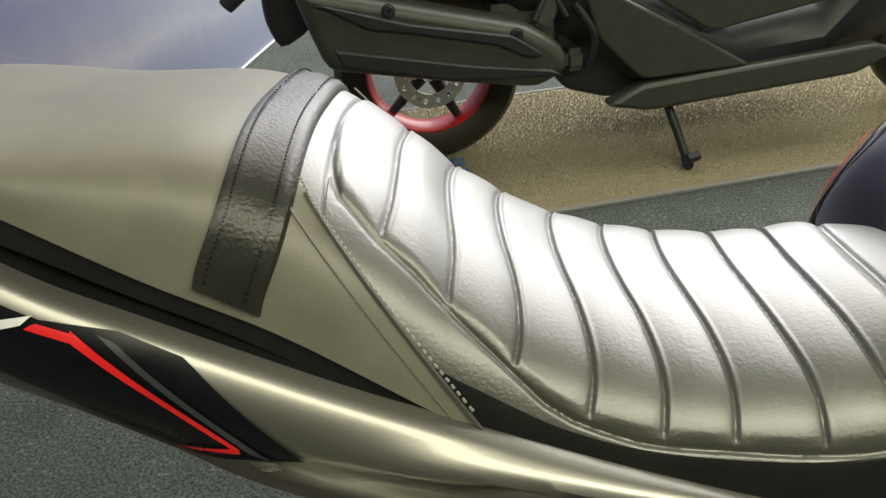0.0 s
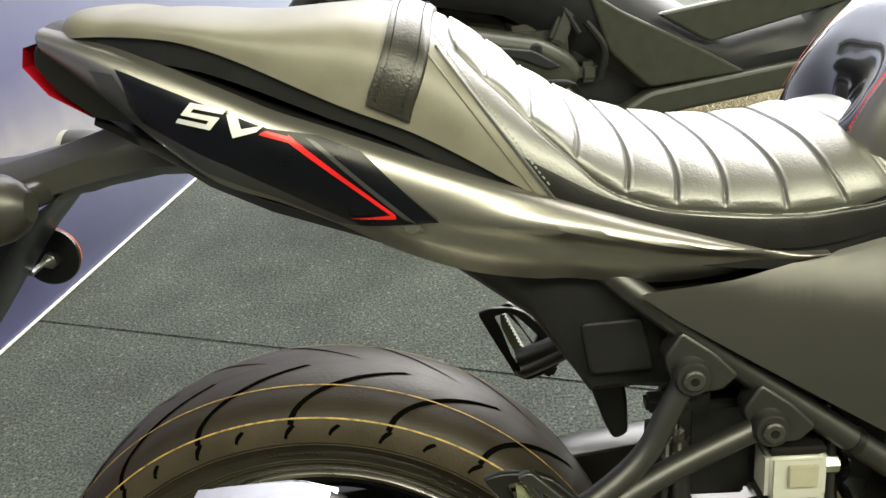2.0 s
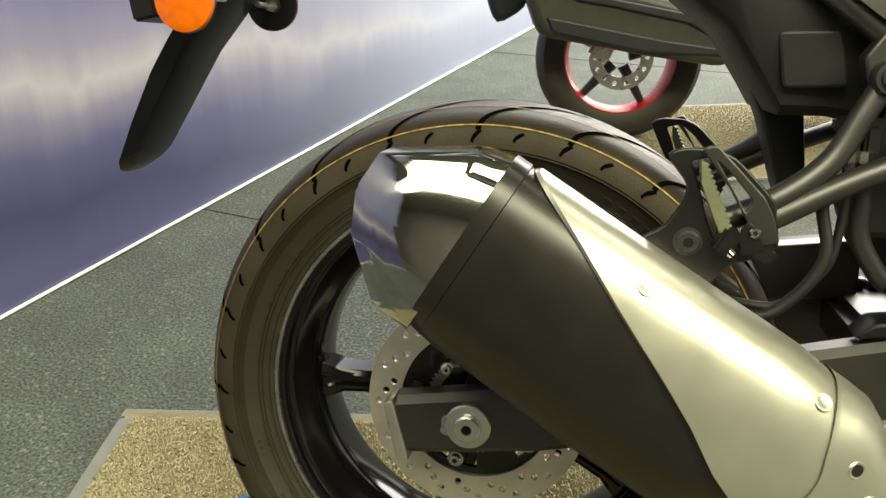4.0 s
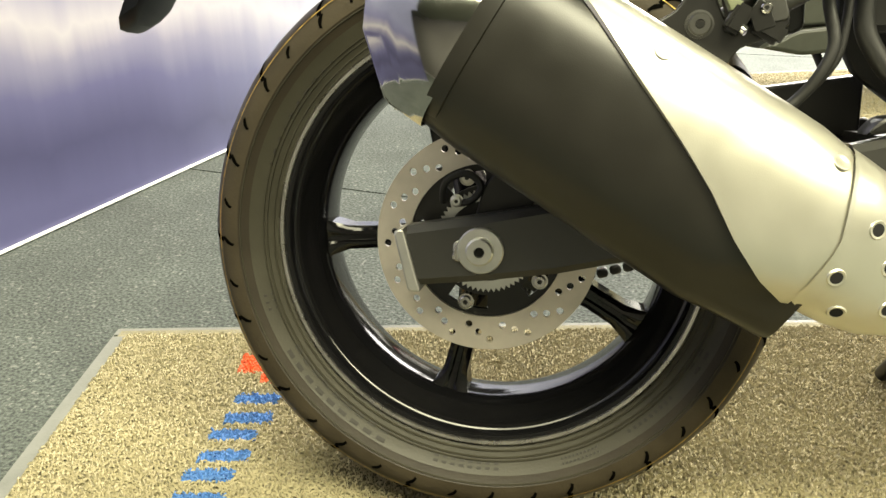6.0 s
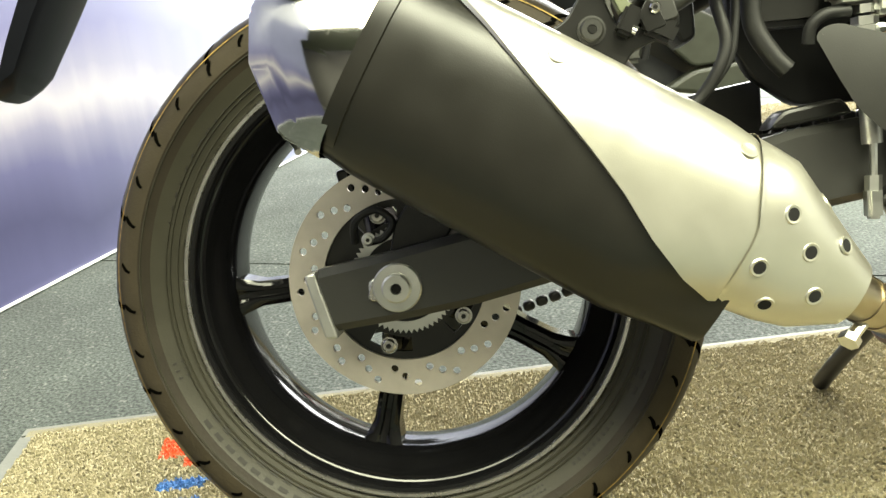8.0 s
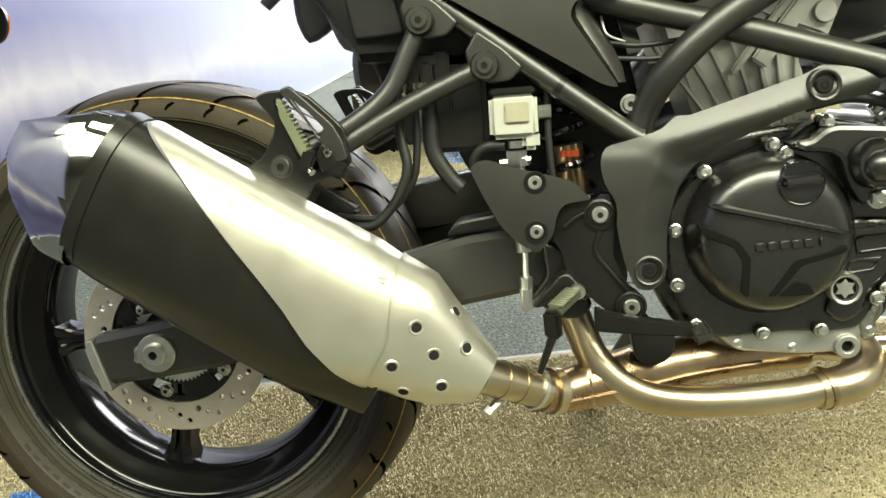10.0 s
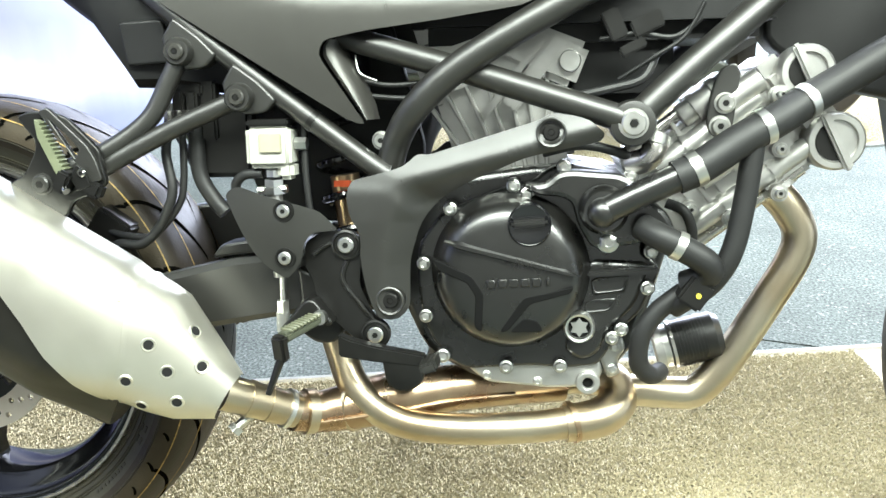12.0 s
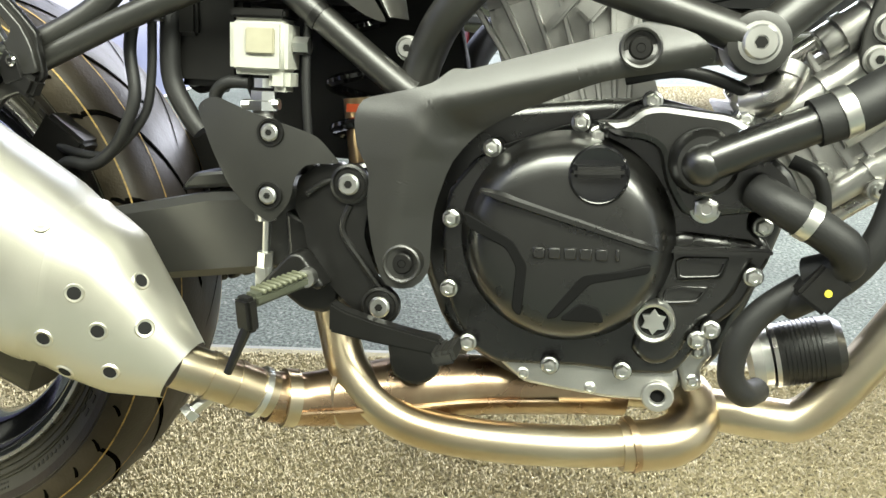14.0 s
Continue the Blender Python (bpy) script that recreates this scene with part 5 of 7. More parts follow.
def side_cover():
    pts = [(0.318, 0.772), (0.350, 0.748), (0.556, 0.616), (0.576, 0.610), (0.524, 0.690), (0.530, 0.706), (0.578, 0.715), (0.66, 0.724), (0.754, 0.737), (0.86, 0.79), (0.90, 0.85), (0.66, 0.866), (0.61, 0.848), (0.545, 0.805), (0.473, 0.792), (0.40, 0.779)]

    def lift(x, z):
        """Flat below, leaning inwards above a soft crease that falls towards the front."""
        d = z - float(np.interp(x, (0.32, 0.39, 0.44, 0.52, 0.62, 0.90), (0.790, 0.776, 0.763, 0.748, 0.744, 0.75))) + 0.006
        bend = 0.0 if d <= 0 else 0.42 * d * d / (d + 0.016)
        return 0.006 + 0.008 * (1 - ((z - 0.69) / 0.10) ** 2) * (z < 0.79) - min(bend, 0.034) - 0.008 * max(0.0, (x - 0.55) / 0.3) ** 2

    me = mesh_of(sculpt(rnd(pts, 0.008), -0.122, -0.140, 0.006, lift, 0.008))
    c = part("side_cover", me, GREY_PANEL, moto, "satin grey side cover below the seat")
    part("side_cover_left", mirrored(me), GREY_PANEL, moto)
    # flange turned inwards along the forward edge
    bm = bmesh.new()
    rows = []
    for x, z, w in ((0.5325, 0.7075, 0.6), (0.5265, 0.7000, 0.9), (0.5265, 0.6890, 1.1), (0.534, 0.676, 1.1), (0.548, 0.655, 1.0), (0.562, 0.633, 0.8), (0.5725, 0.6165, 0.5)):
        rows.append([(x + w * dx, y, z) for dx, y in ((-0.001, -0.134), (0.001, -0.141), (0.005, -0.1435), (0.011, -0.141), (0.019, -0.131), (0.025, -0.118), (0.024, -0.112))])
    loft(bm, rows)
    part("inner_lip", bm, GREY_PANEL, c)


side_cover()


def frame_tubes():
    def pair(name, pts, r, mat=None, label="", seg=14):
        bm = bmesh.new()
        tube(bm, [(x, y, z) for x, y, z in pts], r, seg)
        o = part(name, bm, mat or FRAME, moto, label)
        part(name, mirrored(o.data), mat or FRAME, moto)
        return o

    pair("frame_tube", [(0.590, -0.122, 0.530), (0.604, -0.126, 0.585), (0.633, -0.146, 0.630), (0.687, -0.150, 0.676), (0.791, -0.145, 0.735), (0.90, -0.12, 0.79), (1.02, -0.06, 0.85)], 0.0165, label="satin black trellis frame tube")
    pair("frame_tube", [(0.690, -0.132, 0.669), (0.740, -0.143, 0.652), (0.868, -0.147, 0.610)], 0.0150)
    pair("frame_tube", [(0.545, -0.12, 0.712), (0.60, -0.13, 0.695), (0.690, -0.142, 0.668)], 0.0145)
    pair("frame_tube", [(0.872, -0.145, 0.607), (0.93, -0.13, 0.660), (1.013, -0.105, 0.730), (1.09, -0.06, 0.80)], 0.0165)
    pair("subframe_tube", [(0.598, -0.135, 0.553), (0.583, -0.136, 0.561), (0.499, -0.136, 0.625), (0.396, -0.136, 0.705), (0.330, -0.130, 0.758), (0.285, -0.108, 0.794)], 0.0125)
    bm = bmesh.new()
    tube(bm, [(0.507, -0.136, 0.6185), (0.513, -0.136, 0.614)], 0.0135, 14)
    part("cable_tie", bm, SATIN_BLACK, moto)
    a = pair("footrest_stay", [(0.362, -0.147, 0.698), (0.345, -0.15, 0.665), (0.321, -0.156, 0.623), (0.277, -0.168, 0.590), (0.228, -0.178, 0.568)], 0.0110)
    b = pair("footrest_stay", [(0.430, -0.147, 0.645), (0.341, -0.158, 0.607), (0.246, -0.175, 0.557), (0.232, -0.178, 0.552)], 0.0110)
    for x, z in ((0.362, 0.698), (0.430, 0.645)):
        bm = bmesh.new()
        lathe(bm, [(0.0, -0.130), (0.0165, -0.130), (0.0165, -0.160), (0.014, -0.164), (0.0, -0.164)], x, z, 20)
        boss = part("stay_boss", bm, FRAME, moto)
        bolt("stay_bolt", x, z, -0.163, 0.0095, boss, GREY_PANEL, 0.005, False)
        part("stay_gusset", plate([rnd([(x - 0.022, z + 0.016), (x - 0.007, z + 0.039), (x + 0.021, z + 0.018), (x + 0.042, z - 0.004), (x + 0.028, z - 0.018), (x + 0.004, z - 0.020), (x - 0.016, z - 0.006)], 0.004)], -0.126, -0.151, 0.003, 2), FRAME, moto)
    # passenger footrest plates, one on each side
    ol = rnd([(0.1786, 0.6291), (0.1941, 0.6348), (0.2211, 0.6345), (0.2380, 0.6276), (0.2600, 0.606), (0.2755, 0.5887), (0.2755, 0.578), (0.2813, 0.5511), (0.263, 0.5399), (0.2385, 0.5311), (0.2271, 0.5134), (0.2146, 0.5131), (0.1998, 0.5193), (0.1491, 0.5441), (0.1639, 0.554), (0.1821, 0.564), (0.1977, 0.5897), (0.1986, 0.6023), (0.186, 0.6179)], 0.006)
    hole = rnd([(0.2001, 0.623), (0.2174, 0.6275), (0.2274, 0.6225), (0.2440, 0.6050), (0.2600, 0.5861), (0.2517, 0.5797), (0.2564, 0.5671), (0.2358, 0.5426), (0.228, 0.5488), (0.2184, 0.5709), (0.2089, 0.6024)], 0.003)
    me = plate([ol, hole], -0.184, -0.192, 0.002, 2)
    teeth = [(0.2182, 0.6317), (0.2221, 0.6293)]
    for k in range(12):
        t = (k + 0.5) / 12
        teeth += [(0.2221 + 0.0259 * t + 0.0022, 0.6293 - 0.0568 * t + 0.001), (0.2221 + 0.0259 * (t + 0.02), 0.6293 - 0.0568 * (t + 0.03))]
    teeth += [(0.248, 0.5725), (0.2390, 0.5690), (0.2325, 0.583), (0.2200, 0.6120)]
    peg = plate([[(x - 0.011, z - 0.006) for x, z in teeth]], -0.186, -0.204, 0.0006)
    limb = plate([rnd([(0.2080, 0.6345), (0.2201, 0.6390), (0.2407, 0.6185), (0.2640, 0.5950), (0.2730, 0.578), (0.2790, 0.556), (0.2640, 0.552), (0.2510, 0.572), (0.2346, 0.6004)], 0.004), rnd([(0.2220, 0.6245), (0.2374, 0.611), (0.2545, 0.5911), (0.2490, 0.5810), (0.2370, 0.6000)], 0.002)], -0.190, -0.198, 0.0015, 2)
    block = bmesh.new()
    blob(block, (0.2345, -0.197, 0.5555), (0.016, 0.026, 0.026), Matrix.Rotation(radians(28), 4, "Y"), 0.003)
    blob(block, (0.262, -0.192, 0.548), (0.030, 0.018, 0.020), Matrix.Rotation(radians(28), 4, "Y"), 0.004)
    cheek = plate([rnd([(0.2514, 0.5746), (0.2598, 0.5672), (0.2669, 0.5496), (0.2496, 0.5441), (0.2430, 0.560)], 0.002)], -0.197, -0.202, 0.0008)
    pl = part("footrest_plate", me, SATIN_BLACK, moto, "black passenger footrest plate with folded peg")
    pieces = [part("passenger_peg", peg, GRIP_GREEN, pl, "folded dark green toothed passenger peg"), part("plate_limb", limb, FRAME, pl), part("peg_hinge", block, SATIN_BLACK, pl), part("hinge_cheek", cheek, SATIN_BLACK, pl)]
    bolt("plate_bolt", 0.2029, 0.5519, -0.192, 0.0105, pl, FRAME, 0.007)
    bolt("hinge_pin", 0.2573, 0.5650, -0.202, 0.0052, pl, CHROME, 0.003, False)
    pin = bmesh.new()
    tube(pin, [(0.2355, -0.205, 0.5485), (0.2405, -0.208, 0.5445)], 0.0042, 10)
    part("hinge_spring", pin, CHROME, pl)
    far = rnd([(0.1786, 0.6291), (0.1941, 0.6348), (0.2211, 0.6345), (0.2380, 0.6276), (0.2600, 0.606), (0.2755, 0.5887), (0.2755, 0.578), (0.2813, 0.5511), (0.263, 0.5399), (0.2385, 0.5311), (0.2240, 0.5380), (0.2080, 0.570), (0.1945, 0.596)], 0.006)
    left = part("footrest_plate_left", mirrored(plate([far, hole], -0.184, -0.192, 0.002, 2)), SATIN_BLACK, moto, "black passenger footrest plate with folded peg")
    for o in pieces:
        part(o.name.split(".")[0], mirrored(o.data), o.data.materials[0], left)


frame_tubes()


def pivot_area():
    # large grey frame casting with its arm towards the cylinder head
    ol = [(0.5560, 0.5480), (0.5849, 0.5545), (0.6174, 0.5630), (0.6336, 0.5775), (0.6464, 0.5760), (0.7714, 0.6125), (0.7880, 0.6220), (0.8263, 0.6122), (0.8430, 0.5965), (0.8390, 0.5880), (0.7565, 0.5720), (0.6877, 0.5430), (0.6557, 0.5240), (0.6350, 0.4990), (0.6215, 0.455), (0.6200, 0.3990), (0.6080, 0.3850), (0.5840, 0.3874), (0.5715, 0.4209), (0.5650, 0.4608), (0.5672, 0.4872), (0.5535, 0.5067), (0.5500, 0.5327)]

    def over(q):
        return 0.5 * (q + math.sqrt(q * q + 0.006 ** 2))

    def fold(x, z):
        # the arm is roof-shaped, its fold low on the face; on the leg the fold turns downwards
        zf = 0.5460 + (x - 0.6247) * 0.262
        arm = -0.55 * over(z - zf) - 0.80 * min(0.03, over(zf - z))
        xf = float(np.interp(z, (0.40, 0.45, 0.50, 0.546), (0.588, 0.592, 0.602, 0.6247)))
        leg = -0.15 * over(xf - x) - 0.60 * over(x - xf) - 0.30 * over(z - 0.535)
        k = max(0.0, min(1.0, (x - 0.610 + z - 0.520) / 0.06))
        k = k * k * (3 - 2 * k)
        return 0.012 + arm * k + leg * (1 - k)

    me = mesh_of(sculpt(rnd(ol, 0.012), -0.104, -0.156, 0.006, fold, 0.004))
    p = part("frame_casting", me, FRAME, moto, "satin dark grey cast frame section")
    part("frame_casting_left", mirrored(me), FRAME, moto)
    for x, z in ((0.599, 0.409), (0.784, 0.599)):
        bm = bmesh.new()
        lathe(bm, [(0.0170, -0.150), (0.0170, -0.1670), (0.0155, -0.1680), (0.0135, -0.1670), (0.0130, -0.1605), (0.0, -0.1605)], x, z, 28)
        part("bolt_recess", bm, FRAME, p)
        bolt("casting_bolt", x, z, -0.1605, 0.0095, p, SATIN_BLACK, 0.005, False)
    bm = bmesh.new()
    lathe(bm, [(0.0, -0.10), (0.024, -0.10), (0.026, -0.15), (0.024, -0.158), (0.016, -0.160), (0.0, -0.160)], 0.873, 0.607, 32)
    boss = part("engine_mount", bm, FRAME, moto)
    bolt("mount_bolt", 0.873, 0.607, -0.159, 0.0135, boss, ZINC, 0.008)
    # heel guard with its two bolts and the footrest hanger
    hg = rnd([(0.4060, 0.5328), (0.4135, 0.5405), (0.4257, 0.5430), (0.4608, 0.5310), (0.5004, 0.5200), (0.5201, 0.5137), (0.5329, 0.4990), (0.5400, 0.4913), (0.5094, 0.4891), (0.5003, 0.4778), (0.4956, 0.4545), (0.4843, 0.441), (0.4773, 0.4342), (0.4574, 0.4459), (0.4379, 0.467), (0.4222, 0.4967)], 0.008)
    h = part("heel_guard", sculpt(hg, -0.150, -0.162, 0.006, lambda x, z: 0.004 - 1.6 * (x - 0.47) ** 2 - 1.2 * (z - 0.492) ** 2), FRAME, moto, "dark grey heel guard plate")
    for x, z in ((0.478, 0.515), (0.477, 0.460)):
        bm = bmesh.new()
        lathe(bm, [(0.0125, -0.1655), (0.0120, -0.1672), (0.0100, -0.1672), (0.0095, -0.1655), (0.0, -0.1655)], x, z, 24)
        part("bolt_ring", bm, SATIN_BLACK, h)
        bolt("guard_bolt", x, z, -0.1655, 0.0078, h, ZINC, 0.005, False)
    hang = rnd([(0.4973, 0.476), (0.5165, 0.4876), (0.5367, 0.4898), (0.5567, 0.490), (0.5683, 0.4769), (0.5639, 0.4536), (0.5606, 0.4268), (0.5747, 0.3933), (0.5913, 0.380), (0.5957, 0.3597), (0.5806, 0.3489), (0.5638, 0.3519), (0.5404, 0.3719), (0.5205, 0.392), (0.5075, 0.4122), (0.5047, 0.4325), (0.4949, 0.4458)], 0.007)
    k = part("footrest_hanger", sculpt(hang, -0.130, -0.150, 0.005, lambda x, z: 0.004 * math.cos((x - 0.545) * 40)), SATIN_BLACK, moto, "black cast footrest hanger")
    part("hanger_web", plate([rnd([(0.482, 0.444), (0.508, 0.4325), (0.524, 0.392), (0.538, 0.366), (0.524, 0.350), (0.502, 0.350), (0.465, 0.376), (0.486, 0.402)], 0.006)], -0.118, -0.140, 0.004, 2), SATIN_BLACK, k)
    rib = [(0.548, 0.455), (0.542, 0.432), (0.560, 0.405), (0.582, 0.378)]
    bm = bmesh.new()
    tube(bm, [(x, -0.154, z) for x, z in rib], 0.0032, 8)
    tube(bm, [(0.508, -0.154, 0.462), (0.525, -0.154, 0.474), (0.545, -0.154, 0.478)], 0.003, 8)
    part("hanger_rib", bm, SATIN_BLACK, k)
    for x, z in ((0.548, 0.474), (0.579, 0.367)):
        bm = bmesh.new()
        lathe(bm, [(0.0175, -0.150), (0.0175, -0.158), (0.0150, -0.159), (0.0135, -0.157), (0.0, -0.157)], x, z, 28)
        part("hanger_boss", bm, SATIN_BLACK, k)
        bolt("hanger_bolt", x, z, -0.157, 0.0095, k, ZINC, 0.006, False)
    # footrest: triangular bracket, grooved peg
    part("peg_bracket", plate([rnd([(0.4671, 0.3755), (0.5000, 0.4113), (0.5100, 0.4130), (0.5337, 0.3851), (0.5256, 0.3800), (0.5054, 0.3960), (0.4772, 0.3740)], 0.004)], -0.150, -0.176, 0.003, 2), SATIN_BLACK, k)
    a, b = Vector((0.5165, -0.178, 0.3915)), Vector((0.4890, -0.235, 0.3830))
    d = b - a
    rot = d.to_track_quat("Y", "Z").to_matrix().to_4x4()
    bm = bmesh.new()
    blob(bm, a + d * 0.5, (0.017, d.length, 0.011), rot, 0.003)
    peg = part("rider_peg", bm, PEG, k, "narrow ribbed rider footrest peg")
    for i in range(9):
        bm = bmesh.new()
        blob(bm, a + d * (0.12 + 0.09 * i) + Vector((0, 0, 0.006)), (0.018, 0.0034, 0.004), rot, 0.001, 1)
        part("tread_rib", bm, RIB, peg)
    bm = bmesh.new()
    blob(bm, b + Vector((0, -0.004, -0.010)), (0.018, 0.012, 0.030), rot, 0.003)
    tube(bm, [b + Vector((0, -0.004, -0.022)), b + Vector((-0.016, -0.006, -0.062))], [0.0050, 0.0035], 8)
    part("peg_feeler", bm, SATIN_BLACK, peg)
    bm = bmesh.new()
    lathe(bm, [(0, -0.186), (0.008, -0.186), (0.0085, -0.184), (0.0085, -0.176), (0, -0.176)], 0.5190, 0.3930, 16)
    part("peg_pin", bm, ZINC, peg)
    # brake pedal
    bm = bmesh.new()
    rings = []
    for x, z, h, y in ((0.537, 0.357, 0.0135, -0.165), (0.550, 0.3540, 0.0115, -0.168), (0.580, 0.3500, 0.0095, -0.174), (0.625, 0.3465, 0.0075, -0.182), (0.642, 0.3455, 0.0070, -0.186)):
        rings.append([(x, y - 0.008, z - h), (x, y - 0.008, z + h), (x, y + 0.008, z + h), (x, y + 0.008, z - h)])
    loft(bm, rings)
    bmesh.ops.bevel(bm, geom=bm.edges[:], offset=0.002, segments=2, affect="EDGES")
    pd = part("brake_pedal", bm, SATIN_BLACK, moto, "black rear brake pedal")
    bm = bmesh.new()
    blob(bm, (0.648, -0.198, 0.3445), (0.020, 0.036, 0.012), Matrix.Rotation(radians(-18), 4, "Y"), 0.003)
    for i in range(4):
        blob(bm, (0.640 + 0.005 * i, -0.198, 0.347 + 0.0016 * i), (0.0025, 0.034, 0.004), Matrix.Rotation(radians(-18), 4, "Y"), 0)
    part("pedal_pad", bm, FRAME, pd)
    part("pedal_guard", plate([rnd([(0.578, 0.335), (0.63, 0.335), (0.632, 0.300), (0.61, 0.284), (0.585, 0.292)], 0.012)], -0.11, -0.13, 0.003), SATIN_BLACK, moto)
    # rear brake cylinder, push rod and fluid bottle
    bm = bmesh.new()
    tube(bm, [(0.462, -0.135, 0.432), (0.458, -0.135, 0.545)], 0.0095, 14)
    mc = part("brake_cylinder", bm, ALU, moto, "alloy rear brake cylinder")
    bm = bmesh.new()
    tube(bm, [(0.463, -0.135, 0.432), (0.462, -0.135, 0.395)], 0.0038, 8)
    tube(bm, [(0.462, -0.135, 0.402), (0.461, -0.135, 0.372)], 0.0078, 6)
    blob(bm, (0.461, -0.135, 0.376), (0.014, 0.016, 0.03), bev=0.003)
    part("push_rod", bm, ZINC, mc)
    bm = bmesh.new()
    for z, r in ((0.545, 0.012), (0.556, 0.009), (0.536, 0.014)):
        tube(bm, [(0.459, -0.135, z - 0.004), (0.459, -0.135, z + 0.004)], r, 6)
    tube(bm, [(0.44, -0.137, 0.536), (0.475, -0.137, 0.538)], 0.005, 8)
    part("banjo_fitting", bm, ZINC, mc)
    bm = bmesh.new()
    tube(bm, [(0.446, -0.135, 0.556), (0.425, -0.135, 0.555), (0.412, -0.132, 0.545), (0.41, -0.128, 0.53)], 0.006, 10)
    part("fluid_hose", bm, HOSE, mc)
    bm = bmesh.new()
    blob(bm, (0.458, -0.13, 0.588), (0.054, 0.040, 0.050), bev=0.006, seg=3)
    blob(bm, (0.476, -0.13, 0.560), (0.020, 0.030, 0.022), bev=0.005)
    res = part("fluid_bottle", bm, CLEAR, moto, "translucent white brake fluid bottle")
    bm = bmesh.new()
    blob(bm, (0.458, -0.13, 0.6155), (0.050, 0.038, 0.008), bev=0.002)
    part("cap", bm, SATIN_BLACK, res)
    bm = bmesh.new()
    blob(bm, (0.462, -0.1512, 0.592), (0.026, 0.004, 0.022), bev=0.001)
    part("level_window", bm, pm("label_cream", (0.36, 0.34, 0.25), 0.5), res)
    bm = bmesh.new()
    tube(bm, [(0.486, -0.13, 0.590), (0.50, -0.13, 0.590)], 0.008, 6)
    part("bottle_bolt", bm, ZINC, res)
    # damper with coil spring
    bm = bmesh.new()
    tube(bm, [(0.535, -0.03, 0.42), (0.520, -0.03, 0.545)], 0.019, 16)
    sh = part("shock_absorber", bm, GOLD, moto, "copper-toned damper with black coil spring")
    bm = bmesh.new()
    pts = []
    for i in range(60):
        a = i / 60 * 2 * math.pi * 6
        c = Vector((0.537, -0.03, 0.40)).lerp(Vector((0.505, -0.03, 0.66)), i / 59)
        pts.append(c + Vector((0.030 * math.cos(a), 0.030 * math.sin(a), 0)))
    tube(bm, pts, 0.0055, 8, 3)
    part("spring", bm, GLOSS_BLACK, sh)
    bm = bmesh.new()
    blob(bm, (0.522, -0.052, 0.535), (0.022, 0.002, 0.008), bev=0)
    part("warning_label", bm, ORANGE, sh)
    # brake hose loop and wiring by the subframe
    for nm, pts, r in (("brake_hose", [(0.334, -0.125, 0.640), (0.331, -0.13, 0.61), (0.326, -0.13, 0.58), (0.333, -0.135, 0.54), (0.3245, -0.135, 0.513), (0.308, -0.13, 0.489), (0.285, -0.13, 0.471), (0.256, -0.125, 0.471), (0.241, -0.12, 0.462)], 0.0060), ("brake_hose", [(0.3445, -0.12, 0.640), (0.346, -0.125, 0.606), (0.3440, -0.125, 0.553), (0.335, -0.125, 0.518), (0.300, -0.125, 0.482), (0.262, -0.12, 0.480), (0.235, -0.11, 0.485)], 0.0045), ("wiring_loom", [(0.362, -0.115, 0.640), (0.361, -0.12, 0.593), (0.363, -0.12, 0.553), (0.379, -0.12, 0.523), (0.392, -0.12, 0.508)], 0.0098), ("cable", [(0.497, -0.125, 0.62), (0.496, -0.128, 0.56), (0.500, -0.128, 0.50)], 0.004)):
        bm = bmesh.new()
        tube(bm, pts, r, 10)
        part(nm, bm, HOSE, moto)
    bm = bmesh.new()
    for c, s in (((0.352, -0.118, 0.655), (0.045, 0.02, 0.014)), ((0.345, -0.12, 0.642), (0.014, 0.022, 0.03)), ((0.362, -0.12, 0.638), (0.014, 0.022, 0.034)), ((0.378, -0.112, 0.63), (0.02, 0.02, 0.07))):
        blob(bm, c, s, bev=0.003)
    cb = part("connector_block", bm, SATIN_BLACK, moto)
    for x in (0.334, 0.345, 0.356):
        bm = bmesh.new()
        tube(bm, [(x, -0.131, 0.632), (x, -0.131, 0.622)], 0.0065, 6)
        tube(bm, [(x, -0.131, 0.622), (x, -0.131, 0.606)], 0.0045, 8)
        part("hose_fitting", bm, STEEL, cb)
    # hugger clip plates behind the tyre
    bm = bmesh.new()
    blob(bm, (0.235, -0.10, 0.487), (0.05, 0.03, 0.04), Matrix.Rotation(radians(35), 4, "Y"), 0.004)
    part("hose_guide", bm, SATIN_BLACK, moto)
    # chain, both runs
    for z0, z1, n in ((AZ + 0.104, 0.465, 34), (AZ - 0.104, 0.385, 34)):
        bm = bmesh.new()
        for i in range(n):
            t = i / (n - 1)
            c = Vector((AX + 0.54 * t, 0.088, z0 + (z1 - z0) * t))
            blob(bm, c, (0.0145, 0.012 if i % 2 else 0.018, 0.012), Matrix.Rotation(-math.atan2(z1 - z0, 0.54), 4, "Y"), 0.003, 1)
        part("chain", bm, CHAIN, moto, "dark steel drive chain")
    part("inner_mudguard", plate([rnd([(0.372, 0.74), (0.372, 0.56), (0.392, 0.515), (0.44, 0.478), (0.61, 0.478), (0.62, 0.58), (0.58, 0.74)], 0.01)], 0.01, 0.03, 0.004), PLASTIC, moto)
    part("chain_guard", plate([rnd([(-0.09, 0.45), (0.10, 0.470), (0.42, 0.515), (0.42, 0.445), (0.10, 0.412), (-0.08, 0.405)], 0.006)], 0.060, 0.11, 0.004), SATIN_BLACK, moto)


pivot_area()


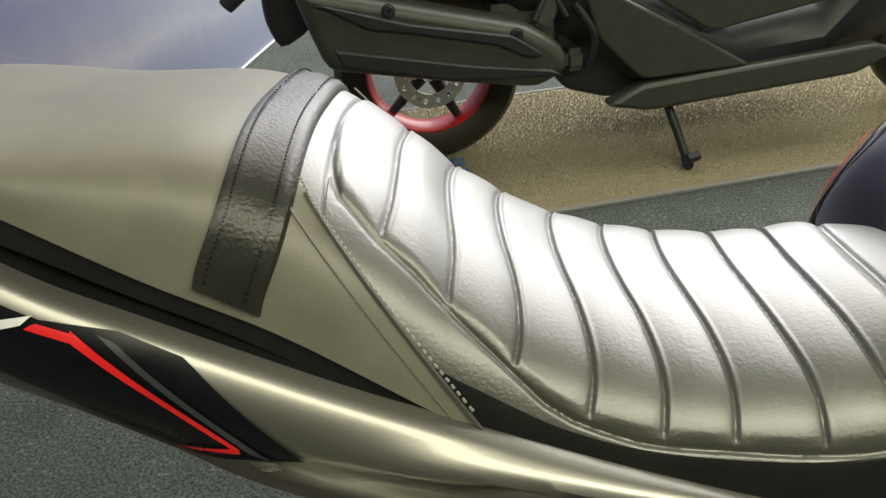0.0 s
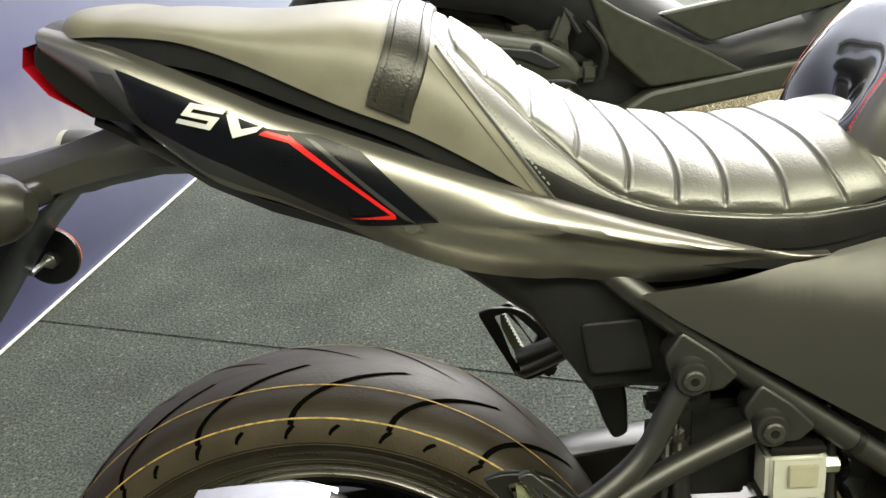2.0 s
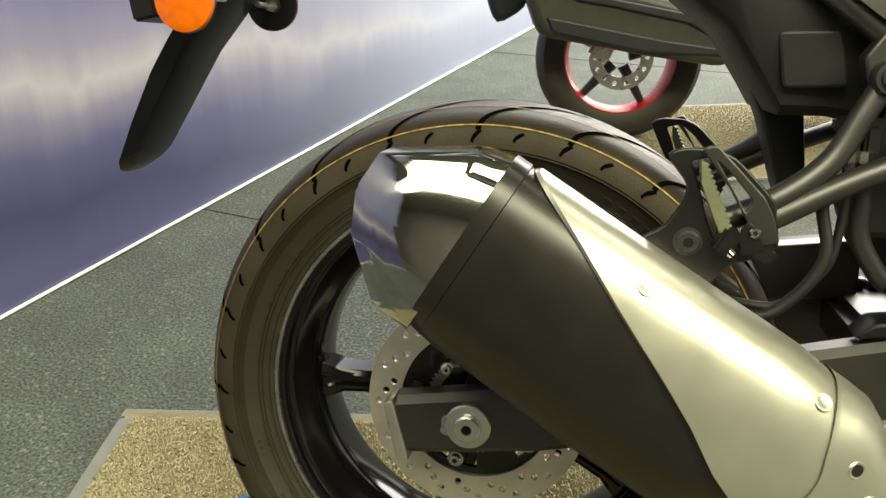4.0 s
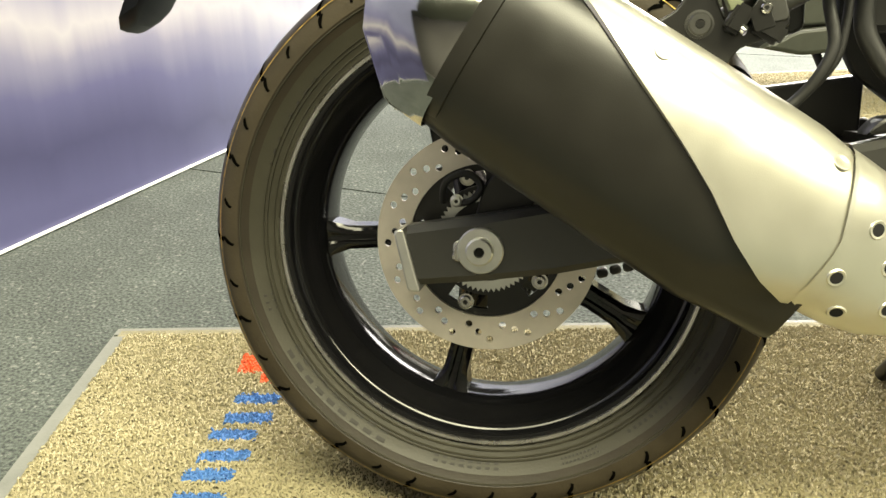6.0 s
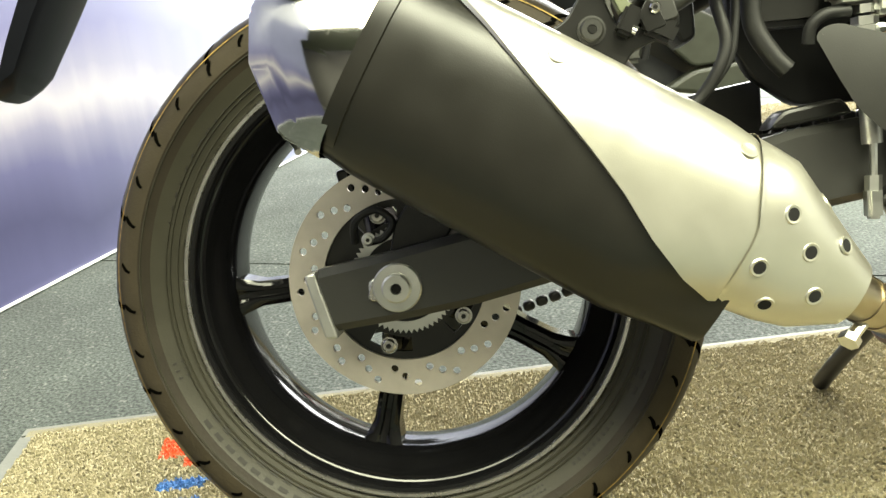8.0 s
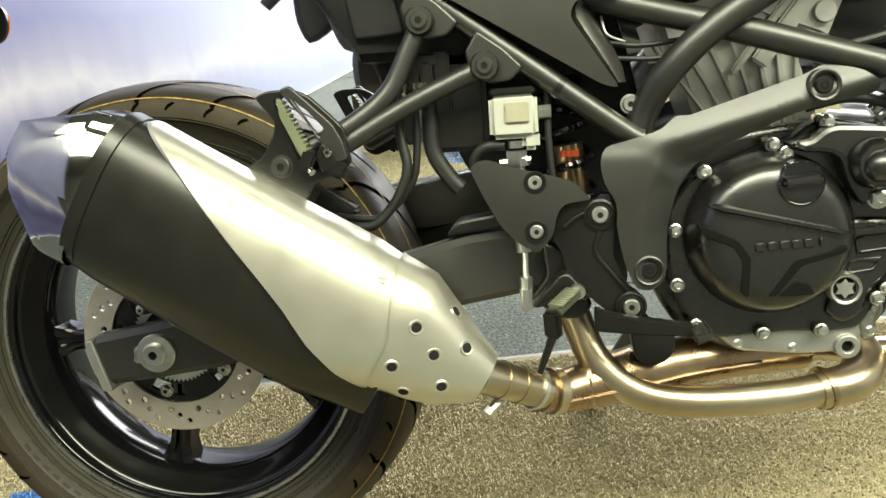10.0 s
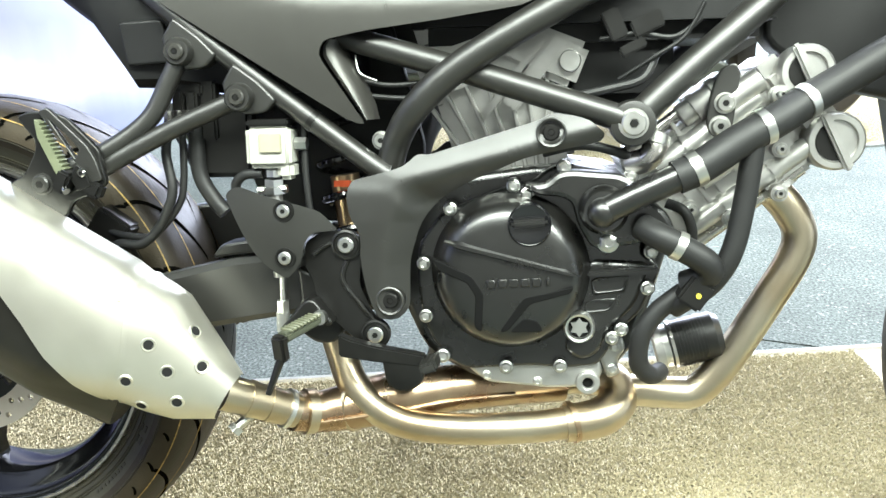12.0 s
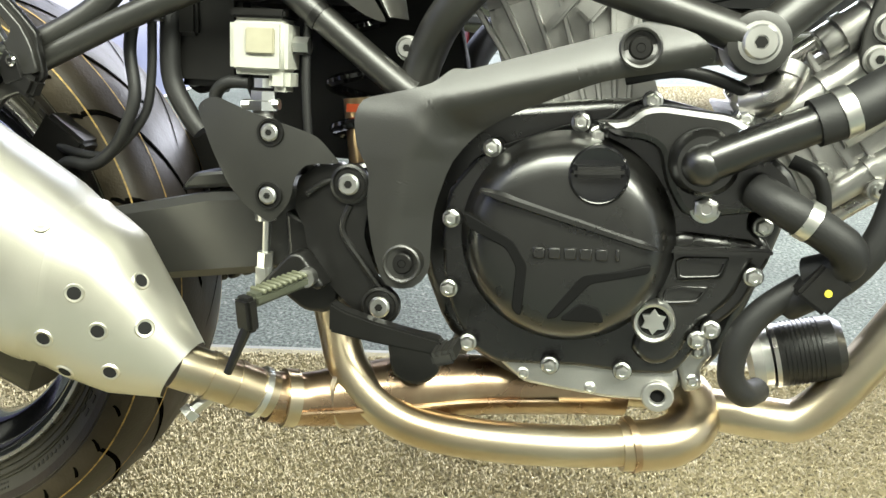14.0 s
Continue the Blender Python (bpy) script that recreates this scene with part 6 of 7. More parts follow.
def engine():
    # crankcase: rounded block behind the cover
    case = rnd([(0.600, 0.500), (0.650, 0.545), (0.78, 0.560), (0.88, 0.545), (0.925, 0.470), (0.905, 0.400), (0.880, 0.330), (0.84, 0.290), (0.70, 0.290), (0.63, 0.330), (0.600, 0.400)], 0.02)
    eng = part("engine", plate([case], -0.100, 0.150, 0.010, 2), ENGINE, moto, "black and silver V-twin engine")
    # alloy sump band
    part("sump", plate([rnd([(0.672, 0.324), (0.690, 0.307), (0.707, 0.2945), (0.778, 0.2885), (0.835, 0.290), (0.846, 0.308), (0.842, 0.326), (0.76, 0.324), (0.69, 0.326)], 0.006)], -0.06, -0.112, 0.004, 2), ALU, eng)
    # black disc paints the shade inside the lug's hole
    part("lug_bore_shade", lathe(bmesh.new(), [(0.0078, -0.1125), (0.0078, -0.1132), (0.0, -0.1132)], 0.828, 0.297, 16), RECESS_SHADE, eng)
    part("sump_lug", plate([circle(0.828, 0.297, 0.0145, 24), circle(0.828, 0.297, 0.0065, 16)], -0.100, -0.118, 0.002), ALU, eng)
    part("sump_boss", plate([rnd([(0.849, 0.353), (0.869, 0.353), (0.874, 0.336), (0.864, 0.322), (0.868, 0.304), (0.852, 0.298), (0.842, 0.325)], 0.005)], -0.07, -0.104, 0.005, 2), ALU, eng)
    for x, z in ((0.860, 0.339), (0.858, 0.311)):
        hex_bolt("sump_bolt", x, z, -0.1035, 0.0050, eng, 0.006)
    for x, z in ((0.706, 0.304), (0.768, 0.297)):
        hex_bolt("sump_bolt", x, z, -0.1115, 0.0045, eng, 0.005)
    # right cover flange
    ol = [(0.628, 0.470), (0.624, 0.430), (0.628, 0.387), (0.640, 0.352), (0.660, 0.324), (0.682, 0.313), (0.729, 0.316), (0.760, 0.318), (0.802, 0.316), (0.838, 0.319), (0.848, 0.331), (0.863, 0.360), (0.889, 0.386), (0.910, 0.433), (0.905, 0.447), (0.888, 0.456), (0.892, 0.474), (0.893, 0.512), (0.880, 0.540), (0.850, 0.552), (0.800, 0.562), (0.780, 0.556), (0.762, 0.540), (0.735, 0.536), (0.698, 0.522), (0.655, 0.505)]
    cover = part("crankcase_cover", plate([rnd(ol, 0.008)], -0.090, -0.118, 0.004, 2), ENGINE, eng, "black crankcase cover")
    part("cover_face", plate([rnd([(0.826, 0.450), (0.900, 0.446), (0.880, 0.392), (0.852, 0.366), (0.840, 0.336), (0.820, 0.326), (0.798, 0.340), (0.815, 0.390)], 0.010)], -0.112, -0.126, 0.006, 2), ENGINE, cover)
    # clutch dome
    CX, CZ, CR = 0.7365, 0.4375, 0.0865
    bm = bmesh.new()
    lathe(bm, [(CR + 0.006, -0.112), (CR + 0.006, -0.130), (CR + 0.001, -0.137), (CR - 0.002, -0.150), (CR - 0.008, -0.160), (CR - 0.016, -0.1655), (CR - 0.030, -0.1685), (0.03, -0.170), (0.0, -0.170)], CX, CZ, 96)
    dome = part("clutch_cover", bm, ENGINE, cover, "black domed clutch cover with raised ridges")
    bm = bmesh.new()
    rings = [[(x, -0.1665 - d, z - w), (x, -0.1755 - d, z - w * 0.3), (x, -0.1755 - d, z + w * 0.5), (x, -0.1665 - d, z + w)] for x, z, w, d in ((0.664, 0.478, 0.002, -0.004), (0.68, 0.474, 0.005, 0.0), (0.75, 0.456, 0.005, 0.0), (0.80, 0.443, 0.004, -0.001), (0.812, 0.440, 0.001, -0.004))]
    loft(bm, rings)
    part("ridge", bm, ENGINE, dome)
    # flush black plates: the shade of the cover's recesses put into colour
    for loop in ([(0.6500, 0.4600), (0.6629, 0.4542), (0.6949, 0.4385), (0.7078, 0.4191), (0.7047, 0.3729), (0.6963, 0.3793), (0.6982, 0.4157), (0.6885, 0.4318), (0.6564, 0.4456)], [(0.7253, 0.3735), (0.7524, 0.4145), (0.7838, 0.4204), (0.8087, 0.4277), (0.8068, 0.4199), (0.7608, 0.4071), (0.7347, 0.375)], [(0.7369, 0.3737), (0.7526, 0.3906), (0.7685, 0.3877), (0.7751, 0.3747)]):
        part("web_shade", plate([rnd(loop, 0.004)], -0.160, -0.1700, 0.001, 1), RECESS_SHADE, dome)
    # the maker's name as plain raised bars
    bm = bmesh.new()
    for i in range(6):
        bm = bmesh.new()
        blob(bm, (0.7165 + i * 0.0128, -0.1712, 0.4305 + i * 0.0006), (0.0100 if i < 5 else 0.0035, 0.003, 0.0098), Matrix.Rotation(radians(-3), 4, "Y"), bev=0.0010, seg=1)
        part("raised_bar", bm, ENGINE, dome)
    # filler cap
    bm = bmesh.new()
    lathe(bm, [(0.0245, -0.150), (0.0245, -0.170), (0.0225, -0.1725), (0.0205, -0.1715), (0.0, -0.1712)], 0.7600, 0.4975, 36)
    cap = part("filler_cap", bm, GLOSS_BLACK, dome, "gloss black oil filler cap")
    bm = bmesh.new()
    blob(bm, (0.7600, -0.174, 0.5005), (0.040, 0.012, 0.009), Matrix.Rotation(radians(-4), 4, "Y"), bev=0.003)
    part("cap_grip", bm, ENGINE, cap)
    # sight glass
    bm = bmesh.new()
    lathe(bm, [(0.0185, -0.127), (0.0185, -0.140), (0.0165, -0.143), (0.014, -0.142), (0.013, -0.137), (0.0, -0.137)], 0.8165, 0.372, 32)
    sg = part("sight_glass", bm, ZINC, cover, "round bright oil sight glass")
    star = [(0.8165 + (0.0115 if i % 2 else 0.0075) * math.cos(i * math.pi / 6), 0.372 + (0.0115 if i % 2 else 0.0075) * math.sin(i * math.pi / 6)) for i in range(12)]
    bm = bmesh.new()
    lathe(bm, [(0.0128, -0.1368), (0.0128, -0.1374), (0.0, -0.1374)], 0.8165, 0.372, 24)
    part("glass_well", bm, RECESS_SHADE, sg)
    part("star", plate([star], -0.1370, -0.1395, 0.0004), ZINC, sg)
    # two louvres and a ledge beside the dome
    for q in ([(0.8295, 0.4250), (0.8367, 0.4290), (0.8746, 0.4322), (0.8700, 0.4120), (0.8330, 0.4065)], [(0.8230, 0.3985), (0.8338, 0.4030), (0.8600, 0.4050), (0.8526, 0.3890), (0.8227, 0.3840)]):
        cx, cz = sum(u[0] for u in q) / 5, sum(u[1] for u in q) / 5
        inner = [(cx + (x - cx) * 0.84, cz + 0.0006 + (z - cz) * 0.66) for x, z in q]
        part("louvre", plate([rnd(q, 0.003), rnd(inner, 0.003)], -0.122, -0.1290, 0.0014, 2), ENGINE, cover)
    bm = bmesh.new()
    blob(bm, (0.866, -0.128, 0.4365), (0.082, 0.018, 0.008), Matrix.Rotation(radians(-3.5), 4, "Y"), 0.0025)
    part("cover_ledge", bm, ENGINE, cover)
    for x, z in ((0.667, 0.511), (0.634, 0.446), (0.635, 0.382), (0.655, 0.333), (0.7411, 0.537), (0.7565, 0.527), (0.799, 0.558), (0.874, 0.547), (0.898, 0.4595), (0.895, 0.4165), (0.8657, 0.367), (0.8551, 0.3565), (0.7306, 0.3197), (0.7946, 0.3215)):
        bm = bmesh.new()
        tube(bm, [(x, -0.105, z), (x, -0.128, z)], 0.0088, 12)
        part("bolt_post", bm, ENGINE, cover)
        hex_bolt("cover_bolt", x, z, -0.128, 0.0064, cover)
    # water pump housing
    wp = rnd([(0.752, 0.540), (0.778, 0.541), (0.7905, 0.553), (0.805, 0.556), (0.862, 0.551), (0.886, 0.537), (0.895, 0.521), (0.913, 0.508), (0.924, 0.484), (0.900, 0.4756), (0.874, 0.470), (0.847, 0.466), (0.830, 0.4665), (0.8154, 0.4906), (0.8074, 0.5202), (0.793, 0.5263), (0.770, 0.527)], 0.008)
    pump = part("water_pump", plate([wp], -0.112, -0.146, 0.006, 1), ENGINE, eng, "black water pump housing")
    hex_bolt("pump_bolt", 0.848, 0.474, -0.144, 0.0100, pump, 0.010)
    bm = bmesh.new()
    lathe(bm, [(0.028, -0.150), (0.027, -0.163), (0.022, -0.170), (0.0, -0.171)], 0.842, 0.512, 32)
    part("pump_snout", bm, ENGINE, pump)
    bm = bmesh.new()
    bmesh.ops.create_uvsphere(bm, u_segments=20, v_segments=12, radius=0.0172, matrix=Matrix.Translation((0.840, -0.168, 0.511)))
    part("pipe_end", bm, ENGINE, pump)
    hoses = (("coolant_pipe", [(0.838, -0.168, 0.510), (0.880, -0.168, 0.530), (0.930, -0.168, 0.553)], 0.0155, ENGINE), ("coolant_hose", [(0.918, -0.168, 0.548), (0.945, -0.165, 0.560), (0.985, -0.155, 0.585), (1.025, -0.145, 0.606), (1.06, -0.13, 0.626), (1.10, -0.12, 0.648), (1.165, -0.12, 0.685), (1.235, -0.13, 0.71)], 0.0190, HOSE), ("lower_hose", [(0.885, -0.150, 0.492), (0.905, -0.168, 0.482), (0.935, -0.168, 0.466), (0.955, -0.165, 0.452), (0.957, -0.155, 0.438), (0.935, -0.14, 0.425)], 0.0150, HOSE), ("radiator_hose", [(1.002, -0.15, 0.580), (0.995, -0.15, 0.520), (0.983, -0.15, 0.462), (0.962, -0.145, 0.425), (0.935, -0.14, 0.405), (0.925, -0.13, 0.395)], 0.0125, HOSE), ("bypass_hose", [(0.935, -0.135, 0.415), (0.905, -0.135, 0.390), (0.888, -0.135, 0.362), (0.886, -0.13, 0.328), (0.900, -0.12, 0.310), (0.915, -0.10, 0.308)], 0.0115, HOSE), ("breather_hose", [(0.915, -0.12, 0.515), (0.935, -0.125, 0.505), (0.945, -0.12, 0.480), (0.944, -0.11, 0.45)], 0.006, HOSE), ("vent_hose", [(0.775, -0.13, 0.575), (0.82, -0.135, 0.583), (0.865, -0.13, 0.572), (0.89, -0.12, 0.555)], 0.0055, HOSE))
    made = {}
    for nm, pts, r, mt in hoses:
        bm = bmesh.new()
        tube(bm, pts, r, 16)
        made[nm] = part(nm, bm, mt, eng)
    for nm, a, b, r in (("coolant_hose", (0.934, -0.166, 0.555), (0.944, -0.165, 0.560), 0.0205), ("coolant_hose", (1.008, -0.149, 0.598), (1.017, -0.147, 0.602), 0.0205), ("lower_hose", (0.918, -0.168, 0.4755), (0.927, -0.168, 0.471), 0.0165), ("coolant_hose", (1.055, -0.132, 0.623), (1.064, -0.128, 0.628), 0.0205)):
        bm = bmesh.new()
        tube(bm, [a, b], r, 20)
        part("hose_clamp", bm, ZINC, made[nm])
    bm = bmesh.new()
    blob(bm, (0.944, -0.15, 0.418), (0.03, 0.03, 0.034), Matrix.Rotation(radians(35), 4, "Y"), 0.003)
    cl = part("hose_holder", bm, SATIN_BLACK, eng)
    bm = bmesh.new()
    lathe(bm, [(0.0, -0.1668), (0.003, -0.1665), (0.003, -0.165)], 0.946, 0.416, 10)
    part("paint_dot", bm, pm("yellow_dot", (0.7, 0.6, 0.05), 0.5), cl)
    bm = bmesh.new()
    tube(bm, [(0.872, -0.12, 0.560), (0.892, -0.13, 0.566), (0.900, -0.13, 0.580), (0.902, -0.125, 0.590)], [0.014, 0.0145, 0.0145, 0.014], 16)
    el = part("outlet_elbow", bm, STEEL, eng)
    bm = bmesh.new()
    tube(bm, [(0.899, -0.13, 0.583), (0.902, -0.128, 0.593)], 0.0165, 16)
    part("spring_clamp", bm, ZINC, el)
    # oil filter
    bm = bmesh.new()
    d = Vector((0.9, 0, 0.24)).normalized()
    c = Vector((0.915, -0.045, 0.320))
    tube(bm, [c + d * 0.02, c + d * 0.075], 0.030, 28)
    tube(bm, [c + d * 0.075, c + d * 0.083], [0.030, 0.024], 28)
    fil = part("oil_filter", bm, SATIN_BLACK, eng, "black spin-on oil filter")
    for a, b, r, mt in ((0.0, 0.010, 0.031, ALU), (0.010, 0.018, 0.0275, ZINC), (0.020, 0.024, 0.031, STEEL)):
        bm = bmesh.new()
        tube(bm, [c + d * a, c + d * b], r, 28)
        part("filter_ring", bm, mt, fil)
    for k in range(9):
        bm = bmesh.new()
        tube(bm, [c + d * (0.030 + 0.004 * k), c + d * (0.0315 + 0.004 * k)], 0.0308, 28)
        part("filter_flute", bm, SATIN_BLACK, fil)
    # front cylinder, lying forward
    fd = Vector((0.80, 0, 0.60)).normalized()
    fu = Vector((-fd.z, 0, fd.x))
    ang = -math.atan2(fd.z, fd.x)
    rot = Matrix.Rotation(ang, 4, "Y")
    o = Vector((0.905, 0.0, 0.510))

    def fblk(bm, s, u, size, y=0.0, bev=0.006):
        blob(bm, o + fd * s + fu * u + Vector((0, y, 0)), size, rot, bev)

    bm = bmesh.new()
    fblk(bm, 0.050, 0.0, (0.12, 0.15, 0.110))
    cyl = part("front_cylinder", bm, ALU, eng, "bare cast aluminium front cylinder")
    bm = bmesh.new()
    fblk(bm, 0.140, -0.005, (0.075, 0.165, 0.145), bev=0.010)
    part("cylinder_head", bm, ALU, cyl)
    bm = bmesh.new()
    fblk(bm, 0.200, -0.020, (0.060, 0.160, 0.150), bev=0.018)
    part("head_cover", bm, ALU, cyl)
    for sv in (0.0, 0.018, 0.036, 0.054, 0.072):
        bm = bmesh.new()
        fblk(bm, sv, 0.0, (0.005, 0.165, 0.125), bev=0.001)
        part("fin", bm, ALU, cyl)
    # round cam caps, each with a crossbar over a half-open mouth
    for sv, u, r in ((0.2234, 0.0186, 0.0285), (0.2039, -0.0652, 0.0305)):
        pc = o + fd * sv + fu * u
        bm = bmesh.new()
        lathe(bm, [(0.0, -0.060), (r + 0.003, -0.060), (r + 0.003, -0.088), (r, -0.092), (r - 0.006, -0.092), (r - 0.007, -0.088), (0.0, -0.088)], pc.x, pc.z, 36)
        b_ = part("cam_cap", bm, ALU, cyl)
        # black half-moon: the open mouth's shade put into the colour
        mouth = [(pc.x + (r - 0.008) * math.cos(a), pc.z + (r - 0.008) * math.sin(a)) for a in np.linspace(radians(125), radians(285), 14)]
        part("mouth_shade", plate([mouth], -0.086, -0.0895, 0.0006), SATIN_BLACK, b_)
        bm = bmesh.new()
        blob(bm, (pc.x, -0.092, pc.z), (0.011, 0.010, 2 * r + 0.012), Matrix.Rotation(radians(-26), 4, "Y"), 0.003)
        part("cap_bar", bm, ALU, b_)
    # cast runners and studs along the cylinder's flank
    for s0, s1, u, r, y in ((0.030, 0.165, 0.030, 0.0135, -0.080), (0.060, 0.190, -0.012, 0.0125, -0.082), (0.020, 0.175, -0.052, 0.0120, -0.080), (0.085, 0.150, 0.062, 0.0150, -0.078)):
        bm = bmesh.new()
        p0, p1 = o + fd * s0 + fu * u + Vector((0, y, 0)), o + fd * s1 + fu * u + Vector((0, y, 0))
        tube(bm, [p0, p0.lerp(p1, 0.06), p0.lerp(p1, 0.94), p1], [r * 0.8, r, r, r * 0.8], 18, 4)
        part("cast_runner", bm, ALU, cyl)
        for t in (0.3, 0.72):
            bm = bmesh.new()
            c = p0.lerp(p1, t)
            tube(bm, [c - fd * 0.004, c + fd * 0.004], r * 1.18, 18)
            part("runner_collar", bm, ALU, cyl)
    for sv, u in ((0.186, 0.016), (0.085, 0.012), (0.150, -0.034), (0.120, -0.075), (0.060, -0.066), (0.030, -0.030)):
        pc = o + fd * sv + fu * u
        bm = bmesh.new()
        tube(bm, [(pc.x, -0.07, pc.z), (pc.x, -0.096, pc.z)], 0.0100, 14)
        part("cylinder_boss", bm, ALU, cyl)
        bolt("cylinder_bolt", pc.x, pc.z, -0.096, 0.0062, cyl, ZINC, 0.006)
    part("engine_bracket", plate([rnd([(0.975, 0.665), (0.992, 0.672), (0.998, 0.66), (0.990, 0.592), (0.975, 0.584), (0.962, 0.596), (0.962, 0.615), (0.966, 0.64)], 0.008)], -0.090, -0.098, 0.002), FRAME, moto)
    for x, z in ((0.981, 0.626), (0.976, 0.600)):
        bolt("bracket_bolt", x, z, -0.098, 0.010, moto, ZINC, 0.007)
    bm = bmesh.new()
    tube(bm, [(0.985, -0.085, 0.626), (1.022, -0.085, 0.652)], 0.0145, 18)
    coil = part("ignition_coil", bm, ALU, moto)
    bolt("coil_bolt", 1.0395, 0.6343, -0.09, 0.008, coil, ZINC, 0.008)
    bm = bmesh.new()
    for s, r, u in ((0.0, 0.008, -0.072), (0.0, 0.008, 0.066)):
        a = o + fd * s + fu * u + Vector((0, -0.07, 0))
        tube(bm, [a, a + fd * 0.16], r, 12)
    part("stud_tube", bm, STEEL, cyl)
    # rear cylinder, seen between the frame tubes
    rd = Vector((-0.30, 0, 0.95)).normalized()
    rot2 = Matrix.Rotation(math.atan2(rd.x, rd.z), 4, "Y")
    o2 = Vector((0.745, 0.0, 0.54))
    bm = bmesh.new()
    blob(bm, o2 + rd * 0.06, (0.13, 0.15, 0.12), rot2, 0.006)
    rc = part("rear_cylinder", bm, ALU, eng, "bare cast aluminium rear cylinder")
    bm = bmesh.new()
    blob(bm, o2 + rd * 0.15, (0.15, 0.165, 0.07), rot2, 0.01)
    part("cylinder_head", bm, ALU, rc)
    bm = bmesh.new()
    blob(bm, o2 + rd * 0.20, (0.13, 0.15, 0.05), rot2, 0.014)
    part("head_cover", bm, ALU, rc)
    for k in range(7):
        bm = bmesh.new()
        xx = Vector((rd.z, 0, -rd.x)) * (-0.058 + 0.0195 * k)
        blob(bm, o2 + xx + rd * 0.07 + Vector((0, -0.076, 0)), (0.005, 0.012, 0.16), rot2 @ Matrix.Rotation(radians(-18 + 6 * k), 4, "Y"), 0.001, 1)
        part("rib", bm, ALU, rc)
    bm = bmesh.new()
    lathe(bm, [(0.0125, -0.07), (0.0125, -0.096), (0.0115, -0.098), (0.0, -0.098)], 0.8065, 0.678, 28)
    part("cover_plug", bm, ZINC, rc)
    bm = bmesh.new()
    blob(bm, (0.775, -0.075, 0.69), (0.10, 0.03, 0.055), Matrix.Rotation(radians(22), 4, "Y"), 0.008)
    blob(bm, (0.765, -0.09, 0.665), (0.02, 0.012, 0.10), Matrix.Rotation(radians(38), 4, "Y"), 0.003)
    blob(bm, (0.74, -0.09, 0.66), (0.008, 0.012, 0.11), Matrix.Rotation(radians(38), 4, "Y"), 0.002)
    part("head_casting", bm, ALU, rc)
    # airbox and throttle body mass in the dark middle
    bm = bmesh.new()
    blob(bm, (0.83, 0.0, 0.76), (0.42, 0.20, 0.12), bev=0.02)
    blob(bm, (0.86, 0.0, 0.67), (0.14, 0.13, 0.10), bev=0.02)
    part("airbox", bm, PLASTIC, moto)
    bm = bmesh.new()
    blob(bm, (0.47, 0.0, 0.70), (0.16, 0.18, 0.14), bev=0.02)
    part("battery_box", bm, PLASTIC, moto)
    # radiator
    bm = bmesh.new()
    blob(bm, (1.255, 0, 0.66), (0.035, 0.36, 0.26), Matrix.Rotation(radians(-12), 4, "Y"), 0.008)
    blob(bm, (1.235, -0.14, 0.66), (0.04, 0.06, 0.20), Matrix.Rotation(radians(-12), 4, "Y"), 0.02)
    part("radiator", bm, SATIN_BLACK, moto, "black radiator with plastic side tank")
    me = plate([rnd([(1.035, 0.700), (1.075, 0.672), (1.130, 0.640), (1.30, 0.60), (1.36, 0.72), (1.34, 0.90), (1.12, 0.90), (1.06, 0.80)], 0.02)], -0.02, 0.03, 0.008, 3)
    part("radiator_shroud", me, PLASTIC, moto, "matt black radiator shroud")
    # loose wires and connectors between the tubes
    random.seed(5)
    for pts, r, mt in (([(0.86, -0.12, 0.655), (0.90, -0.13, 0.68), (0.93, -0.13, 0.70), (0.95, -0.13, 0.735)], 0.0025, PLASTIC), ([(0.84, -0.11, 0.70), (0.88, -0.12, 0.705), (0.92, -0.12, 0.70), (0.95, -0.12, 0.72)], 0.003, HOSE), ([(0.80, -0.125, 0.635), (0.85, -0.13, 0.645), (0.885, -0.13, 0.655), (0.90, -0.12, 0.68)], 0.005, HOSE), ([(0.55, -0.11, 0.665), (0.60, -0.12, 0.655), (0.66, -0.12, 0.66)], 0.003, HOSE), ([(0.56, -0.11, 0.645), (0.62, -0.12, 0.64), (0.67, -0.12, 0.648)], 0.003, HOSE), ([(0.56, -0.12, 0.69), (0.565, -0.125, 0.67), (0.585, -0.125, 0.66)], 0.0014, ZINC)):
        bm = bmesh.new()
        tube(bm, pts, r, 8)
        part("wire", bm, mt, moto)
    bm = bmesh.new()
    for c, s in (((0.875, -0.12, 0.69), (0.03, 0.012, 0.012)), ((0.89, -0.12, 0.715), (0.035, 0.015, 0.02)), ((0.855, -0.115, 0.715), (0.02, 0.015, 0.035))):
        blob(bm, c, s, Matrix.Rotation(radians(-25), 4, "Y"), 0.002)
    part("connector", bm, SATIN_BLACK, moto)
    bolt("frame_bolt", 0.588, 0.592, -0.125, 0.009, moto, ZINC, 0.008)
    # front wheel and fork, beyond the view but part of the bike
    bm = bmesh.new()
    lathe(bm, [(0.225, -0.045), (0.27, -0.058), (0.295, -0.05), (0.306, -0.02), (0.308, 0), (0.306, 0.02), (0.295, 0.05), (0.27, 0.058), (0.225, 0.045)], 1.52, 0.312, 96, closed=True)
    part("front_tyre", bm, RUBBER, moto, "black front tyre")
    bm = bmesh.new()
    lathe(bm, [(0.228, -0.045), (0.20, -0.03), (0.20, 0.03), (0.228, 0.045)], 1.52, 0.312, 64)
    for k in range(5):
        a = radians(20 + 72 * k)
        tube(bm, [(1.52, 0, 0.312), (1.52 + 0.205 * math.cos(a), 0, 0.312 + 0.205 * math.sin(a))], 0.014, 8)
    part("front_rim", bm, GLOSS_BLACK, moto)
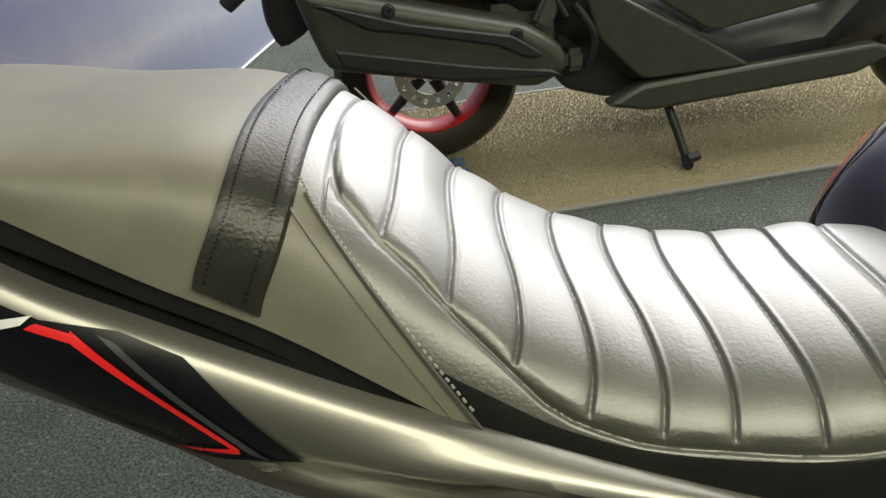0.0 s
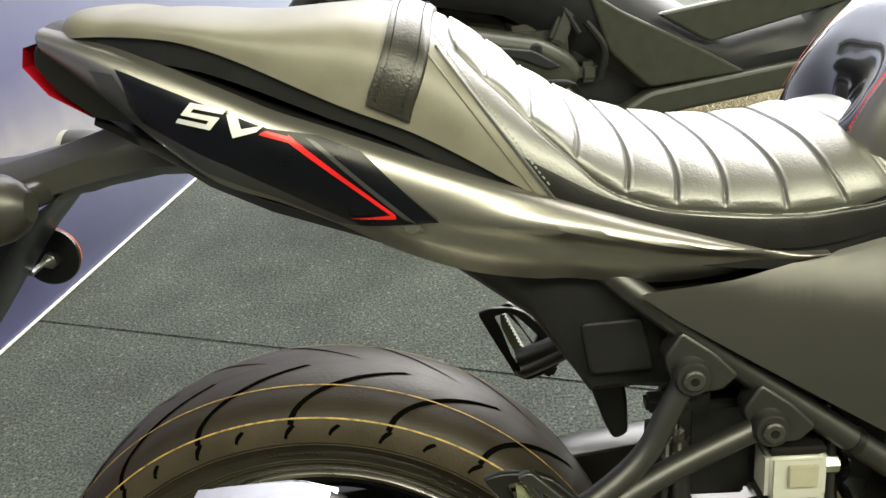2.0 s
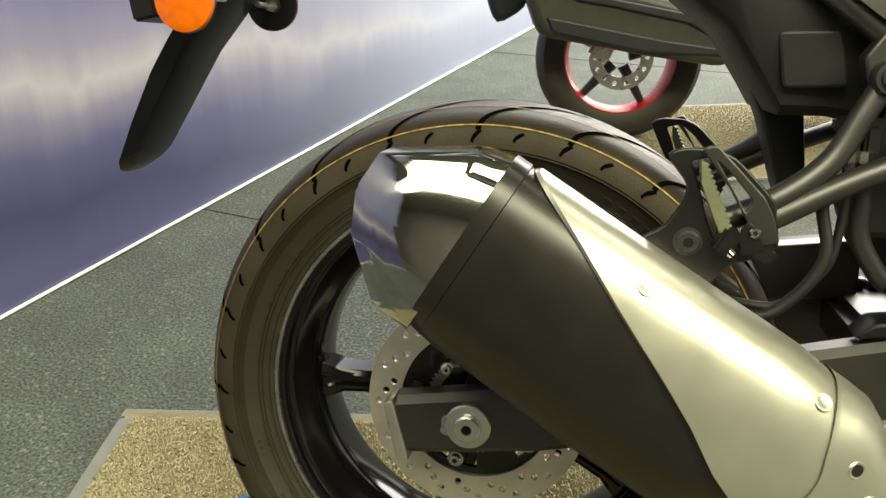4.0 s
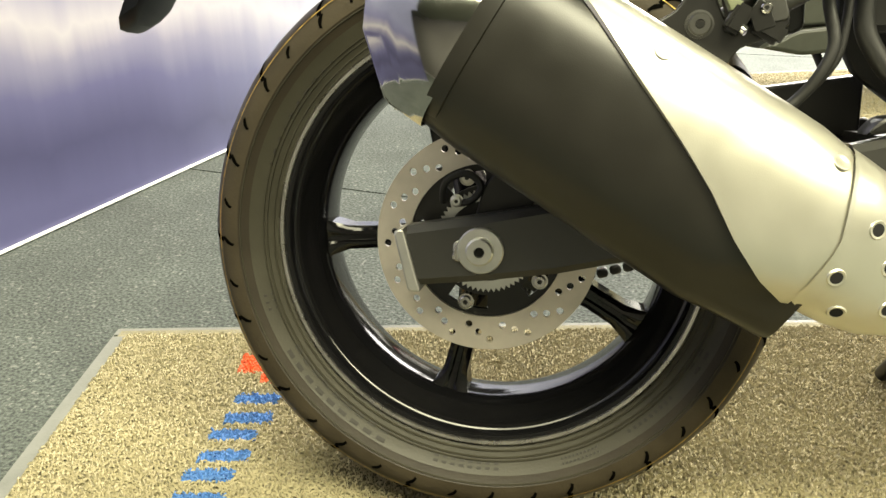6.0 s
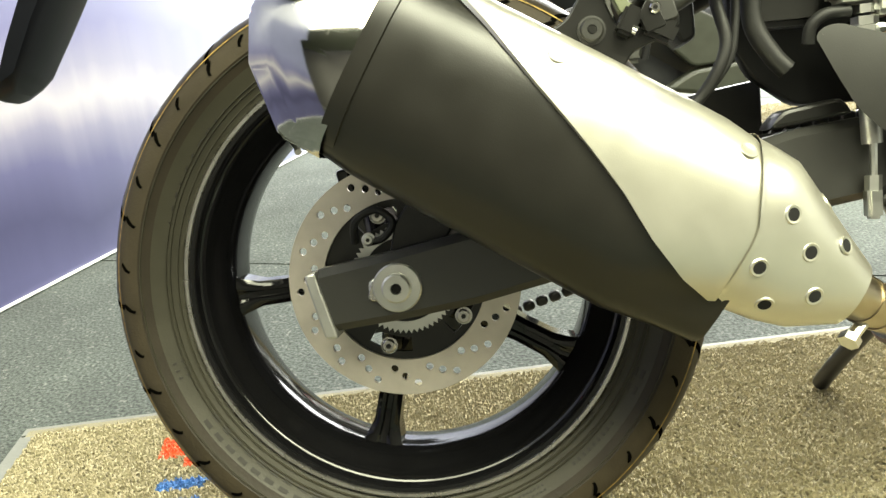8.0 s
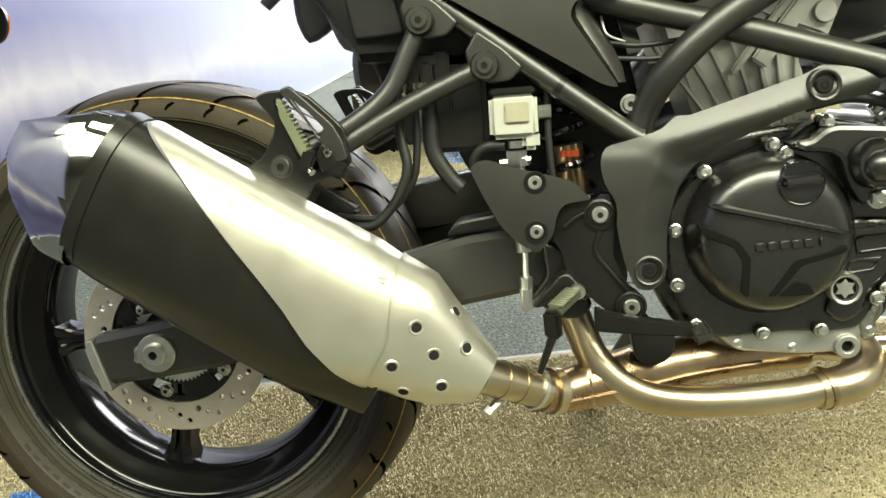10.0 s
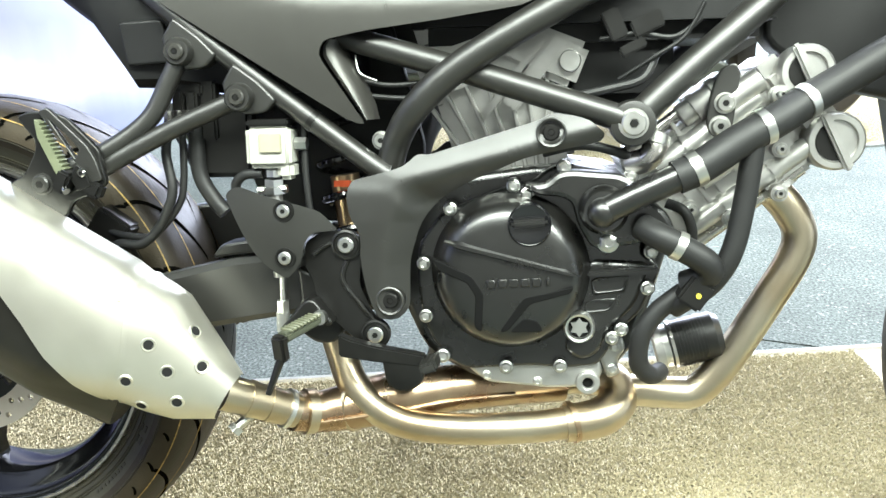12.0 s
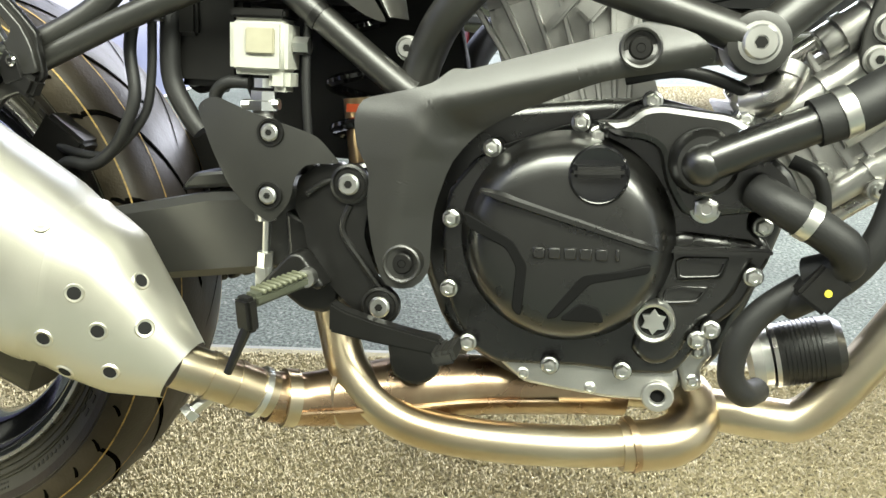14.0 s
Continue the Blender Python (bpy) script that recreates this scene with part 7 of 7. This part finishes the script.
    for sgn in (-1, 1):
        bm = bmesh.new()
        tube(bm, [(1.52, sgn * 0.09, 0.312), (1.25, sgn * 0.09, 0.98)], 0.024, 16)
        part("fork_leg", bm, STEEL, moto)
    bm = bmesh.new()
    tube(bm, [(0.62, 0.10, 0.28), (0.57, 0.24, 0.14), (0.555, 0.30, 0.082)], 0.012, 12)
    part("side_stand", bm, SATIN_BLACK, moto)


engine()

# ---- mats ----


COIL = pm("coil_vinyl", (0.345, 0.305, 0.190), 0.68, col2=(0.25, 0.220, 0.130), scale=160, mix=0.3, spec=0.2)
COIL_BASE = pm("coil_vinyl_base", (0.235, 0.212, 0.130), 0.85, col2=(0.18, 0.162, 0.096), scale=220, bump=0.8, bscale=260)
COIL_BLUE = pm("coil_blue", (0.05, 0.16, 0.40), 0.5, scale=160)
COIL_RED = pm("coil_orange", (0.75, 0.11, 0.03), 0.5, scale=160)
BORDER = pm("mat_border", (0.15, 0.155, 0.135), 0.6, bump=0.2)


def floor_mat(name, label, m, length, width, border_mat, coils, area_=None, marks=()):
    t = thing(name, label, "mat", m)
    bm = bmesh.new()
    blob(bm, (length / 2, -width / 2, 0.004), (length - 0.02, width - 0.02, 0.006), bev=0.001)
    part("backing", bm, COIL_BASE, t)
    for c, s in (((length / 2, -0.014, 0.0025), (length, 0.028, 0.009)), ((length / 2, -width + 0.014, 0.0025), (length, 0.028, 0.009)), ((0.014, -width / 2, 0.0026), (0.028, width - 0.056, 0.0092)), ((length - 0.014, -width / 2, 0.0036), (0.028, width - 0.056, 0.0072))):
        bm = bmesh.new()
        blob(bm, c, s, bev=0.003)
        part("border", bm, border_mat, t)
    for bx0, bx1, by0, by1, k in marks:
        bm = bmesh.new()
        blob(bm, ((bx0 + bx1) / 2, (by0 + by1) / 2, 0.0066), (bx1 - bx0, by1 - by0, 0.003), bev=0)
        part("colour_block", bm, COIL_BLUE if k == 1 else COIL_RED, t)
    # springy loops, as one field
    rng = np.random.default_rng(3)
    x0, x1, y0, y1 = area_ or (0.03, length - 0.03, -width + 0.03, -0.03)
    step = math.sqrt((x1 - x0) * (y1 - y0) / coils)
    gx, gy = np.meshgrid(np.arange(x0, x1, step), np.arange(y0, y1, step))
    coils = gx.size
    P = np.stack([gx.ravel() + rng.uniform(-0.55, 0.55, coils) * step, gy.ravel() + rng.uniform(-0.55, 0.55, coils) * step, rng.uniform(0.0060, 0.0085, coils)], 1)
    ang, ln, hh = rng.uniform(0, 2 * np.pi, coils), rng.uniform(0.0035, 0.0070, coils), rng.uniform(0.0015, 0.0050, coils)
    kink = rng.uniform(-0.8, 0.8, coils)
    which = np.zeros(coils, int)
    for bx0, bx1, by0, by1, k in marks:
        which[(P[:, 0] > bx0) & (P[:, 0] < bx1) & (P[:, 1] > by0) & (P[:, 1] < by1)] = k
    for k, mt, nm in ((0, COIL, "coil_pile"), (1, COIL_BLUE, "blue_pile"), (2, COIL_RED, "orange_pile")):
        sel = which == k
        n = int(sel.sum())
        if not n:
            continue
        p, a, l, h, kk = P[sel], ang[sel], ln[sel], hh[sel], kink[sel]
        r = 0.0014
        verts = np.zeros((n, 4, 3, 3))
        for i, (s, up) in enumerate(((-1, -0.6), (-0.35, 0.9), (0.35, 1.0), (1, -0.6))):
            aa = a + kk * s
            dx, dy = np.cos(aa), np.sin(aa)
            c = p + np.stack([dx * s * l, dy * s * l, h * up], 1)
            for j, (u, v) in enumerate(((1, -0.4), (-1, -0.4), (0, 1.0))):
                verts[:, i, j] = c + np.stack([-dy * u * r, dx * u * r, np.full(n, v * r)], 1)
        faces = []
        base_ = np.arange(n)[:, None] * 12
        F = np.array([[i * 3 + j, i * 3 + (j + 1) % 3, (i + 1) * 3 + (j + 1) % 3, (i + 1) * 3 + j] for i in range(3) for j in range(3)])
        F = (base_[:, :, None] + F[None]).reshape(-1, 4)
        me = bpy.data.meshes.new(nm)
        me.vertices.add(n * 12)
        me.vertices.foreach_set("co", verts.reshape(-1))
        me.loops.add(len(F) * 4)
        me.loops.foreach_set("vertex_index", F.reshape(-1))
        me.polygons.add(len(F))
        me.polygons.foreach_set("loop_start", np.arange(len(F)) * 4)
        me.update(calc_edges=True)
        me.validate()
        ob = part(nm, me, mt, t)
        ob["kind"] = "stuff"
    return t


m1 = math.atan2(0.28, 2.08)
C1 = (-0.69, 0.335)
MAT1 = pose(*C1, -0.006, 0, 0, math.degrees(m1))
# plain coloured blocks stand in for the maker's mark and name, read from the far edge towards the camera
marks = []
for k, (y0, y1) in enumerate(((0.088, 0.160), (0.000, 0.070), (-0.088, -0.018), (-0.170, -0.106))):
    cx, cy = -0.360, (y0 + y1) / 2
    dx, dy = cx - C1[0], cy - C1[1]
    ux, uy = dx * math.cos(m1) + dy * math.sin(m1), -dx * math.sin(m1) + dy * math.cos(m1)
    h = (y1 - y0) / 2
    marks += [(ux - 0.034, ux + 0.034, uy + h * 0.35, uy + h, 1), (ux - 0.034, ux + 0.034, uy - h, uy - h * 0.35, 1)]
for cx, cy, w, h in ((-0.398, 0.246, 0.028, 0.026), (-0.360, 0.222, 0.020, 0.028)):
    dx, dy = cx - C1[0], cy - C1[1]
    ux, uy = dx * math.cos(m1) + dy * math.sin(m1), -dx * math.sin(m1) + dy * math.cos(m1)
    marks.append((ux - w, ux + w, uy - h, uy + h, 2))
floor_mat("floor_mat", "beige coiled vinyl mat with grey border under the motorcycle", MAT1, 2.45, 1.05, BORDER, 95000, (0.03, 2.08, -1.02, -0.03), marks)
far_marks = []
for k in range(4):
    v = -0.62 + 0.064 * k
    far_marks += [(0.325, 0.405, v, v + 0.016, 1), (0.325, 0.405, v + 0.030, v + 0.046, 1), (0.352, 0.375, v, v + 0.046, 1)]
floor_mat("floor_mat", "beige coiled vinyl mat with grey border under a scooter", pose(-0.262, 2.201, -0.006, 0, 0, 14.0), 2.6, 0.74, BORDER, 30000, None, far_marks)


# ---- the scooter behind ----
def scooter():
    t = thing("scooter", "dark grey scooter with red wheel rims parked on a mat", "scooter", pose(0.14, 1.95, 0.004, -8, 0, 9))

    # own frame: x forward from the rear wheel, y to its left, z up
    def P(nm, bm, mt, lb="", parent=None, smooth=True):
        ob = part(nm, bm, mt, parent or t, lb, smooth)
        if nm in ("muffler", "rear_fender", "turn_signal", "body", "side_trim", "floor_sill", "upper_trim", "engine", "hose"):
            ob.location = (-0.06, -0.02, -0.085 if nm in ("floor_sill", "body", "side_trim") else -0.055)
        if nm == "muffler":
            ob.location = (-0.012, -0.02, -0.030)
        return ob

    bm = bmesh.new()
    lathe(bm, [(0.175, -0.05), (0.21, -0.062), (0.24, -0.058), (0.258, -0.03), (0.262, 0), (0.258, 0.03), (0.24, 0.058), (0.21, 0.062), (0.175, 0.05)], 0, 0.262, 72, closed=True)
    w = P("rear_wheel", bm, RUBBER, "black tyre on a red five-spoke rim")
    bm = bmesh.new()
    lathe(bm, [(0.178, -0.05), (0.172, -0.052), (0.165, -0.040), (0.158, -0.02), (0.158, 0.02), (0.178, 0.05)], 0, 0.262, 72)
    P("rim", bm, RIMRED, "", w)
    for k in range(5):
        bm = bmesh.new()
        a = radians(10 + 72 * k)
        tube(bm, [(0.03 * math.cos(a), -0.02, 0.262 + 0.03 * math.sin(a)), (0.16 * math.cos(a), -0.02, 0.262 + 0.16 * math.sin(a))], [0.02, 0.012], 8)
        P("spoke", bm, SCOOT_DARK, "", w)
    P("brake_disc", plate([circle(0, 0.262, 0.10, 48), circle(0, 0.262, 0.06, 32)] + [circle(0.08 * math.cos(a), 0.262 + 0.08 * math.sin(a), 0.007, 8) for a in np.linspace(0, 2 * math.pi, 14, endpoint=False)], -0.062, -0.067, 0.001), STEEL, "", w)
    bm = bmesh.new()
    blob(bm, (-0.06, -0.08, 0.30), (0.07, 0.04, 0.09), Matrix.Rotation(radians(25), 4, "Y"), 0.01)
    P("caliper", bm, STEEL, "", w)
    # muffler with its wide ribbed cover
    ol = [(-0.33, 0.60), (-0.28, 0.575), (0.24, 0.445), (0.33, 0.385), (0.35, 0.325), (0.27, 0.280), (0.05, 0.315), (-0.26, 0.375), (-0.29, 0.46)]
    mu = P("muffler", plate([rnd(ol, 0.03)], -0.12, -0.26, 0.03, 4), SCOOT, "matt dark grey muffler with bolted cover")
    P("cover_strip", plate([rnd([(-0.28, 0.545), (-0.05, 0.475), (0.20, 0.425), (0.28, 0.37), (0.24, 0.365), (0.16, 0.405), (-0.06, 0.455), (-0.15, 0.47)], 0.01)], -0.255, -0.272, 0.005, 2), SCOOT_DARK, "", mu)
    P("lower_cover", plate([rnd([(-0.24, 0.43), (0.10, 0.36), (0.30, 0.33), (0.33, 0.31), (0.05, 0.325), (-0.22, 0.385)], 0.01)], -0.24, -0.268, 0.006, 2), SCOOT_DARK, "", mu)
    for x, z in ((-0.10, 0.510), (0.21, 0.425)):
        bolt("cover_screw", x, z, -0.262, 0.014, mu, SCOOT_DARK, 0.006)
    # tail and body side
    P("rear_fender", plate([rnd([(-0.36, 0.68), (-0.20, 0.60), (-0.24, 0.47), (-0.33, 0.42), (-0.36, 0.50)], 0.03)], -0.09, 0.09, 0.02, 2), SCOOT_DARK)
    bm = bmesh.new()
    tube(bm, [(-0.44, -0.16, 0.56), (-0.35, -0.16, 0.64), (-0.25, -0.14, 0.72)], [0.02, 0.03, 0.035], 10)
    P("turn_signal", bm, SCOOT_DARK)
    bm = bmesh.new()
    rings = []
    for x, zb, zt, w_ in ((-0.45, 0.86, 0.93, 0.08), (-0.30, 0.70, 0.95, 0.14), (-0.05, 0.62, 0.92, 0.18), (0.20, 0.56, 0.88, 0.20), (0.42, 0.42, 0.80, 0.21), (0.60, 0.30, 0.62, 0.21), (0.85, 0.27, 0.46, 0.21), (1.10, 0.29, 0.48, 0.21), (1.25, 0.32, 0.78, 0.22), (1.45, 0.42, 1.0, 0.20), (1.6, 0.60, 1.05, 0.12)):
        zm = (zb + zt) / 2
        rings.append([(x, -w_ * 0.6, zb), (x, -w_ * 0.95, zb + (zm - zb) * 0.5), (x, -w_, zm), (x, -w_ * 0.85, zt - (zt - zm) * 0.4), (x, -w_ * 0.5, zt), (x, w_ * 0.5, zt), (x, w_ * 0.85, zt - (zt - zm) * 0.4), (x, w_, zm), (x, w_ * 0.95, zb + (zm - zb) * 0.5), (x, w_ * 0.6, zb)])
    P("body", loft(bm, rings), SCOOT_DARK, "dark grey scooter body")
    P("side_trim", plate([rnd([(0.42, 0.62), (0.52, 0.55), (0.75, 0.42), (0.90, 0.33), (0.60, 0.32), (0.48, 0.44)], 0.02)], -0.19, -0.222, 0.008, 2), SCOOT, "")
    P("floor_sill", plate([rnd([(0.60, 0.31), (1.25, 0.36), (1.30, 0.33), (1.20, 0.28), (0.62, 0.235), (0.50, 0.26)], 0.02)], -0.17, -0.232, 0.012, 2), SCOOT)
    P("upper_trim", plate([rnd([(0.62, 0.50), (1.25, 0.56), (1.38, 0.62), (1.36, 0.50), (0.78, 0.40)], 0.02)], -0.195, -0.226, 0.008, 2), SCOOT)
    # engine bits, stands
    bm = bmesh.new()
    blob(bm, (0.30, -0.08, 0.42), (0.20, 0.14, 0.16), bev=0.02)
    blob(bm, (0.36, -0.18, 0.50), (0.05, 0.04, 0.12), Matrix.Rotation(radians(25), 4, "Y"), 0.01)
    blob(bm, (0.43, -0.16, 0.35), (0.06, 0.06, 0.06), bev=0.015)
    P("engine", bm, pm("scooter_alloy", (0.10, 0.10, 0.09), 0.4, metal=0.6))
    P("lower_fairing", plate([rnd([(0.25, 0.52), (0.62, 0.48), (0.66, 0.20), (0.48, 0.165), (0.36, 0.20), (0.28, 0.30)], 0.02)], -0.05, -0.15, 0.015, 2), SCOOT_DARK)
    bm = bmesh.new()
    tube(bm, [(0.42, -0.20, 0.50), (0.47, -0.21, 0.42), (0.46, -0.19, 0.33)], 0.012, 8)
    tube(bm, [(0.35, -0.19, 0.56), (0.40, -0.2, 0.47)], 0.009, 8)
    P("hose", bm, HOSE)
    bm = bmesh.new()
    tube(bm, [(0.60, -0.10, 0.27), (0.645, -0.18, 0.12), (0.68, -0.24, -0.01)], [0.014, 0.013, 0.012], 10)
    tube(bm, [(0.68, -0.25, -0.018), (0.69, -0.20, -0.014)], 0.014, 10)
    tube(bm, [(0.675, -0.255, 0.005), (0.705, -0.255, 0.012)], 0.014, 10)
    tube(bm, [(0.52, -0.1, 0.28), (0.515, -0.1, 0.20)], 0.013, 10)
    tube(bm, [(0.50, -0.12, 0.19), (0.545, -0.12, 0.20)], 0.014, 10)
    P("centre_stand", bm, SCOOT_DARK)
    # front wheel
    bm = bmesh.new()
    lathe(bm, [(0.19, -0.045), (0.225, -0.056), (0.255, -0.05), (0.272, -0.02), (0.274, 0), (0.272, 0.02), (0.255, 0.05), (0.225, 0.056), (0.19, 0.045)], 1.58, 0.274, 64, closed=True)
    P("front_wheel", bm, RUBBER)
    bm = bmesh.new()
    blob(bm, (0.0, 0, 0.96), (0.8, 0.28, 0.10), bev=0.045, seg=3)
    P("saddle", bm, VINYL)


scooter()
